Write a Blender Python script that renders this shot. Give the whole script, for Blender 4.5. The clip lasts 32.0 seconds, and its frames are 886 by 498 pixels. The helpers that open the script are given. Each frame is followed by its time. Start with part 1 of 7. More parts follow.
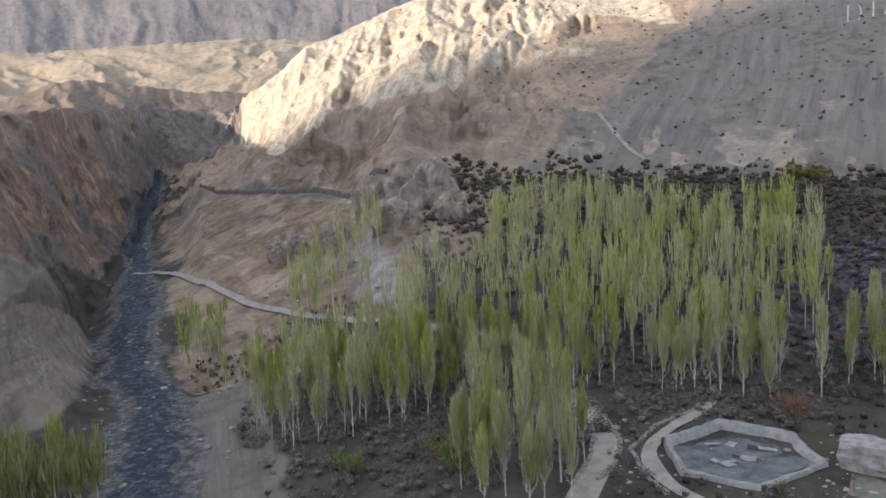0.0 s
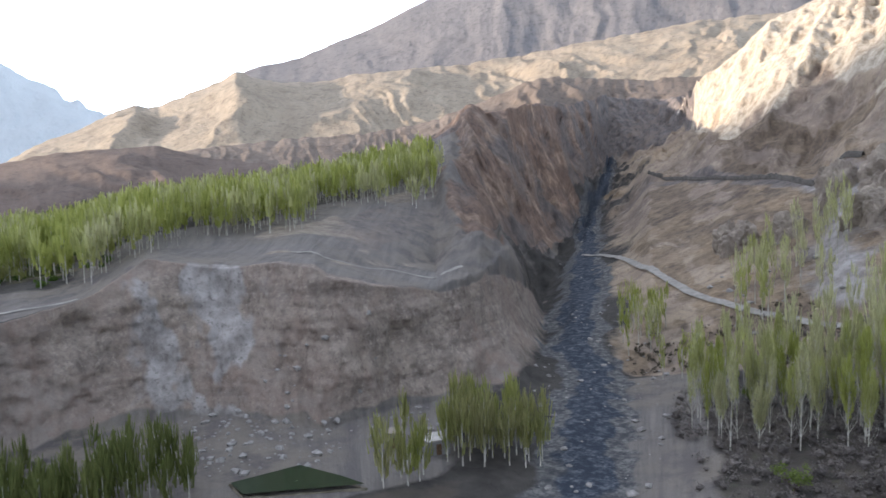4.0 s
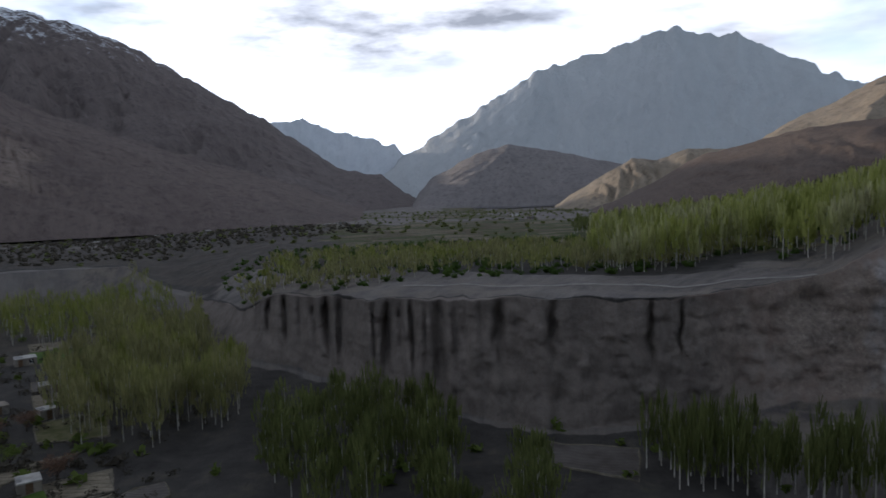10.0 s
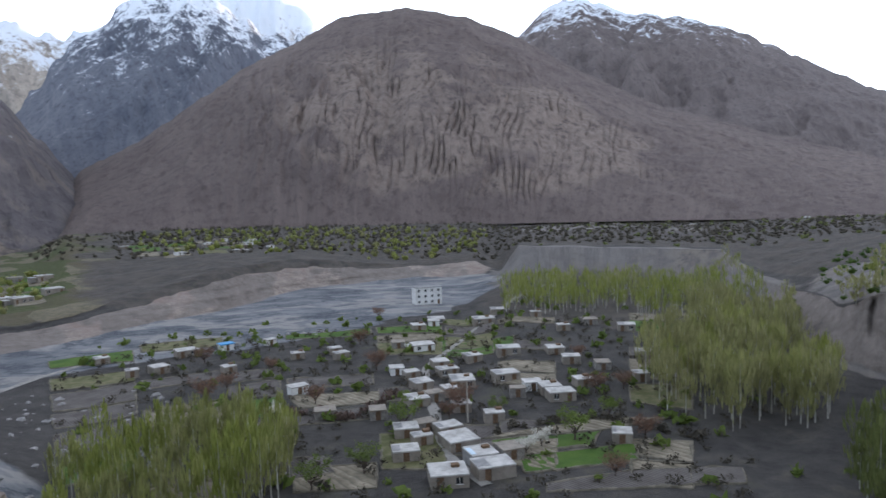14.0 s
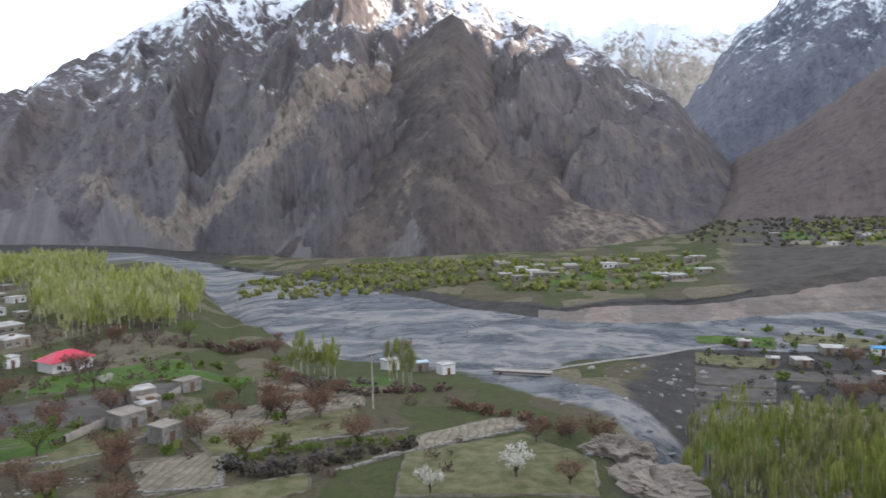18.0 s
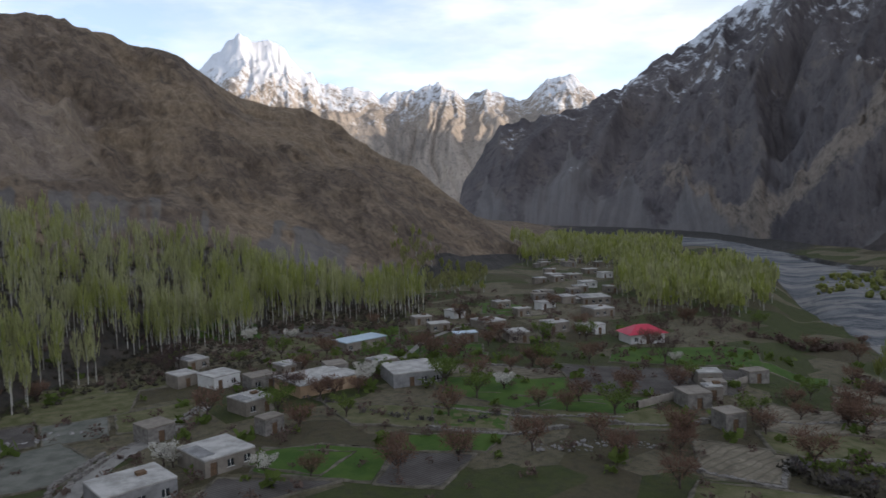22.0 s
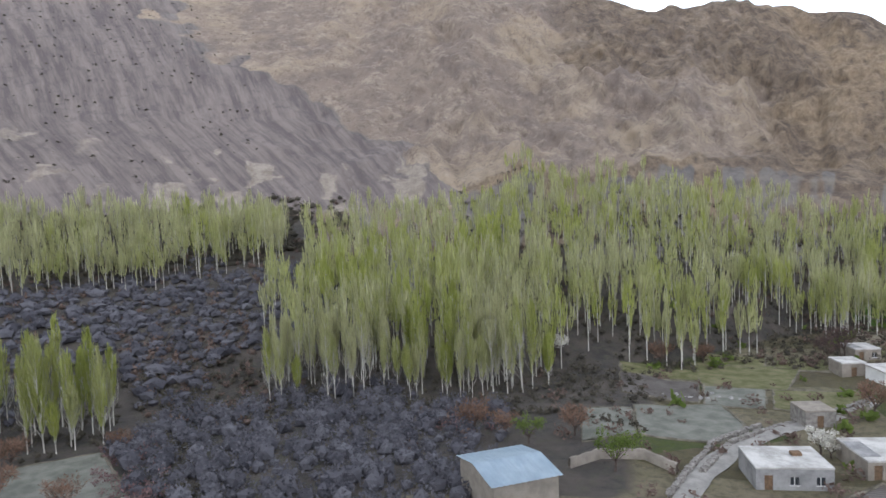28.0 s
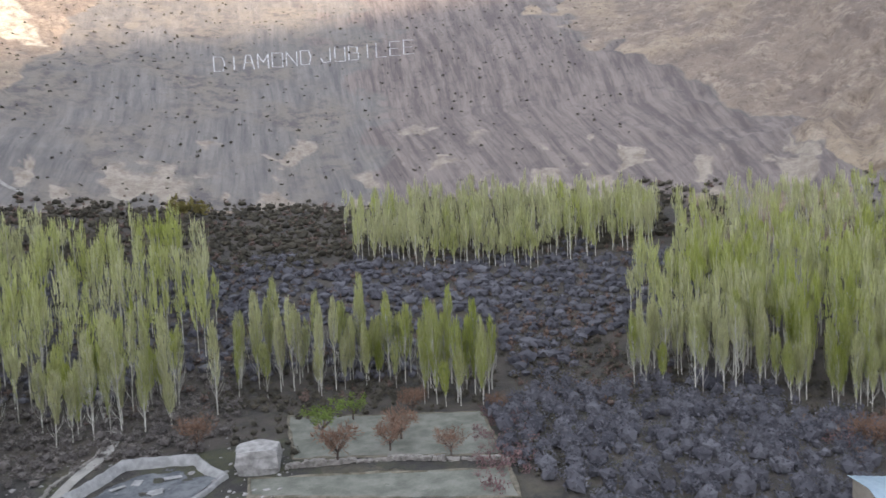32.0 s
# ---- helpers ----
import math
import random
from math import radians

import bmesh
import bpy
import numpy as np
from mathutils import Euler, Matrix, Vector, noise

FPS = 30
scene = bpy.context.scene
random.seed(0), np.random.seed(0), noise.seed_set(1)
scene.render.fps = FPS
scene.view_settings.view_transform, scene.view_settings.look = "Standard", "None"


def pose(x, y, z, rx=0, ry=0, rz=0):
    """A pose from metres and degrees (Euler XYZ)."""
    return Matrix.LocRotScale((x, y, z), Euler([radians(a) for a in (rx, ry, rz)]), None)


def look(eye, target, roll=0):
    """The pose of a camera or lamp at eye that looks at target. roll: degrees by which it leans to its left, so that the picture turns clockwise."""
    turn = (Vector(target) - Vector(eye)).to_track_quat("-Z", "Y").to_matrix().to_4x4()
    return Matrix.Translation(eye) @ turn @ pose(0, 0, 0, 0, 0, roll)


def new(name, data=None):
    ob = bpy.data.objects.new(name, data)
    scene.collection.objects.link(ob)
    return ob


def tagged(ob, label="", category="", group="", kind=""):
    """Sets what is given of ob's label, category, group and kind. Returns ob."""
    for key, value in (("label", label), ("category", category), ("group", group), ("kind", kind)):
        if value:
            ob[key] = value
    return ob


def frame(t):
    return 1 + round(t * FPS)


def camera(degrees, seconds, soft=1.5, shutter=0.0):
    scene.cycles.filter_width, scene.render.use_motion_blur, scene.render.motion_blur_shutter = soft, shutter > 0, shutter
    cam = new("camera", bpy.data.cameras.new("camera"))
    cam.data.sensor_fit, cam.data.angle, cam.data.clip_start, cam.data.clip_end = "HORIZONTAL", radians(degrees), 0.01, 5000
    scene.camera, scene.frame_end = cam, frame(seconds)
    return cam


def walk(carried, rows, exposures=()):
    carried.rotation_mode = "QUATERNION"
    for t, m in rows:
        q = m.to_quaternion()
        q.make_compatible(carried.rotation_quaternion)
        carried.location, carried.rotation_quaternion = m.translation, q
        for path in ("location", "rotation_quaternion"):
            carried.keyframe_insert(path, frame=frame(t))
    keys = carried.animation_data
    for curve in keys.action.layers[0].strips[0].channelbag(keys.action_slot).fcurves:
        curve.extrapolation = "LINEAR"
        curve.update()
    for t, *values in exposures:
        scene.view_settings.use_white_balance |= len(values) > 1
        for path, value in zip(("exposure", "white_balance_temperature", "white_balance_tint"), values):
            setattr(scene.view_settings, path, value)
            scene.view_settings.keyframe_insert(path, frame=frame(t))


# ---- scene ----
C = 36.0                                    # height of the camera over the village fields
cam = camera(64.66, 32.0, 1.5, 0.25)
# seconds, heading (anticlockwise from +y), pitch, lean
PATH = [(0, 0, -4.83, 2.29), (0.5, 3.15, -4.78, 2.35), (1, 7.09, -4.73, 2.33), (1.5, 11.6, -4.68, 2.33), (2, 16.32, -4.63, 2.32),
        (2.5, 21.05, -4.59, 2.23), (3, 25.86, -4.58, 2.13), (3.5, 30.66, -4.57, 2.06), (4, 35.36, -4.54, 2.04), (4.5, 39.99, -4.52, 1.92),
        (6.5, 57.29, -4.54, 1.78), (7, 62.04, -4.56, 1.77), (7.5, 66.97, -4.56, 1.77), (8, 71.78, -4.56, 1.78), (8.5, 76.56, -4.57, 1.76),
        (9, 81.36, -4.61, 1.7), (9.5, 86.28, -4.61, 1.71), (10, 91.46, -4.62, 1.75), (10.5, 96.84, -4.63, 1.79), (11, 102.12, -4.56, 1.71),
        (11.5, 107.72, -4.58, 1.77), (12, 113.57, -4.58, 1.8), (12.5, 119.62, -4.52, 1.75), (13, 125.64, -4.49, 1.68), (13.5, 131.6, -4.47, 1.64),
        (14, 137.53, -4.46, 1.66), (14.5, 143.51, -4.41, 1.66), (16.5, 166.78, -4.21, 1.52), (17, 173.33, -4.18, 1.54), (17.5, 180.25, -4.14, 1.54),
        (18, 187.45, -4.12, 1.5), (18.5, 194.08, -4.1, 1.54), (19, 200.09, -4.07, 1.56), (19.5, 205.7, -4.04, 1.62), (20, 211.16, -3.98, 1.59),
        (20.5, 216.47, -3.97, 1.57), (21, 221.66, -3.99, 1.71), (21.5, 226.86, -3.95, 1.78), (22, 232.1, -3.91, 1.73), (22.5, 237.24, -3.87, 1.78),
        (23, 242.29, -3.85, 1.81), (23.5, 247.24, -3.85, 1.86), (24, 251.92, -3.85, 1.84), (24.5, 256.37, -3.87, 1.89), (25, 260.74, -3.9, 1.87),
        (25.5, 265.03, -3.94, 1.93), (26, 269.32, -3.97, 2.01), (26.5, 273.54, -3.98, 2.03), (28.5, 286.3, -4.1, 2.17), (29, 289.89, -4.11, 2.15),
        (29.5, 293.87, -4.12, 2.16), (30, 297.98, -4.12, 2.18), (30.5, 301.79, -4.13, 2.24), (31, 305.43, -4.14, 2.28), (31.5, 309.02, -4.18, 2.33),
        (32, 312.75, -4.17, 2.56)]
walk(cam, [(t, pose(0, 0, C, 90 + p, q, a)) for t, a, p, q in PATH],
     [(t, e, k, 15) for t, e, k in ((0, 0.9, 5950), (4.0, 1.06, 5750), (7, 0.2, 5800), (10, -0.74, 5700), (12, -0.68, 5650), (14.5, 0.92, 5650), (17, 0.72, 5850), (18, 1.08, 6000), (19, 1.26, 6050), (20, 0.72, 6050),
                                 (20.8, 0.14, 5850), (22, -0.26, 5780), (23, -0.24, 5750), (24, -0.04, 5700), (25, 0.48, 5750), (26, 0.84, 5850), (29, 1.3, 5950), (32, 1.36, 5950))])

# ---------------------------------------------------------------- light
SUN_AZ, SUN_EL = 118.0, 8.7                 # low evening sun over the far ridge


def on_ground(az, r):
    a = radians(az)
    return -r * math.sin(a), r * math.cos(a)


sun_dir = Vector((*on_ground(SUN_AZ, math.cos(radians(SUN_EL))), math.sin(radians(SUN_EL))))
sun = new("sun", bpy.data.lights.new("sun", "SUN"))
sun.data.energy, sun.data.angle, sun.data.color = 5.0, radians(0.6), (1.0, 0.80, 0.55)
sun.matrix_world = look((0, 0, 500), Vector((0, 0, 500)) - sun_dir)

world = bpy.data.worlds.new("sky")
scene.world = world
world.use_nodes = True


class Net:
    """Short hand for node trees."""

    def __init__(self, tree):
        self.t = tree
        tree.nodes.clear()

    def n(self, kind, **kw):
        nd = self.t.nodes.new(kind)
        for k, v in kw.items():
            if k == "op":
                nd.operation = v
            elif k == "blend":
                nd.blend_type = v
            elif k == "dt":
                nd.data_type = v
            elif k == "attr":
                nd.attribute_name = v
            else:
                self.put(nd.inputs[int(k[1:]) if k[0] == "i" and k[1:].isdigit() else k.replace("_", " ")], v)
        return nd

    def put(self, sock, v):
        if isinstance(v, bpy.types.NodeSocket):
            self.t.links.new(v, sock)
        elif isinstance(v, tuple) and len(v) == 3 and sock.type == "RGBA":
            sock.default_value = (*v, 1)
        else:
            sock.default_value = v

    def math(self, op, a, b=0.0):
        return self.n("ShaderNodeMath", op=op, i0=a, i1=b).outputs[0]

    def mix(self, f, a, b, blend="MIX"):
        m = self.n("ShaderNodeMix", dt="RGBA", blend=blend)
        self.put(m.inputs[0], f), self.put(m.inputs[6], a), self.put(m.inputs[7], b)
        return m.outputs[2]

    def noise(self, vec, scale, detail=4.0, rough=0.55):
        return self.n("ShaderNodeTexNoise", Vector=vec, Scale=scale, Detail=detail, Roughness=rough).outputs[0]

    def ramp(self, f, lo, hi, a=0.0, b=1.0):
        m = self.n("ShaderNodeMapRange", i0=f, i1=lo, i2=hi, i3=a, i4=b)
        m.clamp = True
        return m.outputs[0]

    def scaled(self, vec, s):
        m = self.n("ShaderNodeMapping", Vector=vec)
        m.inputs["Scale"].default_value = s
        return m.outputs[0]


w = Net(world.node_tree)
sky = w.n("ShaderNodeTexSky")
sky.sky_type, sky.sun_disc, sky.altitude = "NISHITA", False, 2500
sky.sun_elevation, sky.sun_rotation = radians(12), radians(-SUN_AZ)
sky.dust_density, sky.air_density = 1.0, 1.0
gen = w.n("ShaderNodeTexCoord").outputs["Generated"]
up = w.n("ShaderNodeSeparateXYZ", Vector=gen).outputs[2]
# bright broken evening cloud, thicker round the sun
toward = w.n("ShaderNodeVectorMath", op="DOT_PRODUCT", i0=gen, i1=tuple(sun_dir)).outputs["Value"]
c1 = w.noise(w.scaled(gen, (2.2, 2.2, 7.0)), 1.6, 7.0, 0.58)
cloud = w.ramp(w.math("ADD", c1, w.math("MULTIPLY", toward, 0.16)), 0.30, 0.66)
c2 = w.noise(w.scaled(gen, (1.5, 1.5, 6.0)), 3.0, 6.0, 0.6)
grey = w.mix(w.ramp(c2, 0.38, 0.62), (0.90, 0.93, 0.96), (1.26, 1.25, 1.22))
c3 = w.noise(w.scaled(gen, (1.3, 1.3, 5.0)), 2.1, 6.0, 0.55)
veil = w.math("MULTIPLY", w.ramp(c3, 0.42, 0.56), w.math("MULTIPLY", w.ramp(toward, 0.2, 0.7), w.ramp(up, 0.11, 0.20)))
grey = w.mix(veil, grey, (0.31, 0.322, 0.338))
blue = w.mix(0.55, w.mix(1.0, sky.outputs[0], (0.10, 0.10, 0.10), "MULTIPLY"), (0.98, 1.17, 1.28))
col = w.mix(cloud, blue, grey)
glow = w.ramp(toward, 0.1, 1.0, 1.15, 2.1)
haze = w.ramp(up, 0.08, 0.62, 1.42, 0.52)
bg = w.n("ShaderNodeBackground", Color=col, Strength=w.math("MULTIPLY", w.math("MULTIPLY", glow, haze), 0.95))
w.t.links.new(bg.outputs[0], w.n("ShaderNodeOutputWorld").inputs[0])


# ---------------------------------------------------------------- terrain arithmetic
def lattice(ix, iy, seed):
    h = (ix * 374761393 + iy * 668265263 + seed * 1442695041).astype(np.int64) & 0xFFFFFFFF
    h = ((h ^ (h >> 13)) * 1274126177) & 0xFFFFFFFF
    return ((h ^ (h >> 16)) & 0xFFFF) / 65535.0 * 2 - 1


def vnoise(x, y, seed=0):
    ix, iy = np.floor(x).astype(np.int64), np.floor(y).astype(np.int64)
    fx, fy = x - ix, y - iy
    fx, fy = fx * fx * fx * (fx * (fx * 6 - 15) + 10), fy * fy * fy * (fy * (fy * 6 - 15) + 10)
    a, b = lattice(ix, iy, seed), lattice(ix + 1, iy, seed)
    c, d = lattice(ix, iy + 1, seed), lattice(ix + 1, iy + 1, seed)
    return (a + (b - a) * fx) * (1 - fy) + (c + (d - c) * fx) * fy


def fbm(x, y, octaves=5, seed=0, gain=0.5):
    out, amp = 0.0, 1.0
    for k in range(octaves):
        out = out + amp * vnoise(x + 17.3 * k, y - 9.1 * k, seed + k)
        x, y, amp = 1.6 * x + 1.2 * y, 1.6 * y - 1.2 * x, amp * gain
    return out


def ridged(x, y, octaves=5, seed=0, gain=0.55):
    out, amp = 0.0, 1.0
    for k in range(octaves):
        out = out + amp * (1 - 2.2 * np.abs(vnoise(x + 3.7 * k, y + 5.9 * k, seed + k)))
        x, y, amp = 1.6 * x + 1.2 * y, 1.6 * y - 1.2 * x, amp * gain
    return out


def gullies(x, y, octaves=4, seed=0, gain=0.5):
    """Ridges that run along y: finer across than along."""
    out, amp = 0.0, 1.0
    for k in range(octaves):
        out = out + amp * (1 - 2.2 * np.abs(vnoise(x + 3.7 * k, y + 5.9 * k, seed + k)))
        x, y, amp = x * 2.1 + 0.3 * y, y * 1.25, amp * gain
    return out


def line(rows, az, k):
    """Value k of a feature line round the valley, at the headings az."""
    rows = sorted(rows)
    a = [q[0] for q in rows]
    v = [q[k] for q in rows]
    return np.interp(az, [a[-1] - 360] + a + [a[0] + 360], [v[-1]] + v + [v[0]])


# feature lines round the camera: heading, distance, height (z) or elevation angle (el)
NEAR = [(-180, 60, 0), (-100, 60, 0), (-20, 60, 0), (0, 60, -2), (14, 60, -6), (24, 60, -9), (40, 60, -8), (90, 60, -7),
        (150, 60, -6), (160, 60, -8), (166, 60, -9), (173, 60, -2)]
MID = [(-180, 90, 0), (-165, 90, 0), (-100, 90, 0), (-75, 90, 1), (-40, 95, 1), (-15, 95, 1), (-5, 95, 0), (5, 100, -3),
       (12, 105, -5), (17, 110, -7), (21, 115, -9), (27, 115, -9), (31, 110, -8), (45, 100, -7), (60, 100, -7), (90, 95, -7),
       (110, 95, -6), (150, 95, -6), (160, 95, -7), (165, 95, -9), (168, 92, -9), (171, 92, -3), (174, 98, 0)]
FOOT = [(21, 168, -14.8), (24, 165, -14.9), (27.6, 160, -15.6), (35, 143, -16.4), (46, 128, -18.2), (53, 138, -16.6), (60, 142, -16.2),
        (68, 138, -16.7), (75, 128, -18.2), (82, 121, -19.1), (95, 135, -17.2), (99, 150, -15.5), (106, 176, -13.2), (112, 215, -11.3),
        (116, 320, -7.6), (124, 335, -7.2), (132, 340, -7.1), (136, 285, -8.9), (141, 262, -9.6), (147, 236, -10.6), (156, 222, -11.4)]
FOOT += [(168, 210, -12.1), (176, 190, -13.2), (180, 182, -13.9), (-172, 184, -13.7), (-165, 197, -12.8), (-160, 222, -11.4),
         (-155, 295, -8.5), (-153, 420, -6.0), (-150, 600, -4.2), (-143, 700, -3.6), (-137, 600, -3.9), (-135, 440, -4.9),
         (-133.6, 403, -5.1), (-128, 320, -6.4), (-120, 238, -8.6), (-108.7, 215, -9.5), (-94.6, 152, -13.3), (-89, 150, -13.2),
         (-81.6, 137, -14.9), (-74.7, 122, -16.5), (-64.5, 126, -15.8), (-55, 130, -15), (-40, 130, -15), (-25, 130, -14.5),
         (-10, 135, -14), (0, 140, -14), (8, 150, -13.6), (14, 165, -13.6), (18, 170, -14.4)]
BENCH = [(20.5, 430, -1.5), (22.5, 420, -3.0), (25, 345, -5.1), (27.5, 240, -9), (30, 200, -6.6), (31, 165, -6.5), (36, 153, -7.8), (41.5, 140, -7.3), (45, 136, -6.3), (46, 137, -5.5),
         (49, 146, -5.3), (51.5, 155, -5.2), (54.5, 155, -4.9), (58.6, 160, -4.2), (62.4, 152, -6.4), (68, 146, -7.9), (73, 136, -8.7),
         (84, 130, -8.7), (92, 142, -8.8), (99, 160, -8.4), (105.5, 185, -7.7), (108, 207, -8.6), (113, 300, -7), (116, 345, -4.9),
         (124, 355, -4.6), (131.5, 355, -4.4), (133, 352, -6.5), (135, 390, -6.6), (141, 374, -6.8), (149, 353, -7.1), (155, 298, -8.4)]
BENCH += [(162, 269, -9.3), (168, 240, -10.4), (177, 242, -10.3), (-174, 278, -9), (-165, 363, -6.9), (-156, 474, -5.3), (-149.5, 700, -3.7),
          (-143, 800, -3.1), (-137, 700, -3.4), (-135.2, 470, -4.6), (-133, 430, -4.4), (-128, 345, -4.5), (-122.7, 310, -5.2),
          (-117, 310, -2.9), (-109, 290, -0.5), (-96, 265, 0), (-84, 250, 0.3), (-75, 250, -0.5), (-60, 262, -0.7), (-50, 265, -0.3),
          (-40, 265, -0.8), (-30, 265, -0.1), (-20, 260, 0.3), (-10, 255, 0.8), (-4, 255, 1.5), (0, 255, 2), (5.5, 260, 1.9), (7.5, 275, 0),
          (13, 330, 0.5), (19, 420, 0.4)]
UP = [(15.5, 440, 3), (19, 600, 1.5), (22, 650, 0.3), (24, 480, -2.4), (26, 400, -4.2), (30, 300, -5.8), (32, 270, -3), (34.6, 310, 3.0), (37.4, 270, 0.9),
      (44, 225, -1.4), (51, 190, -3), (58.6, 167, -3.8), (63, 162, -6), (73, 175, -6.9), (84, 180, -6.8), (95, 195, -6.5), (105, 225, -6),
      (113, 340, -6), (116, 400, -4.6), (124, 410, -4.4), (131.5, 400, -4.3), (133, 395, -6.4), (135, 430, -5), (141, 400, -5.6)]
UP += [(150, 372, -4.8), (156, 330, -5.4), (162, 300, -7), (166, 280, -8), (172, 270, -8.5), (178, 260, -9), (-174, 300, -8.2), (-165, 385, -6.3),
       (-156, 490, -5), (-149.5, 720, -3.6), (-143, 820, -3), (-137, 720, -3.3), (-135, 480, -4.5), (-130, 400, -3), (-122, 360, 0), (-116, 380, 2),
       (-109, 360, 4.5), (-96, 330, 6), (-84, 325, 6.8), (-60, 330, 6.6), (-40, 330, 6.6), (-20, 325, 6.9), (-10, 320, 6), (0, 320, 5), (5, 340, 5.5), (10, 370, 4.5)]
CREST = [(15.4, 470, 6.6), (16.5, 800, 6.5), (18, 850, 6.6), (22, 850, 6.8), (24, 680, 6.6), (26, 560, 6.5), (30, 420, 6.1), (34.4, 430, 5.6), (38, 420, 3.6),
         (44, 420, 2.0), (51, 420, 1), (58, 420, 0.2), (64, 420, -1.2), (71, 420, -2.4), (78, 450, -3.0), (90, 500, -2.9), (105, 500, -2.9),
         (116, 500, -3.6), (131, 460, -3.9), (135, 700, -2.4), (141, 690, -2.4), (152, 680, -2.2), (162, 640, -2.2), (166, 560, -2.5)]
CREST += [(168, 470, -4.3), (177, 430, -5.3), (-173, 430, -5.1), (-163, 440, -5.3), (-156, 560, -4.4), (-149, 850, -3.2), (-143, 900, -2.9), (-137, 850, -3),
          (-135.2, 500, -4.6), (-133.6, 460, -3.9), (-130, 490, -1), (-126.2, 510, 2.1), (-120, 510, 5.5), (-116.3, 500, 7), (-112, 490, 8.3),
          (-109.7, 480, 10), (-106.6, 470, 11.8), (-102, 460, 12.4), (-98, 450, 13.3), (-94.5, 440, 13.1), (-88.3, 440, 15.7), (-80, 460, 17.5),
          (-70, 500, 18.5), (-60, 540, 18.5), (-30, 550, 18), (-14, 520, 18), (-5, 480, 17), (1.4, 460, 14.8), (5, 455, 13.3), (10.5, 450, 11.2)]
ROUGH = [(-180, 0.5), (-137, 0.6), (-133, 4), (-120, 10), (-90, 11), (-75, 8), (-62, 2), (-30, 1.6), (-14, 3), (-7, 12), (14, 12), (20, 15), (33, 14), (36, 2), (60, 1.2), (110, 1), (150, 1)]


def el(rows, az, r):
    return C + r * np.tan(np.radians(line(rows, az, 2)))


def smooth(rows, az):
    """Distances of a feature line with its corners rounded."""
    return sum(line(rows, (az + d + 180) % 360 - 180, 1) * w for d, w in ((-3.2, 0.14), (-1.6, 0.22), (0, 0.28), (1.6, 0.22), (3.2, 0.14)))


def feature_lines(az):
    """Distances and heights of the nine feature lines at the headings az."""
    az = (np.asarray(az, float) + 180) % 360 - 180
    one = np.ones_like(az)
    cliff = np.interp(az, [26, 30, 105.5, 107.5], [0, 1, 1, 0])
    flute = np.interp(az, [60, 86, 92, 108], [0.45, 0.5, 1.5, 2.2]) * np.interp(az, [28, 31], [0.3, 1])
    j = fbm(az * 0.9, az * 0, 4, 5) * flute + np.minimum(gullies(az * 0.45, az * 0 + 3.3, 3, 8), 1.0) * flute * 1.2
    rs = [0.01 * one, line(NEAR, az, 1), line(MID, az, 1), smooth(FOOT, az), smooth(BENCH, az), line(UP, az, 1), line(CREST, az, 1), 1500 * one, 4900 * one]
    zs = [-6 * one, line(NEAR, az, 2), line(MID, az, 2), el(FOOT, az, rs[3]), el(BENCH, az, rs[4]), el(UP, az, rs[5]), el(CREST, az, rs[6]),
          C - 1500 * math.tan(radians(1.5)) * one, -10 * one]
    rs[4] = rs[4] + cliff * j
    rs[3] = rs[3] + cliff * (0.5 * j + 1.5 * fbm(az * 0.5, az * 0 + 9, 3, 21))
    for k in range(1, 9):
        rs[k] = np.maximum(rs[k], rs[k - 1] + 1.5)
    return az, rs, zs


def relief(az, s, x, y):
    """Small relief at the row position s (0 to 8, one unit from line to line)."""
    rough = line(ROUGH, az, 1)
    on = np.interp(s, [0, 2, 3, 3.5, 4, 4.4, 5.9, 6, 7, 8], [0.3, 0.15, 0.3, 1.0, 0.25, 1, 1, 0.35, 1, 1])
    flat = ((az > 36) & (az < 180)) | (az < -137)
    near = fbm(x / 14, y / 14, 4, 31) * 0.45
    rock = ridged(x / 62, y / 62, 6, 41, 0.52) * rough * 0.5 + fbm(x / 9, y / 9, 4, 43) * np.minimum(rough, 5) * 0.22
    lean = az + np.hypot(x, y) * 0.012
    rock = rock + gullies(lean * 0.2 + 0.4 * fbm(x / 70, y / 70, 3, 50), s * 0.6, 4, 49, 0.5) * rough * 0.4
    slope = fbm(x / 30, y / 30, 5, 47) * 1.3
    a = np.where(s < 3, near * on, np.where(s < 4, np.where(flat, near * on, slope * on), np.where(flat, near * 1.2, rock * on)))
    river = (az > 133) | (az < -150)
    return np.where(river & (s > 2.9) & (s < 4.1), near * 0.25, a)


ROWS = (6, 12, 36, 84, 46, 116, 14, 6)


def rise(az, k, f):
    """Share of the climb done at the share f of the way between lines k and k + 1."""
    flat_top = np.interp(az, [29, 33, 46, 52], [0, 1, 1, 0]) * (k == 4)
    g = np.clip((f - 0.34) / 0.66, 0, 1)
    g = 0.06 * np.minimum(f / 0.34, 1) + 0.94 * g ** 0.85
    hollow = np.interp(az, [6, 12, 30, 34], [0, 1, 1, 0]) * (k == 5)
    return f + flat_top * (g - f) + hollow * 0.35 * (f * f - f)


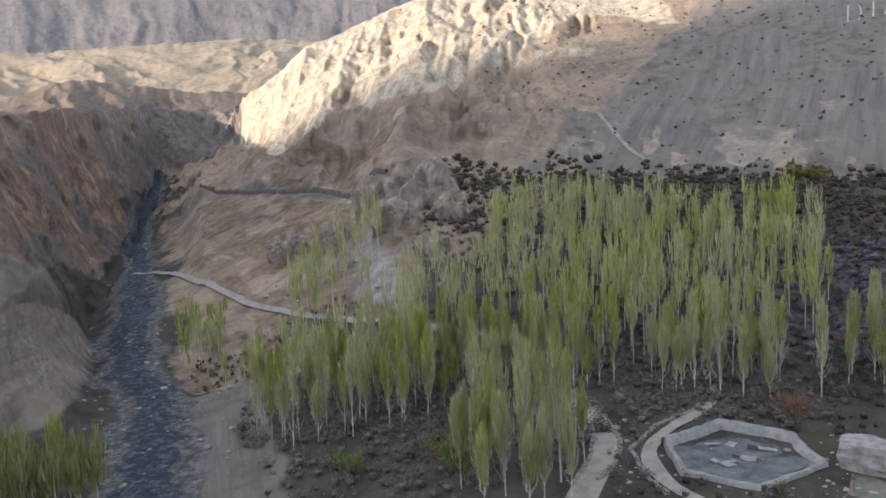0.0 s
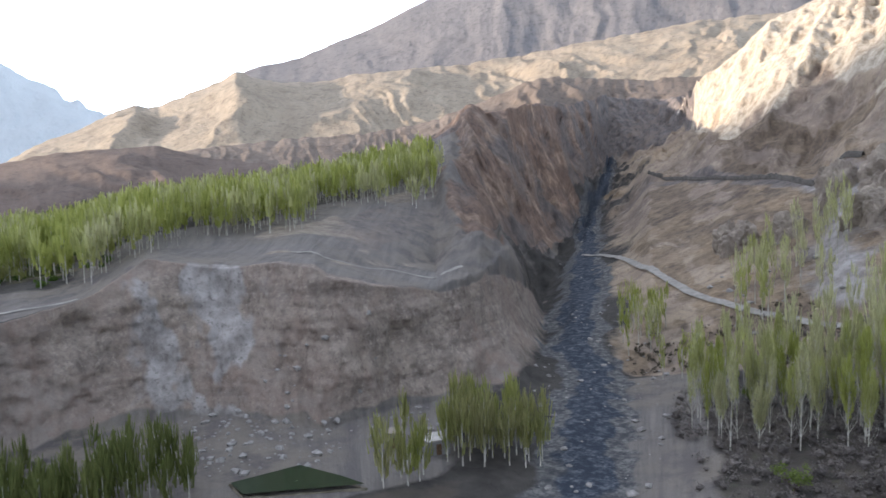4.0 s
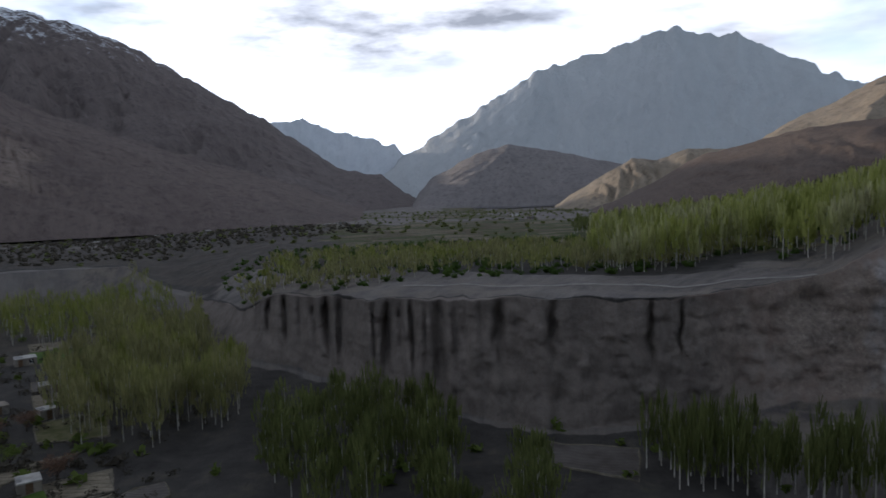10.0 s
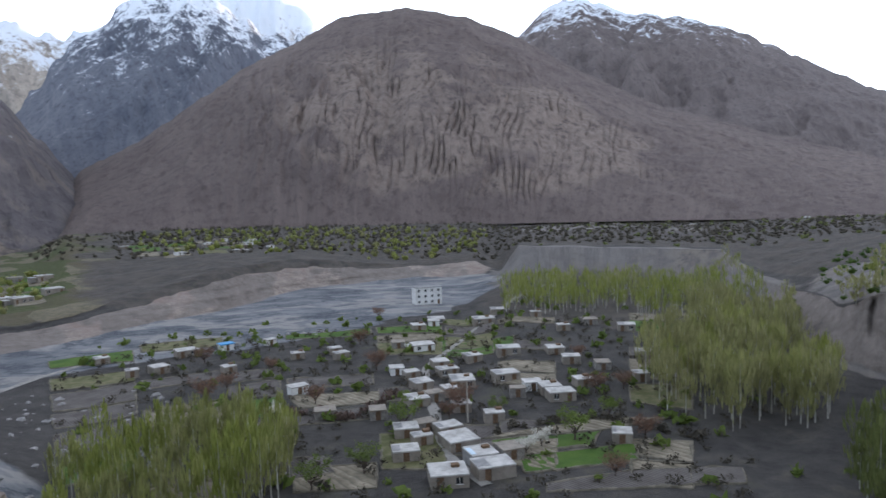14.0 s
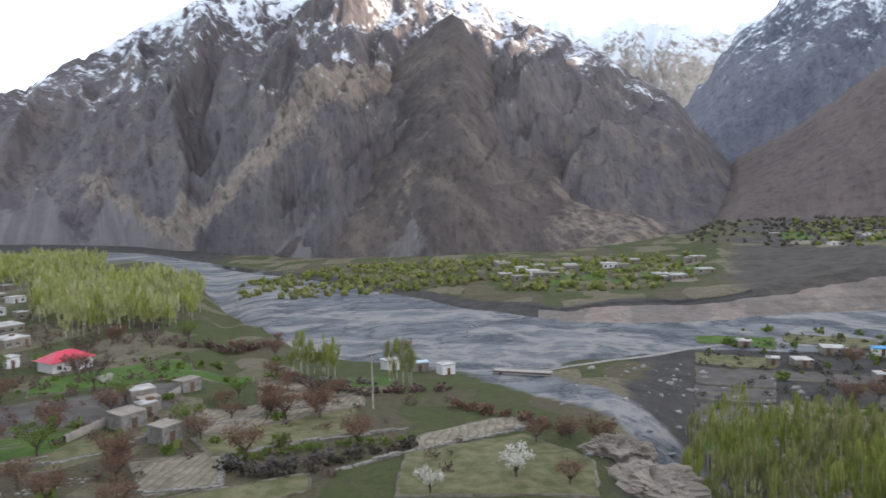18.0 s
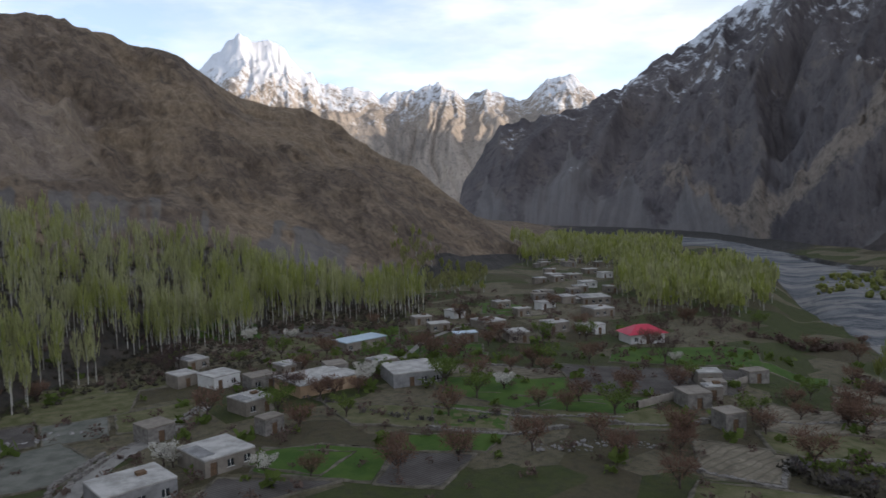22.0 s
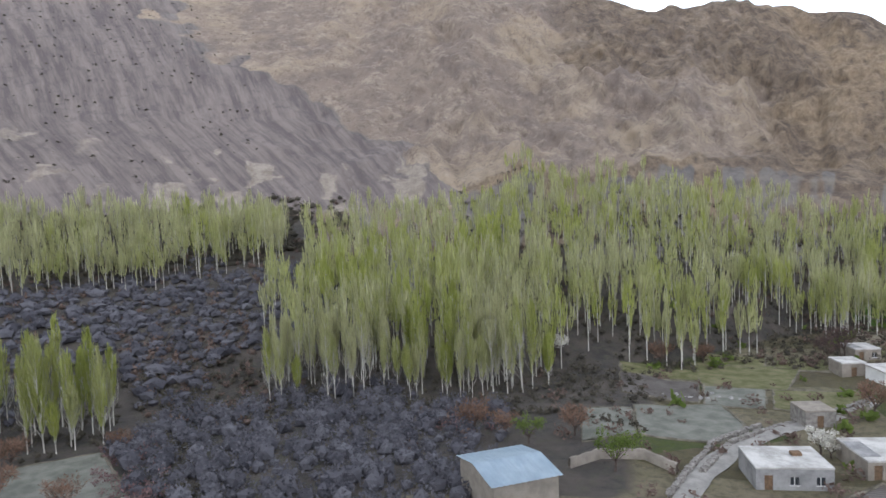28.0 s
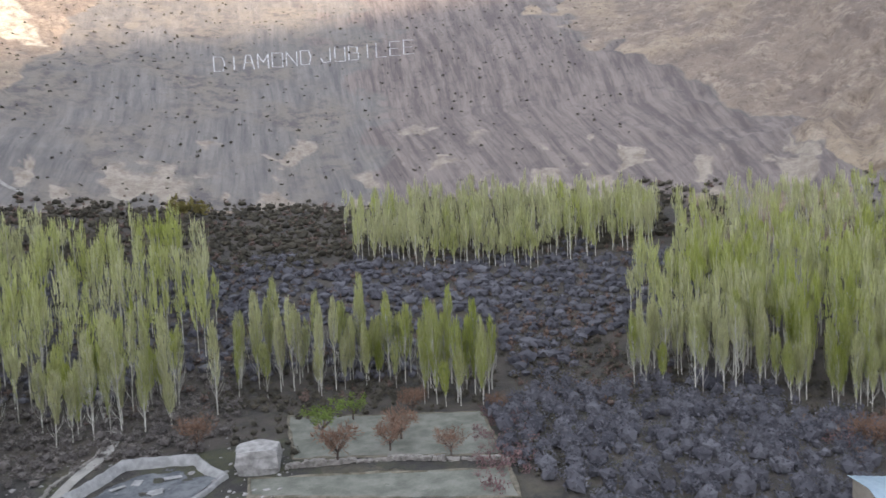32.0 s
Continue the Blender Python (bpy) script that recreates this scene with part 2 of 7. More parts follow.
def ground_at(az, r):
    """Height of the ground at heading and distance (scalars or arrays)."""
    az, r = np.atleast_1d(np.asarray(az, float)), np.atleast_1d(np.asarray(r, float))
    az, rs, zs = feature_lines(az)
    rs, zs = np.array(rs), np.array(zs)
    k = np.clip((r[None] >= rs).sum(0) - 1, 0, 7)
    i = np.arange(len(az))
    f = (r - rs[k, i]) / (rs[k + 1, i] - rs[k, i])
    z = zs[k, i] + (zs[k + 1, i] - zs[k, i]) * rise(az, k, f)
    x, y = -r * np.sin(np.radians(az)), r * np.cos(np.radians(az))
    return z + relief(az, k + f, x, y)


def gz(x, y):
    return float(ground_at(math.degrees(math.atan2(-x, y)), math.hypot(x, y))[0])


def sheet(name, X, Y, Z, wrap=False):
    """A mesh from a grid of vertices (rows by columns)."""
    n, m = X.shape
    me = bpy.data.meshes.new(name)
    idx = np.arange(n * m).reshape(n, m)
    if wrap:
        idx = np.concatenate([idx, idx[:1]])
    q = np.stack([idx[:-1, :-1], idx[1:, :-1], idx[1:, 1:], idx[:-1, 1:]], -1).reshape(-1, 4)
    me.vertices.add(n * m)
    me.vertices.foreach_set("co", np.stack([X, Y, Z], -1).astype(np.float32).ravel())
    me.loops.add(q.size)
    me.loops.foreach_set("vertex_index", q.astype(np.int32).ravel())
    me.polygons.add(len(q))
    me.polygons.foreach_set("loop_start", np.arange(0, q.size, 4, dtype=np.int32))
    me.polygons.foreach_set("use_smooth", np.ones(len(q), bool))
    me.update(calc_edges=True)
    return me


def attribute(me, name, values):
    me.attributes.new(name, "FLOAT", "POINT").data.foreach_set("value", np.asarray(values, np.float32).ravel())


# ---------------------------------------------------------------- materials
def material(name, make, rough=0.9, bump=None):
    m = bpy.data.materials.new(name)
    m.use_nodes = True
    n = Net(m.node_tree)
    pos = n.n("ShaderNodeNewGeometry").outputs["Position"]
    b = n.n("ShaderNodeBsdfPrincipled", Roughness=rough)
    col, height, dist = make(n, pos)
    n.put(b.inputs["Base Color"], col)
    b.inputs["Specular IOR Level"].default_value = 0.2
    if height is not None:
        bp = n.n("ShaderNodeBump", Height=height, Distance=dist, Strength=0.8)
        n.put(b.inputs["Normal"], bp.outputs[0])
    n.t.links.new(b.outputs[0], n.n("ShaderNodeOutputMaterial").inputs[0])
    return m


def two(name, a, b, size, rough=0.9, fine=0.25, depth=0.0, spread=(0.38, 0.62)):
    """Two colours mixed by coarse stains and fine grain; size in metres."""
    def make(n, pos):
        big = n.noise(pos, 1 / size, 5.0, 0.6)
        small = n.noise(pos, 1 / (size * fine * 0.3), 4.0, 0.7)
        f = n.math("ADD", n.math("MULTIPLY", n.ramp(big, *spread), 0.65), n.math("MULTIPLY", n.ramp(small, 0.3, 0.7), 0.35))
        return n.mix(f, a, b), (small if depth else None), depth
    return material(name, make, rough)


def ground_colour(n, pos):
    att = lambda k: n.n("ShaderNodeAttribute", attr=k).outputs["Fac"]
    big, mid, fine = n.noise(pos, 1 / 40, 7.0, 0.62), n.noise(pos, 1 / 7, 8.0, 0.72), n.noise(pos, 1 / 1.6, 7.0, 0.75)
    crag = n.noise(n.scaled(pos, (1.0, 1.0, 0.45)), 1 / 4.0, 8.0, 0.78)
    speck = n.noise(pos, 1 / 0.35, 3.0, 0.8)
    crag2 = n.noise(pos, 1 / 22, 10.0, 0.76)
    earth = n.mix(n.ramp(mid, 0.35, 0.65), (0.036, 0.033, 0.031), (0.085, 0.078, 0.070))
    # scree: grey and buff with streaks running downhill
    streak = n.noise(n.n("ShaderNodeAttribute", attr="down").outputs["Vector"], 1.0, 8.0, 0.72)
    scree = n.mix(n.ramp(streak, 0.38, 0.62), (0.135, 0.125, 0.122), (0.235, 0.214, 0.194))
    scree = n.mix(n.ramp(big, 0.42, 0.62), scree, n.mix(n.ramp(mid, 0.4, 0.6), (0.125, 0.11, 0.107), (0.26, 0.225, 0.18)))
    scree = n.mix(n.ramp(mid, 0.54, 0.64, 0.0, 0.55), scree, (0.15, 0.135, 0.125))
    scree = n.mix(n.ramp(crag, 0.30, 0.44, 0.6, 0.0), scree, (0.13, 0.12, 0.11))
    huge = n.noise(n.scaled(pos, (1.0, 1.0, 0.5)), 1 / 75, 7.0, 0.66)
    ledge = n.noise(n.scaled(pos, (0.075, 0.075, 0.13)), 1.0, 8.0, 0.72)
    vein = n.noise(n.scaled(pos, (1.0, 1.0, 0.6)), 1 / 13, 6.0, 0.62)
    crack = n.ramp(n.math("ABSOLUTE", n.math("SUBTRACT", vein, 0.5)), 0.0, 0.02, 0.3, 0.0)
    rock = n.mix(n.ramp(crag2, 0.40, 0.56), (0.20, 0.158, 0.130), (0.36, 0.285, 0.21))
    rock = n.mix(n.ramp(huge, 0.45, 0.55), n.mix(0.55, rock, (0.215, 0.170, 0.145)), n.mix(0.5, rock, (0.41, 0.32, 0.222)))
    rock = n.mix(n.ramp(ledge, 0.50, 0.60, 0.0, 0.6), rock, n.mix(n.ramp(crag, 0.4, 0.6), (0.27, 0.205, 0.155), (0.48, 0.40, 0.31)))
    rock = n.mix(n.ramp(crag, 0.34, 0.46, 0.7, 0.0), rock, (0.125, 0.098, 0.082))
    rock = n.mix(crack, rock, (0.10, 0.080, 0.068))
    rock = n.mix(n.ramp(mid, 0.58, 0.66, 0.0, 0.5), rock, (0.44, 0.36, 0.28))
    # brown rock tone, also used to paint the ridge's shaded right end
    umber = n.mix(n.ramp(crag, 0.36, 0.60), (0.100, 0.076, 0.058), (0.215, 0.163, 0.118))
    umber = n.mix(n.ramp(huge, 0.46, 0.56, 0.0, 0.85), umber, n.mix(n.ramp(crag, 0.38, 0.6), (0.19, 0.138, 0.090), (0.37, 0.28, 0.185)))
    umber = n.mix(n.ramp(ledge, 0.52, 0.60, 0.0, 0.6), umber, (0.33, 0.255, 0.18))
    umber = n.mix(n.ramp(crag2, 0.36, 0.46, 0.7, 0.0), umber, (0.072, 0.058, 0.050))
    umber = n.mix(crack, umber, (0.062, 0.050, 0.044))
    mauve = n.mix(n.ramp(streak, 0.40, 0.60), (0.135, 0.112, 0.106), (0.245, 0.205, 0.182))
    mauve = n.mix(n.ramp(mid, 0.36, 0.48, 0.6, 0.0), mauve, (0.12, 0.10, 0.098))
    buff = n.mix(n.ramp(crag, 0.4, 0.6), (0.235, 0.195, 0.155), (0.36, 0.31, 0.255))
    # pale sandstone, brightened to stand for sunlight on the spur top
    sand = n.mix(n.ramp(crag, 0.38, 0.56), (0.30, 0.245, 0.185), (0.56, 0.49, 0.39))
    dark_rock = n.mix(n.ramp(crag, 0.36, 0.6), (0.075, 0.068, 0.07), (0.21, 0.18, 0.165))
    dark_rock = n.mix(n.ramp(crag2, 0.50, 0.64, 0.0, 0.7), dark_rock, (0.26, 0.205, 0.165))
    wet = n.mix(n.ramp(fine, 0.48, 0.68), (0.030, 0.040, 0.060), (0.17, 0.185, 0.21))
    strat = n.noise(n.scaled(pos, (0.22, 0.22, 0.3)), 1.0, 9.0, 0.74)
    layer = n.noise(n.scaled(pos, (0.035, 0.035, 0.62)), 1.0, 6.0, 0.66)
    chip = n.noise(pos, 1 / 1.1, 6.0, 0.72)
    cliff = n.mix(n.ramp(strat, 0.38, 0.62), (0.195, 0.160, 0.138), (0.345, 0.285, 0.238))
    cliff = n.mix(n.ramp(layer, 0.42, 0.60, 0.0, 0.35), cliff, (0.345, 0.29, 0.235))
    cliff = n.mix(n.ramp(layer, 0.34, 0.46, 0.3, 0.0), cliff, (0.115, 0.096, 0.083))
    cliff = n.mix(n.ramp(crag, 0.34, 0.48, 0.75, 0.0), cliff, (0.125, 0.102, 0.088))
    cliff = n.mix(n.ramp(chip, 0.33, 0.45, 0.7, 0.0), cliff, (0.085, 0.073, 0.065))
    cliff = n.mix(n.ramp(chip, 0.54, 0.66, 0.0, 0.7), cliff, (0.46, 0.395, 0.335))
    cliff = n.mix(n.ramp(big, 0.46, 0.62), cliff, n.mix(n.ramp(mid, 0.4, 0.6), (0.31, 0.262, 0.23), (0.255, 0.182, 0.146)))
    clay = n.mix(n.ramp(strat, 0.36, 0.64), (0.165, 0.140, 0.122), (0.25, 0.214, 0.186))
    clay = n.mix(n.ramp(crag, 0.36, 0.48, 0.5, 0.0), clay, (0.105, 0.09, 0.08))
    pale = n.mix(n.ramp(n.noise(n.scaled(pos, (0.25, 0.25, 0.12)), 1.0, 5.0, 0.65), 0.38, 0.62), (0.25, 0.228, 0.215), (0.42, 0.39, 0.372))
    pale = n.mix(n.ramp(chip, 0.34, 0.46, 0.7, 0.0), pale, (0.125, 0.11, 0.10))
    pale = n.mix(n.ramp(crag2, 0.36, 0.46, 0.7, 0.0), pale, (0.15, 0.13, 0.118))
    red = n.mix(n.ramp(crag, 0.36, 0.6), (0.105, 0.078, 0.066), (0.25, 0.175, 0.135))
    red = n.mix(n.ramp(crag2, 0.50, 0.60, 0.0, 0.85), red, n.mix(n.ramp(crag, 0.4, 0.6), (0.25, 0.18, 0.13), (0.46, 0.345, 0.26)))
    red = n.mix(n.ramp(big, 0.40, 0.52, 0.8, 0.0), red, n.mix(n.ramp(crag, 0.4, 0.6), (0.095, 0.088, 0.09), (0.19, 0.17, 0.16)))
    brush = n.mix(n.ramp(mid, 0.38, 0.62), (0.05, 0.045, 0.042), (0.105, 0.088, 0.074))
    brush = n.mix(n.ramp(fine, 0.5, 0.7), brush, (0.09, 0.088, 0.06))
    gravel = n.mix(n.ramp(streak, 0.38, 0.60), (0.085, 0.093, 0.108), (0.225, 0.228, 0.235))
    braid = n.noise(n.scaled(n.n("ShaderNodeAttribute", attr="down").outputs["Vector"], (0.55, 0.5, 0.5)), 1.0, 7.0, 0.6)
    gravel = n.mix(n.math("SUBTRACT", 1.0, att("river")), gravel, n.mix(n.ramp(fine, 0.42, 0.60), (0.060, 0.063, 0.070), (0.165, 0.162, 0.16)))
    gravel = n.mix(n.math("MULTIPLY", att("river"), n.ramp(n.math("ABSOLUTE", n.math("SUBTRACT", braid, 0.46)), 0.004, 0.022, 0.75, 0.0)), gravel, (0.055, 0.065, 0.082))
    gravel = n.mix(n.math("MULTIPLY", att("river"), n.ramp(n.math("ABSOLUTE", n.math("SUBTRACT", braid, 0.56)), 0.01, 0.045, 0.75, 0.0)), gravel, (0.33, 0.31, 0.285))
    gravel = n.mix(n.ramp(fine, 0.52, 0.66, 0.0, 0.5), gravel, (0.28, 0.27, 0.255))
    vor = n.n("ShaderNodeTexVoronoi", Vector=n.scaled(pos, (1.0, 0.6, 0.05)), Scale=1 / 15, Randomness=0.85)
    vor.distance = "CHEBYCHEV"
    plot = n.n("ShaderNodeSeparateColor", Color=vor.outputs["Color"]).outputs[0]
    grass = n.mix(n.ramp(plot, 0.35, 0.45), (0.060, 0.078, 0.018), (0.108, 0.088, 0.052))
    grass = n.mix(n.ramp(plot, 0.66, 0.72), grass, (0.20, 0.168, 0.112))
    grass = n.mix(n.ramp(mid, 0.40, 0.66, 0.0, 0.6), grass, (0.105, 0.100, 0.042))
    grass = n.mix(n.ramp(fine, 0.46, 0.60, 0.0, 0.5), grass, (0.045, 0.045, 0.03))
    c = earth
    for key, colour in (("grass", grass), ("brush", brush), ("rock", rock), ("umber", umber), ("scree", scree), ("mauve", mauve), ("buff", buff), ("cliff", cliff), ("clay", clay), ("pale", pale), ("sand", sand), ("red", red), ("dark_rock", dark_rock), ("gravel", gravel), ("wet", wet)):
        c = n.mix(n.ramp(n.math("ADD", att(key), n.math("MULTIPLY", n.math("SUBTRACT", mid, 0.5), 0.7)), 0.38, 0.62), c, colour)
    c = n.mix(n.ramp(speck, 0.3, 0.75, 0.0, 0.35), c, n.mix(0.6, c, (0.05, 0.045, 0.04)))
    h = n.math("ADD", n.math("MULTIPLY", fine, 0.6), n.math("ADD", n.math("MULTIPLY", mid, 1.6), n.math("MULTIPLY", speck, 0.25)))
    h = n.math("ADD", h, n.math("MULTIPLY", n.math("ADD", n.math("MULTIPLY", crag2, 4.0), n.math("SUBTRACT", n.math("MULTIPLY", ledge, 2.0), n.math("MULTIPLY", crack, 0.8))), att("craggy")))
    return c, h, 0.9


GROUND = material("valley_ground", ground_colour)


def mountain_material(name, dark, light, size, snow=None, flute=0.0, base_tan=None, talus=0.0, wear=1.0):
    """Bare rock with vertical gullies; snow gives the height where it starts."""
    def make(n, pos):
        face = n.n("ShaderNodeAttribute", attr="face").outputs["Vector"]
        att = lambda k: n.n("ShaderNodeAttribute", attr=k).outputs["Fac"]
        big, mid, fine = n.noise(face, 1 / size, 7.0, 0.62), n.noise(face, 4 / size, 8.0, 0.70), n.noise(face, 18 / size, 6.0, 0.74)
        down = n.noise(n.n("ShaderNodeAttribute", attr="down").outputs["Vector"], 1.0, 5.0, 0.6)
        f = n.math("ADD", n.math("MULTIPLY", n.ramp(big, 0.35, 0.65), 0.45), n.math("ADD", n.math("MULTIPLY", n.ramp(down, 0.35, 0.65), 0.35), n.math("MULTIPLY", n.ramp(fine, 0.3, 0.7), 0.2)))
        c = n.mix(f, dark, light)
        if base_tan:
            c = n.mix(n.ramp(mid, 0.52, 0.66, 0.0, 0.45), c, base_tan)
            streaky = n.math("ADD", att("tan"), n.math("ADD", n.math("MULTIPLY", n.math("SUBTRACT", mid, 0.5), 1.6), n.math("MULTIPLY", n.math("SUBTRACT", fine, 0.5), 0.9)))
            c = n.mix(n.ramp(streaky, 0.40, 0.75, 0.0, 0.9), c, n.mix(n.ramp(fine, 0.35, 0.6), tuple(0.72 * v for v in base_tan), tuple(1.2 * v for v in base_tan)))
        if flute:
            where = n.ramp(n.math("ADD", att("flutes"), n.math("MULTIPLY", n.math("SUBTRACT", mid, 0.5), 0.8)), 0.3, 0.7)
            c = n.mix(n.math("MULTIPLY", where, 0.7), c, n.mix(n.ramp(fine, 0.35, 0.6), (0.165, 0.128, 0.108), (0.275, 0.218, 0.178)))
        c = n.mix(n.ramp(fine, 0.34, 0.48, 0.6 * wear, 0.0), c, tuple(0.5 * v for v in dark))
        c = n.mix(n.ramp(mid, 0.34, 0.46, 0.45 * wear, 0.0), c, tuple(0.62 * v for v in dark))
        if talus:
            fan = n.math("ADD", att("fan"), n.math("MULTIPLY", n.math("SUBTRACT", n.math("ADD", n.math("MULTIPLY", mid, 0.6), n.math("MULTIPLY", big, 0.4)), 0.5), 2.4))
            c = n.mix(n.ramp(fan, 0.42, 0.70, 0.0, 0.85), c, n.mix(n.ramp(down, 0.4, 0.6), (0.155, 0.142, 0.139), (0.205, 0.190, 0.184)))
        if snow:
            z = n.n("ShaderNodeSeparateXYZ", Vector=pos).outputs[2]
            nz = n.n("ShaderNodeSeparateXYZ", Vector=n.n("ShaderNodeNewGeometry").outputs["Normal"]).outputs[2]
            hold = n.math("ADD", n.math("MULTIPLY", n.math("SUBTRACT", mid, 0.5), 2.6), n.math("MULTIPLY", n.math("SUBTRACT", fine, 0.5), 2.0))
            up_f = n.math("DIVIDE", n.math("SUBTRACT", z, snow[0]), snow[1])
            s = n.ramp(n.math("ADD", n.math("ADD", up_f, hold), n.math("MULTIPLY", nz, 0.7)), 0.55, 0.92)
            c = n.mix(s, c, (0.72, 0.74, 0.78))
        return c, n.math("ADD", mid, n.math("MULTIPLY", fine, 0.5)), size * 0.05
    return material(name, make)


# ---------------------------------------------------------------- the ground sheet
AZ = np.concatenate([np.arange(-180, -137, 0.4), np.arange(-137, -100, 0.28), np.arange(-100, -12, 0.26), np.arange(-12, 36, 0.14), np.arange(36, 112, 0.18), np.arange(112, 180, 0.36)])
az_, rs_, zs_ = feature_lines(AZ)
R_, Z_, S_ = [], [], []
for k, rows in enumerate(ROWS):
    for i in range(rows):
        f = i / rows
        R_.append(rs_[k] + (rs_[k + 1] - rs_[k]) * f), Z_.append(zs_[k] + (zs_[k + 1] - zs_[k]) * rise(az_, k, f)), S_.append(np.full(len(AZ), k + f))
R_.append(rs_[8]), Z_.append(zs_[8]), S_.append(np.full(len(AZ), 8.0))
R_, Z_, S_ = np.array(R_).T, np.array(Z_).T, np.array(S_).T
A_ = np.repeat(AZ[:, None], R_.shape[1], 1)
X_, Y_ = -R_ * np.sin(np.radians(A_)), R_ * np.cos(np.radians(A_))
Z_ = Z_ + relief(A_, S_, X_, Y_)
# cliff faces get their own cracks, in and out along the heading
face = np.interp(A_, [27, 31, 106, 110], [0, 1, 1, 0]) * np.interp(S_, [3, 3.2, 3.8, 4.0], [0, 1, 1, 0])
wall = 145 * np.radians(A_)
push = face * (ridged(wall / 12, Z_ / 26, 5, 61) * 1.2 + fbm(wall / 7, Z_ / 6, 5, 67) * 0.8 + fbm(wall / 30, Z_ / 1.8, 3, 69) * 0.22 * np.interp(A_, [60, 75], [1, 0.3]) + ridged(wall / 2.6, Z_ / 3.2, 3, 62) * 0.28)
arc = 330 * np.radians(A_)
steep = np.interp(S_, [4.0, 4.3, 5.7, 6.0], [0, 1, 1, 0]) * line(ROUGH, A_, 1) * np.interp(A_, [-137, -135, -66, -60, -9, -5, 16, 36], [0, 0.8, 0.8, 0, 0, 0.9, 0.35, 0])
bendy = 0.6 * fbm(arc / 60, Z_ / 90, 3, 74)
push = push + steep * (ridged(arc / 34 + bendy, Z_ / 95, 5, 73, 0.55) * 0.55 + ridged(arc / 9 + bendy, Z_ / 16, 4, 75, 0.55) * 0.22)
# slanting buttresses and gullies of the gorge walls
tilt = A_ - 0.55 * np.degrees(np.arctan2(Z_ - C, R_))
gorge = np.interp(A_, [13, 16, 33.5, 36], [0, 1, 1, 0]) * np.interp(S_, [5.0, 5.25, 5.85, 6.0], [0, 1, 1, 0])
push = push + gorge * R_ / 420 * (ridged(tilt / 2.7, Z_ / 60, 5, 76, 0.5) * 5.5 + ridged(tilt / 0.8, Z_ / 25, 3, 78, 0.5) * 0.7)
far_bluff = np.interp(A_, [134, 140, 176, 182], [0, 1, 1, 0]) * np.interp(S_, [4.0, 4.15, 4.8, 5.0], [0, 1, 1, 0])
push = push + far_bluff * (ridged(300 * np.radians(A_) / 16, Z_ / 30, 4, 84) * 3.2 + fbm(300 * np.radians(A_) / 60, Z_ / 2.5, 3, 85) * 1.5)
# rain slots and flutes in the soft terrace face
for a0, wd in ((87.3, 0.45), (83.0, 0.35), (75.2, 0.18), (72.9, 0.12)):
    push = push + face * np.interp(S_, [3.2, 3.65, 3.9], [0, 1, 1.1]) * 4.2 * np.exp(-((A_ - a0 + 0.25 * fbm(Z_ / 4, A_ * 0, 2, 63)) / wd) ** 2) * np.clip((Z_ - 0) / 8, 0, 1)
comb = np.abs(np.sin(np.pi * (A_ + 0.22 * fbm(A_ * 0.8, Z_ / 12, 3, 65)) / 1.15))
push = push + face * np.interp(S_, [3.15, 3.5, 3.9], [0, 0.9, 1.1]) * np.interp(A_, [90, 92.5, 107, 109], [0, 1, 1, 0]) * (3.2 + 2.2 * fbm(A_ * 0.9, A_ * 0, 2, 64)) * 0.95 * np.clip(1 - comb ** 0.75, 0, 1) * 1.5 * np.clip((Z_ + 4) / 4, 0, 1)
# hollows and niches weathered into the pale spur
for a0, z0, wa, hz, deep in ((-6.5, 112, 0.5, 7, 9), (-11.0, 121, 0.45, 7, 8), (-12.0, 122, 0.3, 6, 6), (3.9, 118, 0.5, 8, 6), (1.2, 122, 0.35, 6, 6), (6.0, 105, 0.5, 5, 5), (0.0, 108, 1.2, 9, 5)):
    push = push + deep * np.exp(-(((A_ - a0) / wa) ** 2 + ((Z_ - z0) / hz) ** 2) ** 3) * ((S_ > 4.5) & (S_ < 6))
X_, Y_ = X_ * (1 + push / R_), Y_ * (1 + push / R_)
me = sheet("ground", X_, Y_, Z_, wrap=True)
wob = fbm(X_ / 25, Y_ / 25, 4, 71) * 0.12


def zone(a0, a1, s0, s1, soft_a=5, soft_s=0.08):
    """1 inside a stretch of headings and rows, 0 outside, soft at the edges."""
    A = A_ if a0 <= a1 else np.where(A_ < a1 + 90, A_ + 360, A_)
    if a0 > a1:
        a1 = a1 + 360
    s = S_ + wob * 0.6
    A = A + wob * 16
    fa = np.clip((A - a0) / soft_a + 0.5, 0, 1) * np.clip((a1 - A) / soft_a + 0.5, 0, 1)
    return fa * np.clip((s - s0) / soft_s + 0.5, 0, 1) * np.clip((s1 - s) / soft_s + 0.5, 0, 1)


stream = np.clip(1.2 - np.abs(A_ - 60 / R_ * 2.2 * fbm(R_ / 28, R_ * 0, 3, 66) - 70 / R_ * 1.6 * fbm(X_ / 5, Y_ / 5, 3, 68) - np.interp(R_, [60, 115, 165, 230, 345, 480, 650], [30, 24.5, 24.5, 24.4, 24.2, 23.6, 22])) / np.interp(R_, [60, 160, 350, 650], [6, 3.0, 1.3, 0.6]), 0, 1) * (R_ < 700) * (R_ > 40) * (S_ < 5.3)
mouth = np.clip(1.3 - np.abs(((A_ - np.interp(R_, [60, 95, 130, 160, 185], [163, 165, 173, 181, 184])) + 180) % 360 - 180) / 4.0, 0, 1) * (R_ < 200) * (R_ > 50)
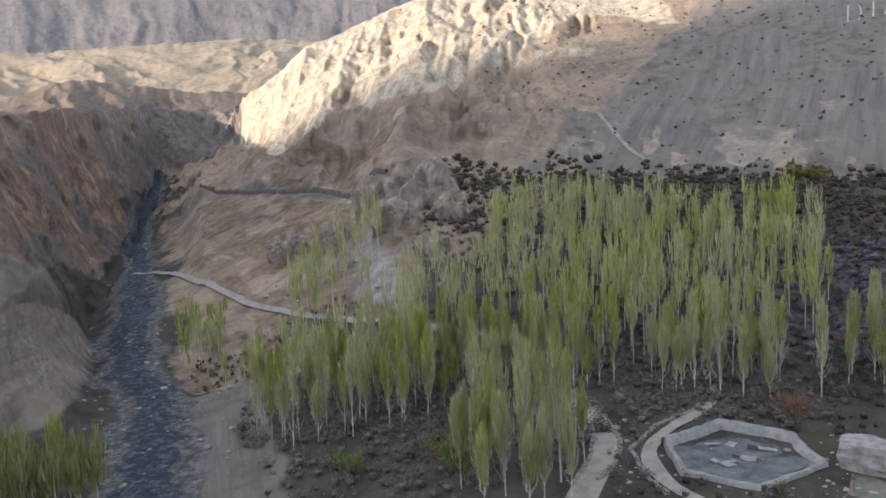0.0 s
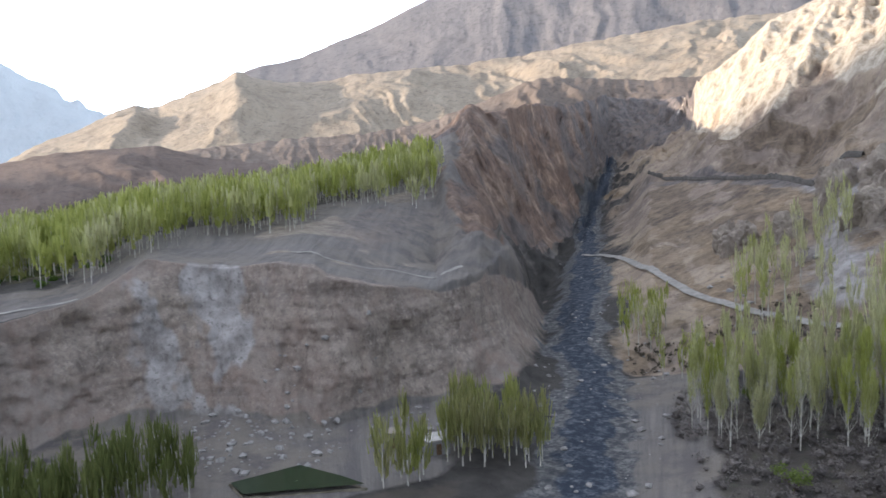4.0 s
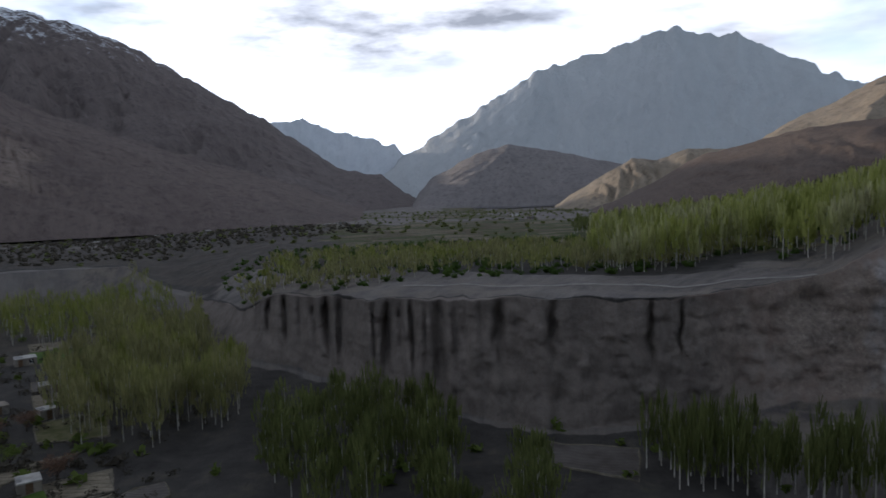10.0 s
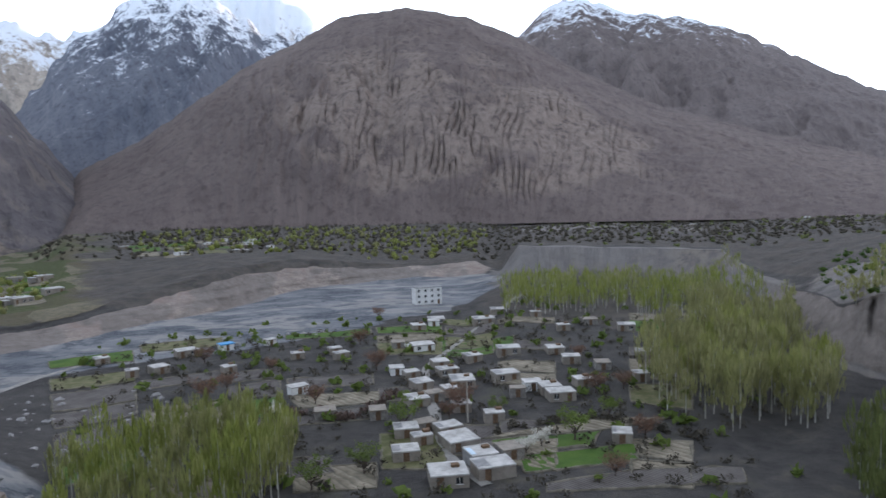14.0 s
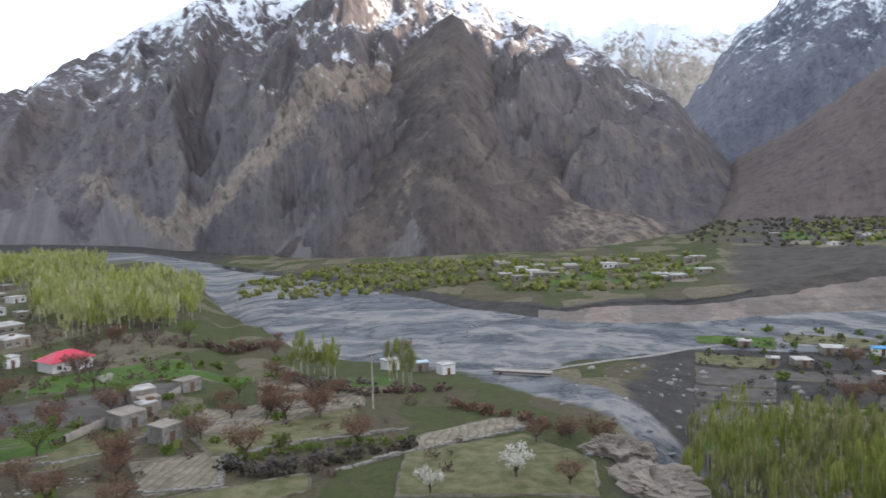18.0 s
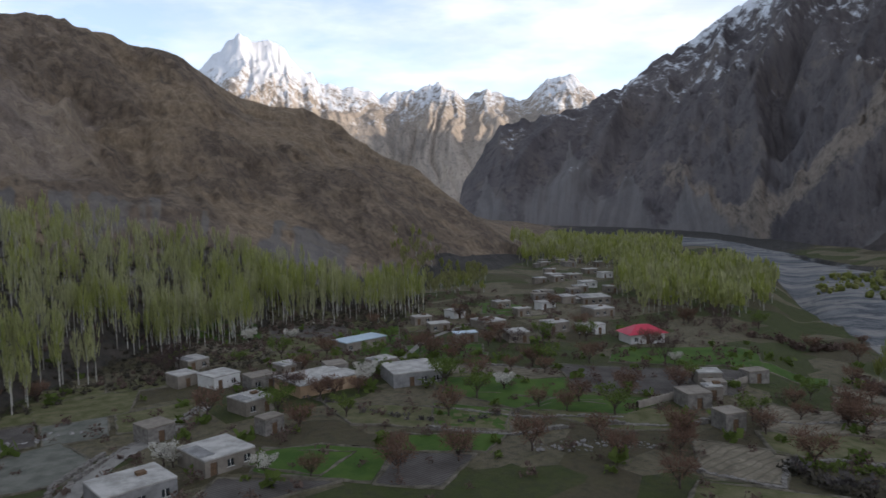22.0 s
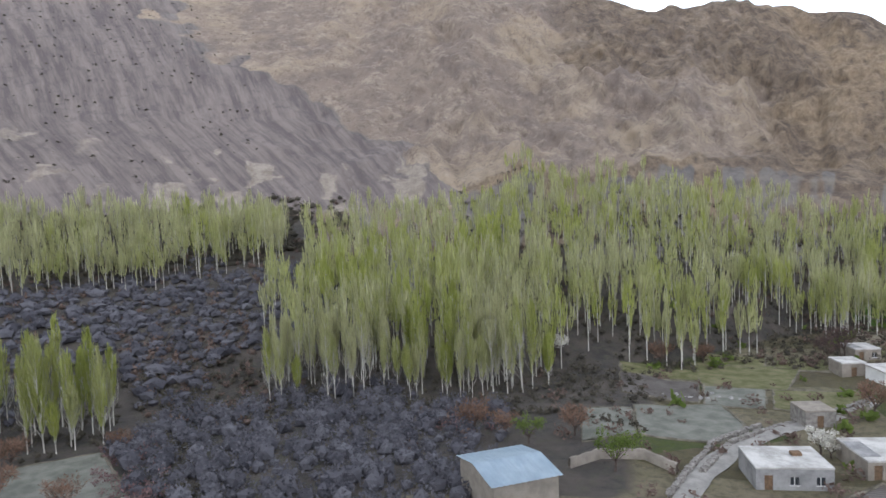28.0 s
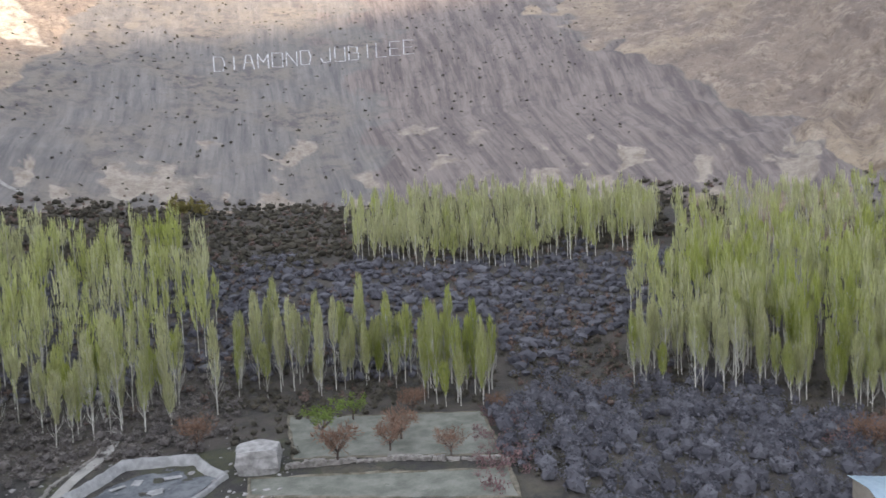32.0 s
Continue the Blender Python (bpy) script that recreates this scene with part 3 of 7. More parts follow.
attribute(me, "brush", np.maximum.reduce([zone(-66, -1, 2.3, 3.98), zone(-125, -64, 3.0, 3.85), zone(-8, 15, 1.5, 2.5), zone(-92, -53, 1.7, 3.1), zone(34, 48, 1, 1.9), zone(112, 134, 2.5, 3.6), zone(100, 165, 4.6, 6.2) * 0.8, zone(35, 62, 5.0, 6.3) * 0.8]))
attribute(me, "grass", np.maximum.reduce([zone(172, -70, 1, 3.0) * 0.75, zone(-70, -14, 1, 2.4) * 0.42, zone(60, 165, 1, 2.9) * 0.35, zone(160, -155, 5.0, 6.2) * 0.8, zone(62, 132, 6.2, 8.1) * 0.75, zone(58, 112, 5.1, 6.2) * 0.7]))
EL_ = np.degrees(np.arctan2(Z_ - C, R_)) + wob * 14
scree_a = np.clip((A_ - np.interp(EL_, [0, 3.3, 7.8, 11.5, 15, 20], [-84, -75, -67, -59.5, -55.4, -50])) / 2 + 0.5, 0, 1) * np.clip((np.interp(EL_, [0, 6, 14.6, 20], [-3, -12, -21, -26]) - A_) / 2 + 0.5, 0, 1) * (S_ > 3.98)
attribute(me, "scree", np.maximum.reduce([scree_a, zone(60, 110, 4.02, 5.0) * 0.85, zone(56, 134, 6.1, 8.1) * np.clip(0.6 + 0.8 * fbm(X_ / 120, Y_ / 120, 4, 93), 0, 1), zone(-126, -66, 3.4, 4.1) * np.clip(0.2 + 1.0 * fbm(A_ / 1.6, S_ * 1.5, 3, 94), 0, 0.9), zone(13.5, 22, 1.5, 2.95, 3) * 0.95, zone(35, 68, 1.95, 3.2) * 0.85, zone(25.5, 32, 4.7, 5.25, 2) * np.clip(0.6 + 1.2 * fbm(A_ / 1.3, S_ * 2, 3, 90), 0, 1), zone(33.8, 38, 4.9, 5.7, 1.5) * 0.9, zone(111, 134, 3.0, 4.3) * 0.8, zone(29, 63, 3.9, 5.2), zone(31, 110, 2.9, 3.18) * 0.8, zone(44, 66, 2.9, 3.3)]))
attribute(me, "mauve", scree_a * np.clip((-41 - A_ + wob * 40) / 6 + 0.5, 0, 1) * 0.8)
attribute(me, "buff", np.clip(0.25 + 0.9 * fbm(X_ / 16, Y_ / 16, 3, 80), 0, 0.8) * zone(34, 50, 4.3, 5.0) + scree_a * np.clip((4.75 - S_ + wob * 3) / 0.4, 0, 1) * np.clip(0.22 + 1.1 * fbm(A_ / 2.4, EL_ / 1.5, 4, 79), 0, 0.8))
attribute(me, "craggy", np.maximum.reduce([zone(-137, -7, 4.0, 7.0), zone(-8, 36, 3.4, 7.0)]) * (1 - scree_a))
attribute(me, "pale", np.maximum.reduce([zone(49, 59, 3.0, 4.1) * np.clip(0.75 + 0.9 * fbm(A_ / 2.2, Z_ / 9, 4, 81), 0, 1), zone(4.0, 8.0, 3.2, 3.95) * 0.8]))
attribute(me, "rock", np.maximum.reduce([zone(3, 21, 2.95, 3.6), zone(-137, -7, 4.0, 7.0), zone(-8, 21, 3.4, 7.0)]))
# headings -137 to -101: side shade of the ridge put into the rock colour
attribute(me, "umber", np.clip(zone(-128, -66, 3.6, 4.15) + zone(3, 21, 2.95, 4.9, 3) * np.clip(0.65 + 0.8 * fbm(A_ / 2.5, EL_ / 1.6, 3, 92), 0, 1) + zone(-137, -101, 4.0, 7.0, 8) + zone(-100, -84, 5.3, 7.0, 8) * 0.6, 0, 1))
attribute(me, "cliff", np.maximum.reduce([zone(28, 110, 3.05, 4.0), zone(134, 182, 4.0, 4.7)]))
# lower edge follows the sun's shadow line, so the lit part is painted paler
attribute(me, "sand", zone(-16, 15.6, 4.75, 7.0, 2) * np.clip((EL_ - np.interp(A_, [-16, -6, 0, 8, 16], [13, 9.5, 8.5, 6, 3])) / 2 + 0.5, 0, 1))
attribute(me, "clay", np.maximum(zone(70, 112, 3.0, 4.0, 14), zone(134, 182, 4.0, 4.7) * np.clip(0.7 + fbm(A_ / 3, Z_ / 9, 3, 86), 0, 1)))
attribute(me, "red", np.maximum(zone(23.5, 35.0, 4.85, 6.05, 2), zone(29.5, 33.5, 4.3, 5.0, 1.5)))
attribute(me, "dark_rock", np.maximum.reduce([zone(15.0, 24.0, 5.2, 6.1, 2), zone(5, 20, 3.9, 4.04) * 0.8, zone(33, 47, 4.45, 4.9) * 0.5]))
attribute(me, "river", ((A_ > 132) | (A_ < -130)) * 1.0)
attribute(me, "wet", np.clip(stream * 2.2 - 1.0, 0, 1))
attribute(me, "gravel", np.maximum.reduce([np.clip(stream * 1.9, 0, 1), mouth, zone(133.5, -153, 2.98, 4.02), zone(-156, -137, 3.0, 5.0), zone(15, 21, 1.6, 2.9, 4) * 0.2]))
dv = np.stack([np.where(A_ < -136, A_ + 360, A_) * 1.25 + (S_ - 4) * np.interp(A_, [-60, -45, -25, -10], [-9, -6, 4, 6]) * (S_ > 4) + 0.12 * fbm(X_ / 30, Y_ / 30, 4, 77), R_ / 45, Z_ / 45], -1)
dv[(A_ > 130) | (A_ < -136)] *= (0.16, 3.2, 1.0)
me.attributes.new("down", "FLOAT_VECTOR", "POINT").data.foreach_set("vector", dv.astype(np.float32).ravel())
me.materials.append(GROUND)
ground = tagged(new("ground", me), "valley floor, terraces, cliffs and scree slopes of bare earth and rock", "ground", kind="structure")


# ---------------------------------------------------------------- mountains
def mountain(name, label, crest, r_top, r_foot, z_foot, mat, rough=0.06, power=1.0, step=0.25, rows=90, seed=1, wave=1.0, gully=0.35, jag=0.25, soft=False, ribs=0.0, slant=0.0, zones=()):
    """A range from its foot up to a crest line (heading, elevation), with a back side."""
    a0, a1 = crest[0][0], crest[-1][0]
    az = np.arange(min(a0, a1), max(a0, a1) + step / 2, step)
    c = sorted(crest)
    top = np.interp(az, [q[0] for q in c], [q[1] for q in c])
    tooth = jag * fbm(az * 1.3, az * 0 + seed, 4, seed)
    v = np.concatenate([np.linspace(0, 1, rows), 1 + np.linspace(0, 0.35, 13)[1:]])
    A, V = np.meshgrid(az, v, indexing="ij")
    T = np.repeat(top[:, None], len(v), 1)
    rf = r_foot if np.isscalar(r_foot) else np.interp(A, [q[0] for q in r_foot], [q[1] for q in r_foot])
    zt = C + r_top * np.tan(np.radians(T))
    U = np.minimum(V, 1)
    teeth = r_top * np.radians(tooth)[:, None] * U ** 7
    R = rf + (r_top - rf) * U + (V - U) * (r_top - rf)
    Z = z_foot + (zt - z_foot) * U ** power - (V - U) * (zt - z_foot) * 0.9 + teeth
    span = (r_top - np.mean(rf))
    env = np.sin(np.pi * np.clip(U, 0, 1)) ** 0.7 * np.where(V > 1, 0, 1)
    size = span * 0.28 * wave
    x, y = (r_top + np.mean(rf)) * 0.5 * np.radians(A), R
    lean = 0.45 * vnoise(x / size * 0.35, y * 0, seed + 13) * y / size
    wx = x / size + lean + 0.45 * fbm(x / size * 0.8, y / size * 0.55, 5, seed + 9)
    wy = 0.16 * y / size + 0.2 * fbm(x / size * 0.5 + 7, y / size * 0.3, 3, seed + 11)
    d = ridged(wx, wy, 6, seed + 3, 0.52 if not soft else 0.42) * 0.62
    d = d + gullies(wx * 3.4 + 0.5 * fbm(x / size * 2.2, y / size * 1.5, 4, seed + 15), wy, 3, seed + 5, 0.5) * gully * 0.5
    d = d + 0.3 * fbm(x / size * 1.7 + 3, y / size * 1.3 + 0.4 * x / size, 5, seed + 17)
    E0 = np.degrees(np.arctan2(Z - C, R))
    if ribs:
        d = d + ribs * (ridged((A * slant + E0) / 3.4 + 0.35 * fbm(A / 3, E0 / 3, 4, seed + 21), (E0 - A) / 26, 5, seed + 23, 0.55) * 0.9)
    made = {key: np.clip(make(A, E0), 0, 1) for key, make in zones}
    if "flutes" in made:
        wav = A + 0.10 * E0 + 0.5 * fbm(A / 2.2, E0 / 3.5, 4, seed + 25)
        slot = np.exp(-(np.abs(np.sin(np.pi * wav / 0.62)) / 0.42) ** 2) * np.clip(0.5 + 1.3 * fbm(A / 0.9, E0 / 1.6, 3, seed + 27), 0, 1.3)
        R = R + made["flutes"] * slot * 11
    Z = Z + env * rough * (zt - z_foot) * d
    R = R - env * rough * span * 0.15 * fbm(wx * 2, wy * 2, 4, seed + 7)
    me = sheet(name, -R * np.sin(np.radians(A)), R * np.cos(np.radians(A)), Z)
    dvv = np.stack([A * 1.6 / wave + 1.5 * fbm(x / size, y / size, 3, seed), R / (size * 1.4), Z / (size * 1.6)], -1)
    me.attributes.new("down", "FLOAT_VECTOR", "POINT").data.foreach_set("vector", dvv.astype(np.float32).ravel())
    run = np.hypot(R - rf, Z - z_foot)
    mean_r = (r_top + np.mean(rf)) * 0.5
    me.attributes.new("face", "FLOAT_VECTOR", "POINT").data.foreach_set("vector", np.stack([mean_r * np.radians(A), run * 0.62, 0 * A + seed], -1).astype(np.float32).ravel())
    for key, values in made.items():
        attribute(me, key, values)
    me.materials.append(mat)
    return tagged(new(name, me), label, "mountain", kind="structure")


def near_line(A, E, pts, width):
    """1 along a line of heading and elevation, fading out over width degrees."""
    d = np.full(A.shape, 1e3)
    for (a0, e0), (a1, e1) in zip(pts, pts[1:]):
        t = np.clip(((A - a0) * (a1 - a0) + (E - e0) * (e1 - e0)) / ((a1 - a0) ** 2 + (e1 - e0) ** 2), 0, 1)
        d = np.minimum(d, np.hypot(A - a0 - t * (a1 - a0), E - e0 - t * (e1 - e0)))
    return np.clip(1.25 - d / width, 0, 1)


def fan_at(A, E, a, top, foot, half):
    """1 on a talus cone that widens from its top to its foot."""
    t = np.clip((top - E) / (top - foot), 0, 1.2) ** 1.35
    return np.clip(1.3 - np.abs(A - a) / np.maximum(half * t, 0.15), 0, 1) * (E < top)


BROWN = mountain_material("brown_rock", (0.105, 0.080, 0.074), (0.175, 0.138, 0.122), 200, flute=0.85)
SPUR = mountain_material("grey_brown_rock", (0.064, 0.054, 0.051), (0.122, 0.101, 0.090), 150, base_tan=(0.235, 0.19, 0.148), talus=70)
DARK = mountain_material("dark_rock", (0.082, 0.072, 0.077), (0.172, 0.150, 0.146), 190, snow=(275, 330), base_tan=(0.24, 0.195, 0.155), talus=170)
BLUE = mountain_material("slate_rock", (0.085, 0.092, 0.120), (0.185, 0.188, 0.208), 160, snow=(450, 420))
SNOWY = mountain_material("snowy_rock", (0.24, 0.215, 0.195), (0.50, 0.425, 0.345), 300, snow=(560, 420))
# pale rock whose base colour also carries the low sun's warm tone
GOLD = mountain_material("sun_toned_rock", (0.225, 0.182, 0.135), (0.365, 0.305, 0.23), 150)
# HAZY paints distance haze into the base colour: pale, grey blue, little contrast
HAZY = mountain_material("haze_pale_rock", (0.44, 0.465, 0.48), (0.54, 0.56, 0.57), 1400, wear=0.12)
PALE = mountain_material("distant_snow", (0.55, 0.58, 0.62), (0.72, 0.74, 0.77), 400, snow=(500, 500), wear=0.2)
EARTH = mountain_material("dark_earth", (0.10, 0.074, 0.062), (0.165, 0.122, 0.098), 60)
# grey slope with cloud shadow painted in as a darker base colour
UMBER = mountain_material("grey_shaded_slope", (0.135, 0.128, 0.130), (0.19, 0.176, 0.172), 300)
UPLAND = mountain_material("brown_upland", (0.115, 0.092, 0.078), (0.22, 0.175, 0.14), 90)

mountain("gullied_mountain", "brown gullied mountain above the river", [(167, -2.2), (165.5, 1.5), (164.7, 2.5), (160.5, 4.7), (153.3, 9.8), (145.1, 14.0), (140.1, 14.7), (135.2, 13.8),
         (130.8, 12.0), (127, 9.7), (121, 6.6), (112, 3.6), (104, 1.2), (98, -1.2)], 1500, 700, 5, BROWN, 0.045, 0.95, 0.09, 120, 3, 0.7, 0.5, 0.08,
         zones=(("flutes", lambda A, E: np.clip(1.15 - np.hypot((A - 138) / np.where(A > 138, 15, 21), (E - np.interp(A, [118, 140, 153], [1.5, 6.5, 6.0])) / np.interp(A, [118, 130, 140, 153], [2.2, 5.5, 7.0, 5.5])), 0, 0.5) * 2 * np.clip(0.85 + 0.6 * fbm(A / 4, E / 2.2, 3, 7), 0.3, 1)),))
mountain("snow_peak_mountain", "steep dark mountain with a snow-streaked peak", [(134, 11), (130.9, 12.3), (128.6, 14.3), (126.3, 14.9), (123.2, 13.4), (117.4, 12.3), (114.3, 11.0), (109.2, 8.3), (104.7, 5.6),
         (100, 2.3), (96.4, 1.5), (93.7, -0.4), (93.2, -1.6)], 3500, [(92, 2300), (100, 1500), (134, 1500)], -5,
         mountain_material("brown_rock_snow", (0.115, 0.094, 0.09), (0.18, 0.148, 0.138), 260, snow=(760, 420)), 0.07, 1.0, 0.15, 110, 11, 0.6, 0.5, 0.16)
mountain("river_mountain", "huge dark rock mountain with snow on its crest", 
         [(-128.5, -3.0), (-129.5, 1.2), (-132.7, 6.0), (-138.9, 6.9), (-142.3, 8.6), (-146.6, 11.1), (-153.8, 14.9), (-158, 17.0), (-166, 18.5), (-176, 15.5), (-181, 13.0), (-184.1, 11.7), (-190.8, 7.1), (-194.8, 2.1), (-196, -2)],
         1500, [(-196, 640), (-190, 600), (-175, 520), (-163, 480), (-156, 590), (-149, 870), (-128, 1200)], -30, DARK, 0.10, 0.92, 0.14, 130, 17, 1.0, 0.3, 0.25, False, 0.42, 0.74,
         (("tan", lambda A, E: near_line(A, E, [(-168.5, 9.6), (-166.8, 8.8), (-162, 5.3), (-158.8, 2.9), (-153, -1.3), (-151, -2.9)], 1.5) + 0.7 * near_line(A, E, [(-146, 1), (-149, -1.5), (-152, -3.5)], 1.2)),
          ("fan", lambda A, E: np.maximum.reduce([fan_at(A, E, -138.2, 3.8, -3.0, 7.5), fan_at(A, E, -142.8, 2.4, -3.6, 4.0), fan_at(A, E, -147.0, 0.6, -3.8, 6.0), fan_at(A + 0.9 * (E - 0.6), E, -163.8, 0.6, -5, 1.3), fan_at(A, E, -131.5, 1.6, -3.0, 3.5)]))))
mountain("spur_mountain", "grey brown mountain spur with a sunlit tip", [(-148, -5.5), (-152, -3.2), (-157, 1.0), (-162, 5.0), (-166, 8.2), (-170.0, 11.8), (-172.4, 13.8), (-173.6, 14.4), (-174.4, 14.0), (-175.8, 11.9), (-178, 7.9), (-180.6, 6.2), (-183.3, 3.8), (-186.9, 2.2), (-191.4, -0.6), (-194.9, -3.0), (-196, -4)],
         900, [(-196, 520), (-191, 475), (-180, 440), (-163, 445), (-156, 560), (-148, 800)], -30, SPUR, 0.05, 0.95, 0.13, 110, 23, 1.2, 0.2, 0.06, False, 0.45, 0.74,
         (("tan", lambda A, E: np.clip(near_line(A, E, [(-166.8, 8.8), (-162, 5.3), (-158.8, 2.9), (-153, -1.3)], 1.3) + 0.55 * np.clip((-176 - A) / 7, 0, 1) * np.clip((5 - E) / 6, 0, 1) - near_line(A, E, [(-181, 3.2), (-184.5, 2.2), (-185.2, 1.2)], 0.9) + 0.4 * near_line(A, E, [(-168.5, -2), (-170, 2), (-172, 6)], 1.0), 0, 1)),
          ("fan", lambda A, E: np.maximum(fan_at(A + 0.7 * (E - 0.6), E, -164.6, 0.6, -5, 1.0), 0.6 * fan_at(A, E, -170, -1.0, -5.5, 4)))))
mountain("upland", "brown shelf of broken ground above the gorge", [(60, 3.0), (54, 4.2), (48, 4.7), (42, 5.0), (37, 5.6), (34.8, 6.2), (31.5, 7.4), (27.3, 8.9), (25.1, 8.7), (20, 8.2), (15.4, 8.0), (10, 8)], 1050, 800, 60, UPLAND, 0.05, 0.9, 0.15, 50, 71, 0.5, 0.4, 0.12)
mountain("slate_mountain", "blue grey rock mountain streaked with snow", [(171, 3), (168.6, 6.0), (165.5, 10.5), (164.2, 11.7), (160.2, 14.9), (157, 16), (154.8, 15.2), (151.4, 12.8), (146, 12)], 2400, 1500, 60, BLUE, 0.11, 1.0, 0.15, 90, 29, 0.8, 0.3, 0.35)
mountain("gorge_snow_mountain", "bright snow mountain at the head of a side gorge", [(182, 14), (177.2, 13.2), (175, 12.3), (172.2, 13.3), (169.1, 12.6), (165.1, 11.5), (163, 12.5), (160, 14.5), (156, 15.6), (150, 15.5), (146, 12.5)], 3600, 2700, 80, SNOWY, 0.10, 1.0, 0.2, 60, 31, 0.8, 0.2, 0.4)
mountain("far_snow_range", "far sunlit snow range closing the valley", [(-96, 6), (-104, 9), (-107.9, 10.3), (-109.3, 10.6), (-110.6, 11.9), (-112.1, 12.9), (-113.9, 12.8), (-115.3, 12.3), (-116.5, 11.1), (-118.3, 9.7), (-121, 9.0), (-124, 8.5), (-126, 9.0), (-128.2, 9.4),
         (-129.9, 8.3), (-131.7, 9.1), (-134.4, 7.7), (-136.6, 9.4), (-137.6, 9.7), (-139, 9.3), (-141.1, 7.6), (-146, 7), (-150, 6)], 4400, 3000, 0, SNOWY, 0.085, 1.0, 0.12, 110, 37, 0.7, 0.3, 0.3)
mountain("haze_mountain", "mountain beyond the plain with haze painted in as grey blue", [(99, -1.0), (95, 2.7), (89.5, 5.9), (84, 9.2), (79, 10.3), (76, 11.2), (73.3, 11.9), (71.4, 11.2), (70, 10.9), (68.8, 11.1), (68.2, 10.6), (64.4, 8.4), (60.6, 6.6), (55, 4.2)], 4800, 3500, -10, HAZY, 0.05, 1.0, 0.2, 80, 41, 0.9, 0.35, 0.22, True)
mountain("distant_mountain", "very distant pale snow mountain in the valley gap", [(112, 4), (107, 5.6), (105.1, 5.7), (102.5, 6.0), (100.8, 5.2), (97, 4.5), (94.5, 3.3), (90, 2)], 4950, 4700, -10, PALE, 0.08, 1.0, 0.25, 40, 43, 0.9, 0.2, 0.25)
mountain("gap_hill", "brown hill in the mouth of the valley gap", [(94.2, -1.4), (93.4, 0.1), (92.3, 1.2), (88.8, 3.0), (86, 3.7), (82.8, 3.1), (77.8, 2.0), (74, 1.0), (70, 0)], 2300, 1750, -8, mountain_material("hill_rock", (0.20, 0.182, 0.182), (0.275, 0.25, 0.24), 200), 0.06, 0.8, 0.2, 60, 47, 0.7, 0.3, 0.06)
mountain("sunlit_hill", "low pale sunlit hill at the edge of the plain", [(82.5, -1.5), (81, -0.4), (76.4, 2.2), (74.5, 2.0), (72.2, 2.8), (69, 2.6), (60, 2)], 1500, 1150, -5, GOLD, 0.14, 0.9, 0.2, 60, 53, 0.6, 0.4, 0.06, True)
mountain("dark_hill", "low dark brown hill above the forest", [(79.5, -2.0), (78, -1.2), (75, 0.2), (71.4, 2.2), (64.4, 3.8), (57.4, 4.4), (54, 3.4), (49.5, 3.0), (44, 2.4), (40, 1.5)], 900, 480, 8, EARTH, 0.07, 0.8, 0.2, 60, 59, 0.7, 0.3, 0.06)
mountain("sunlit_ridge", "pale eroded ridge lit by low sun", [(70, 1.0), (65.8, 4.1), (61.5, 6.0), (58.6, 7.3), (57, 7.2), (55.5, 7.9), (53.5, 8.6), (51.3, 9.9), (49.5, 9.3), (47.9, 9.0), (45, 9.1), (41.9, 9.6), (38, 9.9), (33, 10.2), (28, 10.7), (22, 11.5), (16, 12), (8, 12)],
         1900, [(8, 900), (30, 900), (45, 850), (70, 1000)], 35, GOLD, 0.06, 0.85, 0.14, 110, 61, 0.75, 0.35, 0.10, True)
mountain("grey_mountain", "large grey mountain slope above the pale ridge", [(53, 8.5), (50.1, 10.1), (46.4, 10.9), (44.3, 11.7), (39.9, 13.4), (37.5, 14.5), (35.9, 15.1), (30, 17.5), (20, 20), (5, 20), (-5, 18)], 3300, 1800, 60, UMBER, 0.02, 1.0, 0.2, 70, 67, 0.6, 0.3, 0.05, True)


# ---------------------------------------------------------------- trees
def leaf_material(name, a, b, through_light=0.45, grey=None):
    m = bpy.data.materials.new(name)
    m.use_nodes = True
    n = Net(m.node_tree)
    geo = n.n("ShaderNodeNewGeometry")
    isl = geo.outputs["Random Per Island"]
    rnd = n.n("ShaderNodeObjectInfo").outputs["Random"]
    clump = n.noise(n.scaled(geo.outputs["Position"], (1.0, 1.0, 0.25)), 0.22, 3.0)
    f = n.ramp(n.math("ADD", n.math("MULTIPLY", isl, 0.55), n.math("ADD", n.math("MULTIPLY", rnd, 0.2), n.math("MULTIPLY", n.ramp(clump, 0.3, 0.7), 0.5))), 0.15, 1.1)
    col = n.mix(f, a, b)
    if grey:
        stand = n.noise(n.scaled(geo.outputs["Position"], (1.0, 1.0, 0.3)), 0.07, 3.0)
        col = n.mix(n.ramp(n.math("ADD", stand, n.math("MULTIPLY", n.math("SUBTRACT", rnd, 0.5), 0.2)), 0.40, 0.60, 0.0, 0.8), col, n.mix(isl, tuple(0.6 * v for v in grey), grey))
    d = n.n("ShaderNodeBsdfDiffuse", Color=col)
    tr = n.n("ShaderNodeBsdfTranslucent", Color=col)
    mx = n.n("ShaderNodeMixShader", i0=through_light, i1=d.outputs[0], i2=tr.outputs[0])
    n.t.links.new(mx.outputs[0], n.n("ShaderNodeOutputMaterial").inputs[0])
    return m


POPLAR_LEAF = leaf_material("poplar_leaf", (0.215, 0.245, 0.055), (0.47, 0.49, 0.155), 0.5, (0.58, 0.56, 0.35))
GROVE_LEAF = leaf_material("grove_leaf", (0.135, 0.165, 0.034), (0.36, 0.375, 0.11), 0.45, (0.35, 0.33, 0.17))
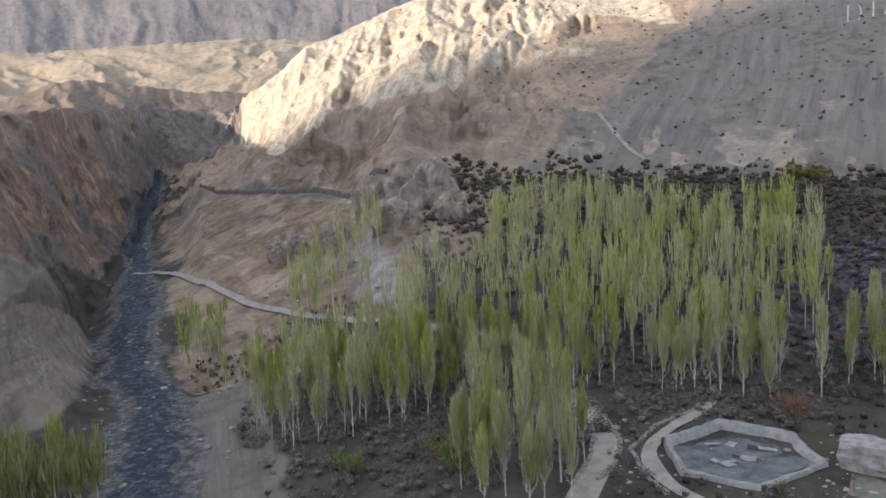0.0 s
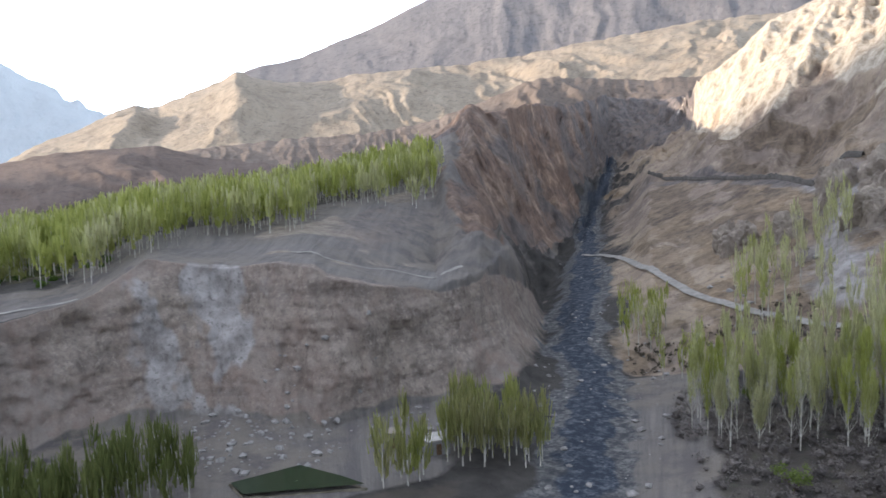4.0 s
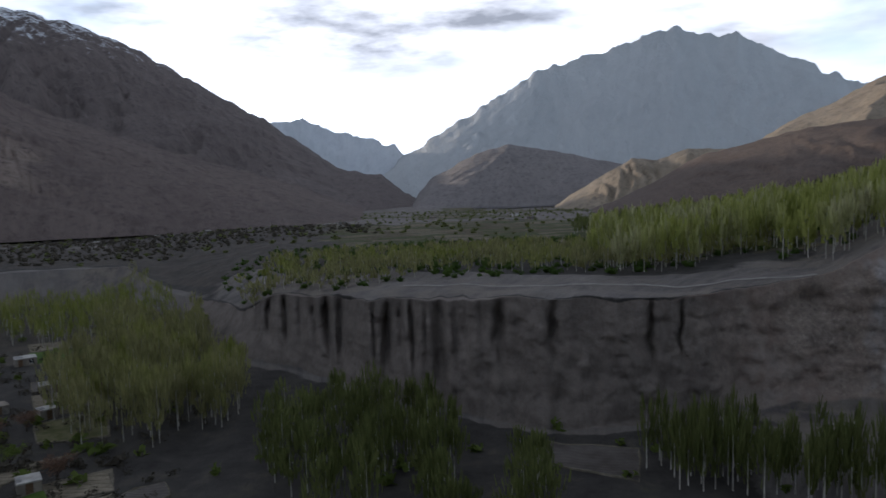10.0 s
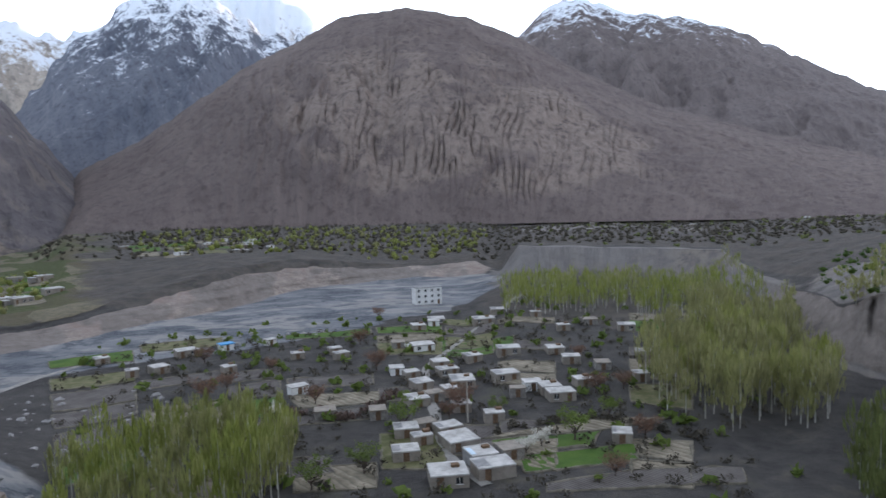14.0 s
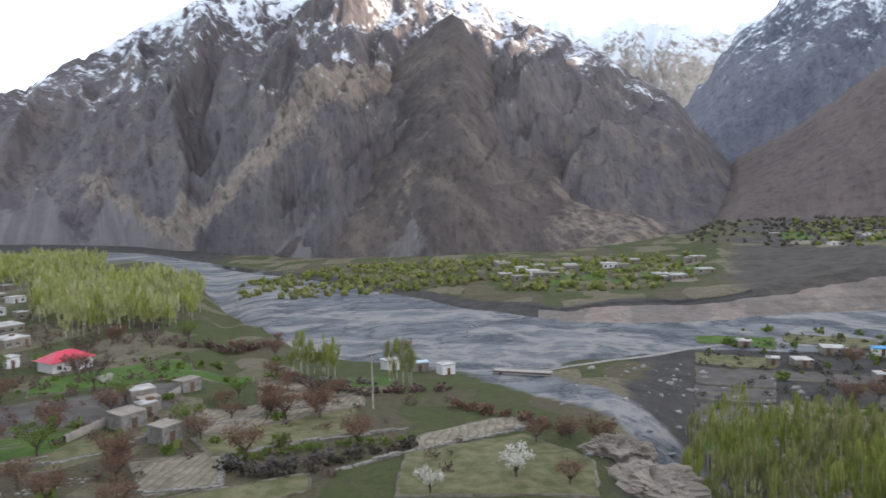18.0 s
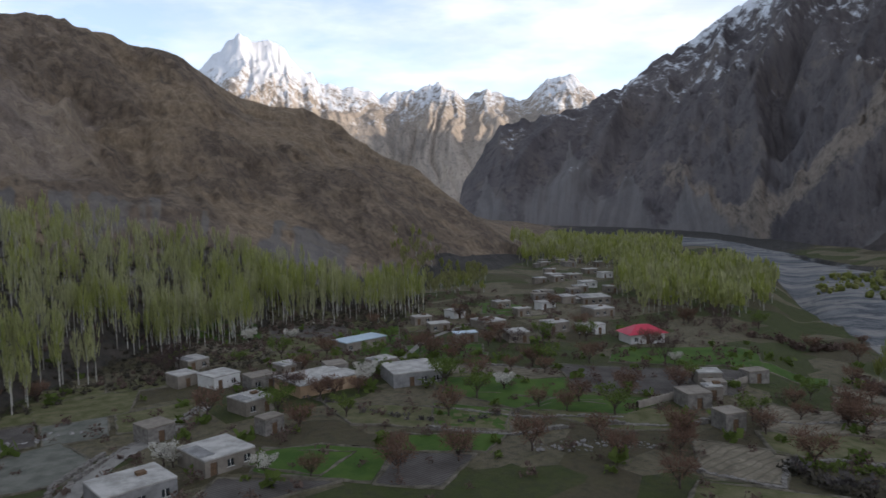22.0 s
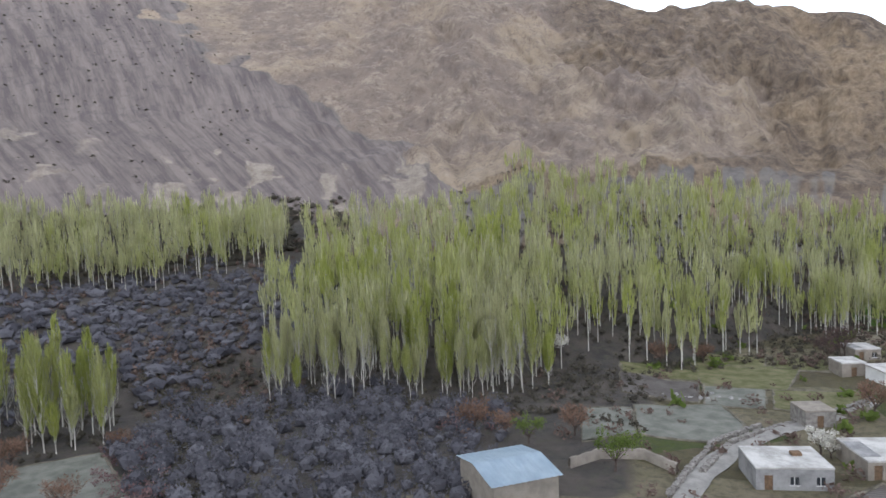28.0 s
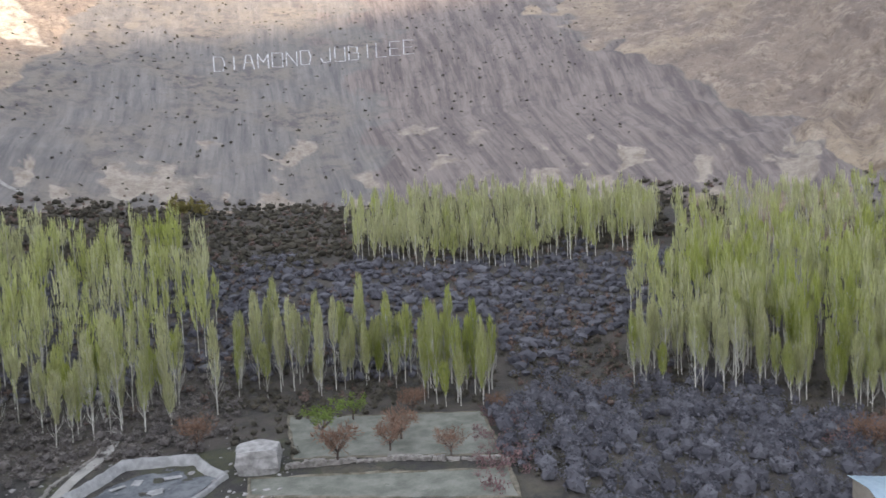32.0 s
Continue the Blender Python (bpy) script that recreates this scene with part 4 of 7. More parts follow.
# darker leaf for dull far trees; below the cliff its colour stands for shade
MID_LEAF = leaf_material("dark_shade_leaf", (0.085, 0.105, 0.035), (0.205, 0.225, 0.08), 0.4)
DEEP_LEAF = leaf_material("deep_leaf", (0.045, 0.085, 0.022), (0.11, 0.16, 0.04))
BARK = two("poplar_bark", (0.30, 0.28, 0.235), (0.58, 0.56, 0.50), 1.2)


class Soup:
    """Many small pieces gathered into one mesh."""

    def __init__(self):
        self.v, self.f, self.k = [], [], 0

    def add(self, verts, faces):
        verts = np.asarray(verts, np.float32).reshape(-1, 3)
        self.v.append(verts)
        self.f.append(np.asarray(faces, np.int64) + self.k)
        self.k += len(verts)

    def mesh(self, name, mat):
        m = bpy.data.meshes.new(name)
        m.from_pydata(np.concatenate(self.v).tolist(), [], [face for rows in self.f for face in rows.tolist()])
        m.materials.append(mat)
        return m


def blades(rng, n, h0, h1, width, size, tall, limbs=9):
    """Leaf sprays of a columnar crown, clustered on steep limbs: narrow upright quads (n, 4, 3)."""
    la = rng.random(limbs) * 2 * np.pi
    l0 = 0.08 + rng.random(limbs) * 0.6
    l1 = np.minimum(l0 + 0.28 + 0.42 * rng.random(limbs), 1.0)
    l0[0], l1[0] = 0.05, 1.0
    k = rng.integers(limbs, size=n)
    f = rng.random(n)
    t = l0[k] + (l1[k] - l0[k]) * f
    z = h0 + (h1 - h0) * t
    env = np.clip(0.4 + t * 1.4, 0, 1) * np.clip((1.06 - t) * 3.0, 0.08, 1) ** 0.8
    out = width * env * np.where(k == 0, 0.1, 0.35 + 0.55 * np.sqrt(f))
    jit = rng.normal(0, 0.26 * width, (n, 2)) * env[:, None]
    a = la[k]
    c = np.stack([out * np.cos(a) + jit[:, 0], out * np.sin(a) + jit[:, 1], z], -1)
    face = a + rng.normal(0, 1.2, n)
    wdir = np.stack([-np.sin(face), np.cos(face), np.zeros(n)], -1) * (size * (0.6 + 0.8 * rng.random(n)))[:, None]
    updir = np.stack([0.16 * np.cos(a), 0.16 * np.sin(a), np.ones(n)], -1) * (tall * (0.6 + 0.8 * rng.random(n)))[:, None]
    return np.stack([c - wdir * 0.5, c + wdir * 0.5, c + wdir * 0.2 + updir, c - wdir * 0.2 + updir], 1)


def stem(points, radii, sides=5):
    """A tapered tube along points."""
    p = np.asarray(points, float)
    ang = np.arange(sides) * 2 * np.pi / sides
    ring = np.stack([np.cos(ang), np.sin(ang), 0 * ang], -1)
    v = np.concatenate([q + ring * s for q, s in zip(p, radii)])
    f = [[i * sides + j, i * sides + (j + 1) % sides, (i + 1) * sides + (j + 1) % sides, (i + 1) * sides + j] for i in range(len(p) - 1) for j in range(sides)]
    return v, f


def poplar_shapes(rng, height, n=330, width=1.25):
    """Trunk and crown meshes of one poplar."""
    trunk, crown = Soup(), Soup()
    lean = rng.normal(0, 0.25, 2)
    pts = [(lean[0] * t * t, lean[1] * t * t, height * t) for t in (-0.02, 0.1, 0.3, 0.55, 0.8, 0.97)]
    trunk.add(*stem(pts, [0.125, 0.11, 0.09, 0.07, 0.05, 0.015], 6))
    for _ in range(30):
        t = 0.12 + 0.75 * rng.random()
        a = rng.random() * 6.28
        l = height * 0.27 * (1.1 - t)
        o = np.array((lean[0] * t * t, lean[1] * t * t, height * t))
        trunk.add(*stem([o, o + (0.35 * l * math.cos(a), 0.35 * l * math.sin(a), l * 0.6), o + (0.42 * l * math.cos(a), 0.42 * l * math.sin(a), l * 1.3)], [0.04, 0.026, 0.008], 3))
    q = blades(rng, int(n * 1.45), height * (0.06 + 0.22 * rng.random()), height * 1.0, width, 0.115, 1.15, 18)
    crown.add(q.reshape(-1, 3), np.arange(len(q) * 4).reshape(-1, 4))
    return trunk.mesh("trunk", BARK), crown.mesh("crown", POPLAR_LEAF)


rng = np.random.default_rng(5)
POPLARS = [poplar_shapes(rng, h, n, wd) for h, n, wd in ((17, 560, 0.92), (15, 560, 0.98), (18, 470, 0.9), (12, 460, 0.9), (16, 300, 0.8), (18, 260, 0.75), (14, 560, 1.1), (9.5, 420, 0.95), (13, 330, 0.8))]


def spots(rng, regions, gap):
    """Scattered places in regions of heading and distance, kept apart by gap metres."""
    out, cells = [], {}
    for a0, a1, r0, r1, dens in regions:
        wa, wr = 0.05 * (a1 - a0), 0.06 * (r1 - r0)
        a0, a1, r0, r1 = a0 - wa, a1 + wa, r0 - wr, r1 + wr
        area = abs(math.radians(a1 - a0)) * (r1 * r1 - r0 * r0) / 2
        for _ in range(int(area * dens * 1.6)):
            az = a0 + (a1 - a0) * rng.random()
            r = math.sqrt(r0 * r0 + (r1 * r1 - r0 * r0) * rng.random())
            x, y = on_ground(az, r)
            key = (int(x // gap), int(y // gap))
            if any(math.hypot(x - u, y - v) < gap for i in (-1, 0, 1) for j in (-1, 0, 1) for u, v in cells.get((key[0] + i, key[1] + j), ())):
                continue
            u, v = (az - a0) / (a1 - a0), (r - r0) / (r1 - r0)
            edge = abs(2 * u - 1) ** 3 + abs(2 * v - 1) ** 3 + 0.55 * float(fbm(np.array(x / 11), np.array(y / 11), 3, 91))
            if edge > 1.0 or rng.random() < 0.1:
                continue
            cells.setdefault(key, []).append((x, y))
            out.append((x, y))
    return out


def poplars_near(regions, gap, scale=(0.66, 1.04), seed=1, cap=146, label="tall slender poplar with pale bark and fresh green leaves"):
    g = np.random.default_rng(seed)
    places = sorted(spots(g, regions, gap), key=lambda p: math.hypot(*p))
    for x, y in places[:cap]:
        t_me, c_me = POPLARS[g.integers(len(POPLARS))]
        k = scale[0] + (scale[1] - scale[0]) * g.random()
        tree = new("poplar_tree")
        tree.matrix_world = pose(x, y, gz(x, y) - 0.1, g.normal(0, 1.2), g.normal(0, 1.2), g.random() * 360) @ Matrix.Diagonal((k, k, k, 1))
        tagged(tree, label, "tree", "poplar grove")
        for nm, data in (("trunk", t_me), ("crown", c_me)):
            new(nm, data).parent = tree
    return places[cap:]


def grove(name, label, regions, gap, height, seed, n=46, width=1.0, size=0.21, tall=2.0, leaf=POPLAR_LEAF, bare=0.18, trunk=True, more=()):
    """A far wood, joined: stems and leaf sprays."""
    g = np.random.default_rng(seed)
    crown, trunks = Soup(), Soup()
    places = spots(g, regions, gap) + list(more)
    if not places:
        return
    P = np.array(places)
    zs = ground_at(np.degrees(np.arctan2(-P[:, 0], P[:, 1])), np.hypot(P[:, 0], P[:, 1]))
    for (x, y), z in zip(places, zs):
        h = height * (0.55 + 0.55 * g.random() ** 0.8)
        q = blades(g, n, h * (bare * (0.2 + 1.2 * g.random())), h * 0.97, width * (0.8 + 0.5 * g.random()), size, tall * (0.6 + 0.4 * h / height)) + np.array((x, y, z))
        crown.add(q.reshape(-1, 3), np.arange(n * 4).reshape(n, 4))
        if trunk:
            trunks.add(*stem([(x, y, z - 0.2), (x, y, z + h * 0.45), (x, y, z + h * 0.9)], [0.13, 0.09, 0.02], 3))
    ob = tagged(new(name, crown.mesh(name, leaf)), label, "trees", kind="stuff")
    if trunk:
        t = new("trunks", trunks.mesh("trunks", BARK))
        t.parent = ob
        tagged(t, kind="stuff")


FAR = "distant wood of slender fresh green poplars"
rest_a = poplars_near([(-62, -85, 124, 136, 0.15), (-45, -51, 114, 131, 0.17), (-38, -44.5, 128, 138, 0.13), (-29, -37.5, 126, 138, 0.10)], 1.75, seed=4)
rest_b = poplars_near([(15.5, 2.5, 112, 146, 0.065), (4.8, -8.8, 113, 134, 0.07), (-1, -10.8, 78, 93, 0.13), (-8.8, -13.5, 116, 126, 0.12), (-15, -29, 116, 134, 0.05)], 1.75, seed=6)
grove("poplar_wood", FAR, [(-63, -85, 134, 172, 0.10), (-78, -100, 150, 186, 0.07), (-98, -112, 190, 206, 0.07), (-108, -127, 214, 240, 0.06)], 1.8, 16, 1, 88, more=rest_a, bare=0.24)
grove("poplar_wood", FAR, [(-40, -63, 196, 236, 0.10)], 1.9, 14, 2, 84, bare=0.2)
grove("poplar_wood", "thin pale poplar wood on the slope under the rock face", [(-66, -84, 172, 222, 0.06), (-82, -112, 196, 234, 0.06), (-112, -124, 240, 262, 0.05)], 2.0, 12.5, 27, 60, bare=0.26)
grove("poplar_wood", "sparse short poplars on the upper slope under the rock face", [(-84, -124, 238, 262, 0.05)], 2.2, 9, 28, 50, bare=0.2)
grove("poplar_wood", FAR, [(-9, -28, 132, 202, 0.045), (5, -10, 144, 166, 0.045), (-4, -14, 166, 206, 0.045), (12.5, 5.5, 174, 212, 0.03)], 2.0, 16, 3, 84, more=rest_b, bare=0.24)
grove("poplar_wood", FAR, [(21.8, 17.8, 180, 205, 0.05), (18, 15.5, 157, 166, 0.09)], 1.8, 12, 5, 60)
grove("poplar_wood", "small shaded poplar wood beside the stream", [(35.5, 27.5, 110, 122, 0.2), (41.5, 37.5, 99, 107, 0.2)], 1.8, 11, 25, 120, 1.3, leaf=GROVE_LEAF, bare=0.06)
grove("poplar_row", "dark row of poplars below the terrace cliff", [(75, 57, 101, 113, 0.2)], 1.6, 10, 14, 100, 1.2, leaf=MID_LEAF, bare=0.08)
grove("poplar_wood", "poplar wood below the terrace in dark shade-coloured leaf", [(106, 92, 98, 126, 0.05), (104, 97, 84, 98, 0.04), (94, 90, 86, 100, 0.06), (87, 83, 84, 104, 0.06)], 1.9, 10, 6, 170, 1.9, 0.24, 1.4, leaf=MID_LEAF)
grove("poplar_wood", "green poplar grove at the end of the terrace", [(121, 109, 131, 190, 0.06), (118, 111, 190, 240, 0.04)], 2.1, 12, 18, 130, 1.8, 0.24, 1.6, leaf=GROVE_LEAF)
grove("poplar_wood", "poplar belt under the far terrace", [(132, 114, 240, 318, 0.045)], 2.3, 8, 15, 40, 1.6, leaf=GROVE_LEAF)
grove("poplar_wood", FAR, [(168, 151, 92, 130, 0.09), (-160, -164, 165, 175, 0.1), (-167, -170, 155, 162, 0.1)], 2.0, 10, 7, 130, 1.2, 0.2, 1.3, leaf=GROVE_LEAF)
grove("poplar_wood", FAR, [(-142, -153, 235, 380, 0.04), (-134, -146, 400, 620, 0.02)], 2.4, 11, 8, 34, 1.5, 0.8, 2.3)
grove("poplar_wood", FAR, [(-124, -131, 270, 350, 0.03)], 2.4, 6, 16, 70, 1.2, 0.34, 1.1, GROVE_LEAF)
grove("poplar_wood", FAR, [(36, 46, 240, 330, 0.07), (46, 56, 202, 320, 0.07), (56, 66, 170, 300, 0.07), (66, 79, 186, 330, 0.05)], 2.0, 12, 9, 40, 1.3, 0.6, 2.4)
grove("plateau_wood", "low green trees along the terrace", [(66, 106, 186, 262, 0.035)], 2.6, 5, 10, 44, 1.7, 0.42, 1.1, GROVE_LEAF, 0.1)
grove("plateau_wood", "darker trees on the upper terrace", [(60, 80, 330, 470, 0.02)], 3.0, 8, 17, 34, 1.6, 0.6, 1.6, MID_LEAF, 0.1)


# ---------------------------------------------------------------- village: materials
def part(name, bm, mat, parent, label=""):
    me = bm if isinstance(bm, bpy.types.Mesh) else bpy.data.meshes.new(name)
    if not isinstance(bm, bpy.types.Mesh):
        bm.to_mesh(me)
        bm.free()
        me.materials.append(mat)
    ob = new(name, me)
    ob.parent = parent
    return tagged(ob, label)


MUD = two("mud_plaster", (0.19, 0.165, 0.135), (0.31, 0.272, 0.228), 1.6, depth=0.02)
STONE = two("rubble_stone", (0.14, 0.127, 0.112), (0.32, 0.295, 0.265), 0.7, depth=0.06)
WHITE = two("whitewash", (0.60, 0.585, 0.55), (0.76, 0.75, 0.72), 1.5)
OCHRE = two("ochre_plaster", (0.42, 0.29, 0.18), (0.52, 0.37, 0.24), 1.5)
ROOF = two("mud_roof", (0.28, 0.265, 0.24), (0.58, 0.555, 0.52), 2.2, depth=0.02)
SHEET = two("pale_blue_sheet", (0.40, 0.50, 0.58), (0.55, 0.64, 0.70), 2.0, rough=0.45)
BLUE_SHEET = two("blue_sheet", (0.05, 0.22, 0.45), (0.08, 0.30, 0.55), 2.0, rough=0.45)
RED_SHEET = two("red_sheet", (0.48, 0.035, 0.07), (0.60, 0.06, 0.10), 2.0, rough=0.4)
WOOD = two("old_wood", (0.10, 0.065, 0.04), (0.20, 0.13, 0.08), 0.4)
PANE = two("dark_pane", (0.02, 0.022, 0.025), (0.05, 0.055, 0.06), 0.5, rough=0.15)
CONCRETE = two("concrete", (0.17, 0.167, 0.163), (0.33, 0.32, 0.31), 1.4, depth=0.02)
GRAVEL_ROAD = two("pale_gravel_track", (0.19, 0.178, 0.162), (0.33, 0.308, 0.278), 2.0, depth=0.03)
ROCKS = two("grey_boulders", (0.16, 0.152, 0.145), (0.38, 0.36, 0.34), 1.0, depth=0.05)
CROP = two("young_crop", (0.036, 0.078, 0.010), (0.085, 0.135, 0.022), 5.0, depth=0.05)
MEADOW = two("thin_meadow", (0.066, 0.076, 0.022), (0.178, 0.158, 0.088), 2.6, depth=0.05)


def ploughed_dry(n, pos):
    mid, small = n.noise(pos, 0.3, 6.0, 0.65), n.noise(pos, 3.0, 4.0, 0.7)
    wv = n.n("ShaderNodeTexWave", Vector=pos, Scale=0.22, Distortion=5.0, Detail=2.0).outputs[1]
    c = n.mix(n.ramp(mid, 0.36, 0.64), (0.135, 0.114, 0.080), (0.285, 0.244, 0.180))
    c = n.mix(n.ramp(wv, 0.0, 0.22, 0.6, 0.0), c, (0.085, 0.080, 0.052))
    return n.mix(n.ramp(small, 0.36, 0.5, 0.4, 0.0), c, (0.10, 0.09, 0.07)), wv, 0.12


BARE = material("dry_plot", ploughed_dry)
DUSTY = two("dusty_grass", (0.095, 0.098, 0.078), (0.205, 0.200, 0.170), 3.0, depth=0.05)
WATER = two("green_pond", (0.012, 0.025, 0.012), (0.03, 0.045, 0.02), 8.0, rough=0.12)


def furrows(n, pos):
    mid = n.noise(pos, 0.25, 5.0, 0.6)
    wv = n.n("ShaderNodeTexWave", Vector=pos, Scale=0.55, Distortion=1.2).outputs[1]
    c = n.mix(n.ramp(mid, 0.35, 0.65), (0.085, 0.074, 0.066), (0.155, 0.138, 0.124))
    return n.mix(n.ramp(wv, 0.2, 0.8, 0.0, 0.45), c, (0.06, 0.05, 0.044)), wv, 0.15


TILLED = material("tilled_soil", furrows)


# ---------------------------------------------------------------- plots, banks and tracks
def along(points, step):
    """Points of heading and distance as a finer line on the ground."""
    P = [Vector(on_ground(*q)) for q in points]
    out = []
    for a, b in zip(P, P[1:]):
        k = max(1, int((b - a).length / step))
        out += [a.lerp(b, i / k) for i in range(k)]
    return out + [P[-1]]


def heights(P):
    P = np.array([(p[0], p[1]) for p in P])
    return ground_at(np.degrees(np.arctan2(-P[:, 0], P[:, 1])), np.hypot(P[:, 0], P[:, 1]))


def ridge_strip(P, width, height, jitter, closed=False, sink=0.3, seed=3):
    """A low bank or wall along a line of points: a five-sided profile that follows the ground."""
    g = np.random.default_rng(seed)
    n = len(P)
    P2 = np.array([(p[0], p[1]) for p in P])
    T = np.roll(P2, -1, 0) - np.roll(P2, 1, 0) if closed else np.gradient(P2, axis=0)
    T = T / np.maximum(np.linalg.norm(T, axis=1), 1e-6)[:, None]
    N = np.stack([-T[:, 1], T[:, 0]], -1)
    z = heights(P)
    rows = []
    for k, h in ((-0.5, -sink), (-0.42, height * 0.9), (0, height), (0.42, height * 0.9), (0.5, -sink)):
        off = k * width * (1 + jitter * g.normal(0, 0.5, n))
        rows.append(np.stack([P2[:, 0] + N[:, 0] * off, P2[:, 1] + N[:, 1] * off, z + (h if h < 0 else h * (1 + jitter * g.normal(0, 0.6, n)))], -1))
    V = np.stack(rows, 1)
    if closed:
        V = np.concatenate([V, V[:1]])
    return sheet("strip", V[:, :, 0], V[:, :, 1], V[:, :, 2])


FIELD_LOOK = {"green": (CROP, "green field of young crop edged by earth banks"), "meadow": (MEADOW, "thin grassy plot edged by stone banks"),
              "bare": (BARE, "dry bare terrace plot edged by stone banks"), "tilled": (TILLED, "brown ploughed plot with furrows"), "dusty": (DUSTY, "grey dusty plot of thin winter grass"), "pond": (WATER, "dark green pond below the terrace cliff")}
field_count = 0


def field(look_key, corners):
    """One plot: its soil sheet and the bank round it."""
    global field_count
    field_count += 1
    mat, label = FIELD_LOOK[look_key]
    edge = along(corners + corners[:1], 2.0)[:-1]
    c = sum(edge, Vector((0, 0))) / len(edge)
    ks = np.linspace(0.02, 1, 12)
    E = np.array([tuple(p) for p in edge])
    X = c.x + (E[:, 0][:, None] - c.x) * ks[None]
    Y = c.y + (E[:, 1][:, None] - c.y) * ks[None]
    Z = ground_at(np.degrees(np.arctan2(-X, Y)).ravel(), np.hypot(X, Y).ravel()).reshape(X.shape)
    if look_key == "pond":
        Z[:] = Z.min() + 0.9
    top = tagged(new("field" if look_key != "pond" else "pond", sheet("field", X, Y, Z + 0.10 + 0.014 * (field_count % 11), wrap=True)), label, "field" if look_key != "pond" else "pond", "terraced plots")
    top.data.materials.append(mat)
    bank = ridge_strip(edge, 0.6, 0.2, 0.9, True, 0.3, field_count)
    bank.materials.append(BANK)
    part("bank", bank, None, top)


BANK = two("grassy_bank", (0.07, 0.064, 0.042), (0.215, 0.188, 0.148), 1.6, depth=0.05)
field("green", [(-111.5, 96.5), (-112.6, 104.5), (-117.2, 105.0), (-123.2, 100.0), (-121.3, 88.5)])
field("tilled", [(-121.3, 88.0), (-123.6, 99.0), (-130.0, 97.0), (-127.1, 85.5)])
field("green", [(-123.6, 99.5), (-123.2, 107.0), (-132.8, 106.0), (-130.9, 98.0)])
field("meadow", [(-119.8, 113.5), (-117.4, 128.5), (-133.4, 117.0), (-132.9, 107.0)])
field("green", [(-127.4, 130.5), (-127.0, 141.0), (-137.7, 141.0), (-138.1, 129.0), (-133.4, 119.0)])
field("green", [(-125.3, 154.5), (-125.8, 169.0), (-131.2, 163.5), (-130.7, 150.5)])
field("bare", [(-127.5, 144.5), (-127.5, 153.0), (-136.8, 149.5), (-137.2, 141.0)])
field("green", [(-141.0, 157.0), (-141.5, 174.0), (-152.0, 181.5), (-152.5, 159.5)])
field("tilled", [(-138.6, 131.0), (-136.8, 152.5), (-151.6, 155.5), (-150.7, 134.0)])
field("green", [(-133.9, 119.0), (-137.7, 129.0), (-146.1, 128.5), (-142.3, 117.5)])
field("bare", [(-148.3, 92.5), (-147.2, 107.5), (-154.2, 106.0), (-154.1, 93.0)])
field("meadow", [(-146.8, 82.5), (-147.8, 91.0), (-160.9, 93.0), (-160.9, 87.0)])
field("green", [(-128.2, 224.0), (-128.7, 244.5), (-134.2, 246.0), (-133.7, 217.5)])
field("meadow", [(-114.0, 180.5), (-114.5, 194.5), (-120.6, 190.0), (-117.6, 174.0)])
field("bare", [(-152.4, 115.5), (-152.4, 131.5), (-165.5, 150.5), (-165.5, 134.5)])
field("meadow", [(-153.3, 105.0), (-152.0, 114.5), (-164.8, 132.0), (-164.8, 113.5)])
field("bare", [(-169.9, 100.5), (-169.0, 103.5), (-170.4, 110.5), (-177.5, 123.5), (-179.8, 117.5)])
field("meadow", [(-167.9, 83.0), (-169.0, 99.5), (-178.9, 110.0), (175.6, 94.5), (175.2, 84.0)])
field("dusty", [(-92.2, 104.5), (-91.8, 119.0), (-98.3, 124.0), (-100.1, 113.0), (-98.2, 104.0)])
field("dusty", [(-87.6, 100.0), (-87.7, 115.0), (-91.5, 117.5), (-91.9, 104.5)])
field("meadow", [(-97.0, 136.0), (-96.1, 155.0), (-103.8, 156.0), (-102.9, 136.5)])
field("tilled", [(-105.4, 84.0), (-105.9, 87.5), (-109.0, 96.0), (-118.9, 90.0)])
field("green", [(-117.0, 92.5), (-109.8, 101.0), (-112.7, 105.5), (-120.0, 100.5)])
field("dusty", [(-34.0, 97.0), (-33.8, 115.5), (-49.6, 111.5), (-51.3, 93.0)])
field("dusty", [(-30.3, 86.5), (-30.4, 92.0), (-51.7, 88.5), (-52.6, 80.0)])
field("green", [(138.2, 190.5), (138.4, 208.5), (132.0, 201.5), (132.0, 186.5)])
field("green", [(133.5, 110.0), (134.0, 116.5), (125.1, 122.0), (125.9, 115.0)])
field("bare", [(149.8, 143.5), (150.7, 154.0), (141.8, 151.5), (143.2, 143.0)])
field("tilled", [(154.7, 105.5), (155.6, 114.0), (148.1, 114.0), (147.2, 106.0)])
field("green", [(131.3, 102.5), (131.7, 109.0), (122.5, 116.5), (122.1, 109.5)])
field("tilled", [(129.5, 96.0), (129.5, 98.5), (123.0, 105.0), (114.4, 110.5), (114.0, 105.0)])
field("bare", [(125.1, 122.5), (134.9, 117.5), (125.1, 129.0), (119.7, 131.5)])
field("pond", [(52.6, 102.5), (53.5, 107.5), (48.0, 111.0), (44.5, 104.5), (42.8, 101.0)])
field("tilled", [(84.2, 108.0), (84.1, 116.0), (76.0, 114.5), (76.1, 102.5)])
field("green", [(-126.8, 154.5), (-126.8, 166.5), (-131.0, 160.5), (-130.6, 149.0)])
field("meadow", [(-126.7, 132.5), (-126.7, 144.5), (-135.4, 143.0), (-145.4, 128.5), (-139.0, 125.0)])
field("green", [(-126.5, 110.0), (-126.6, 123.0), (-133.0, 118.5), (-132.5, 107.5)])
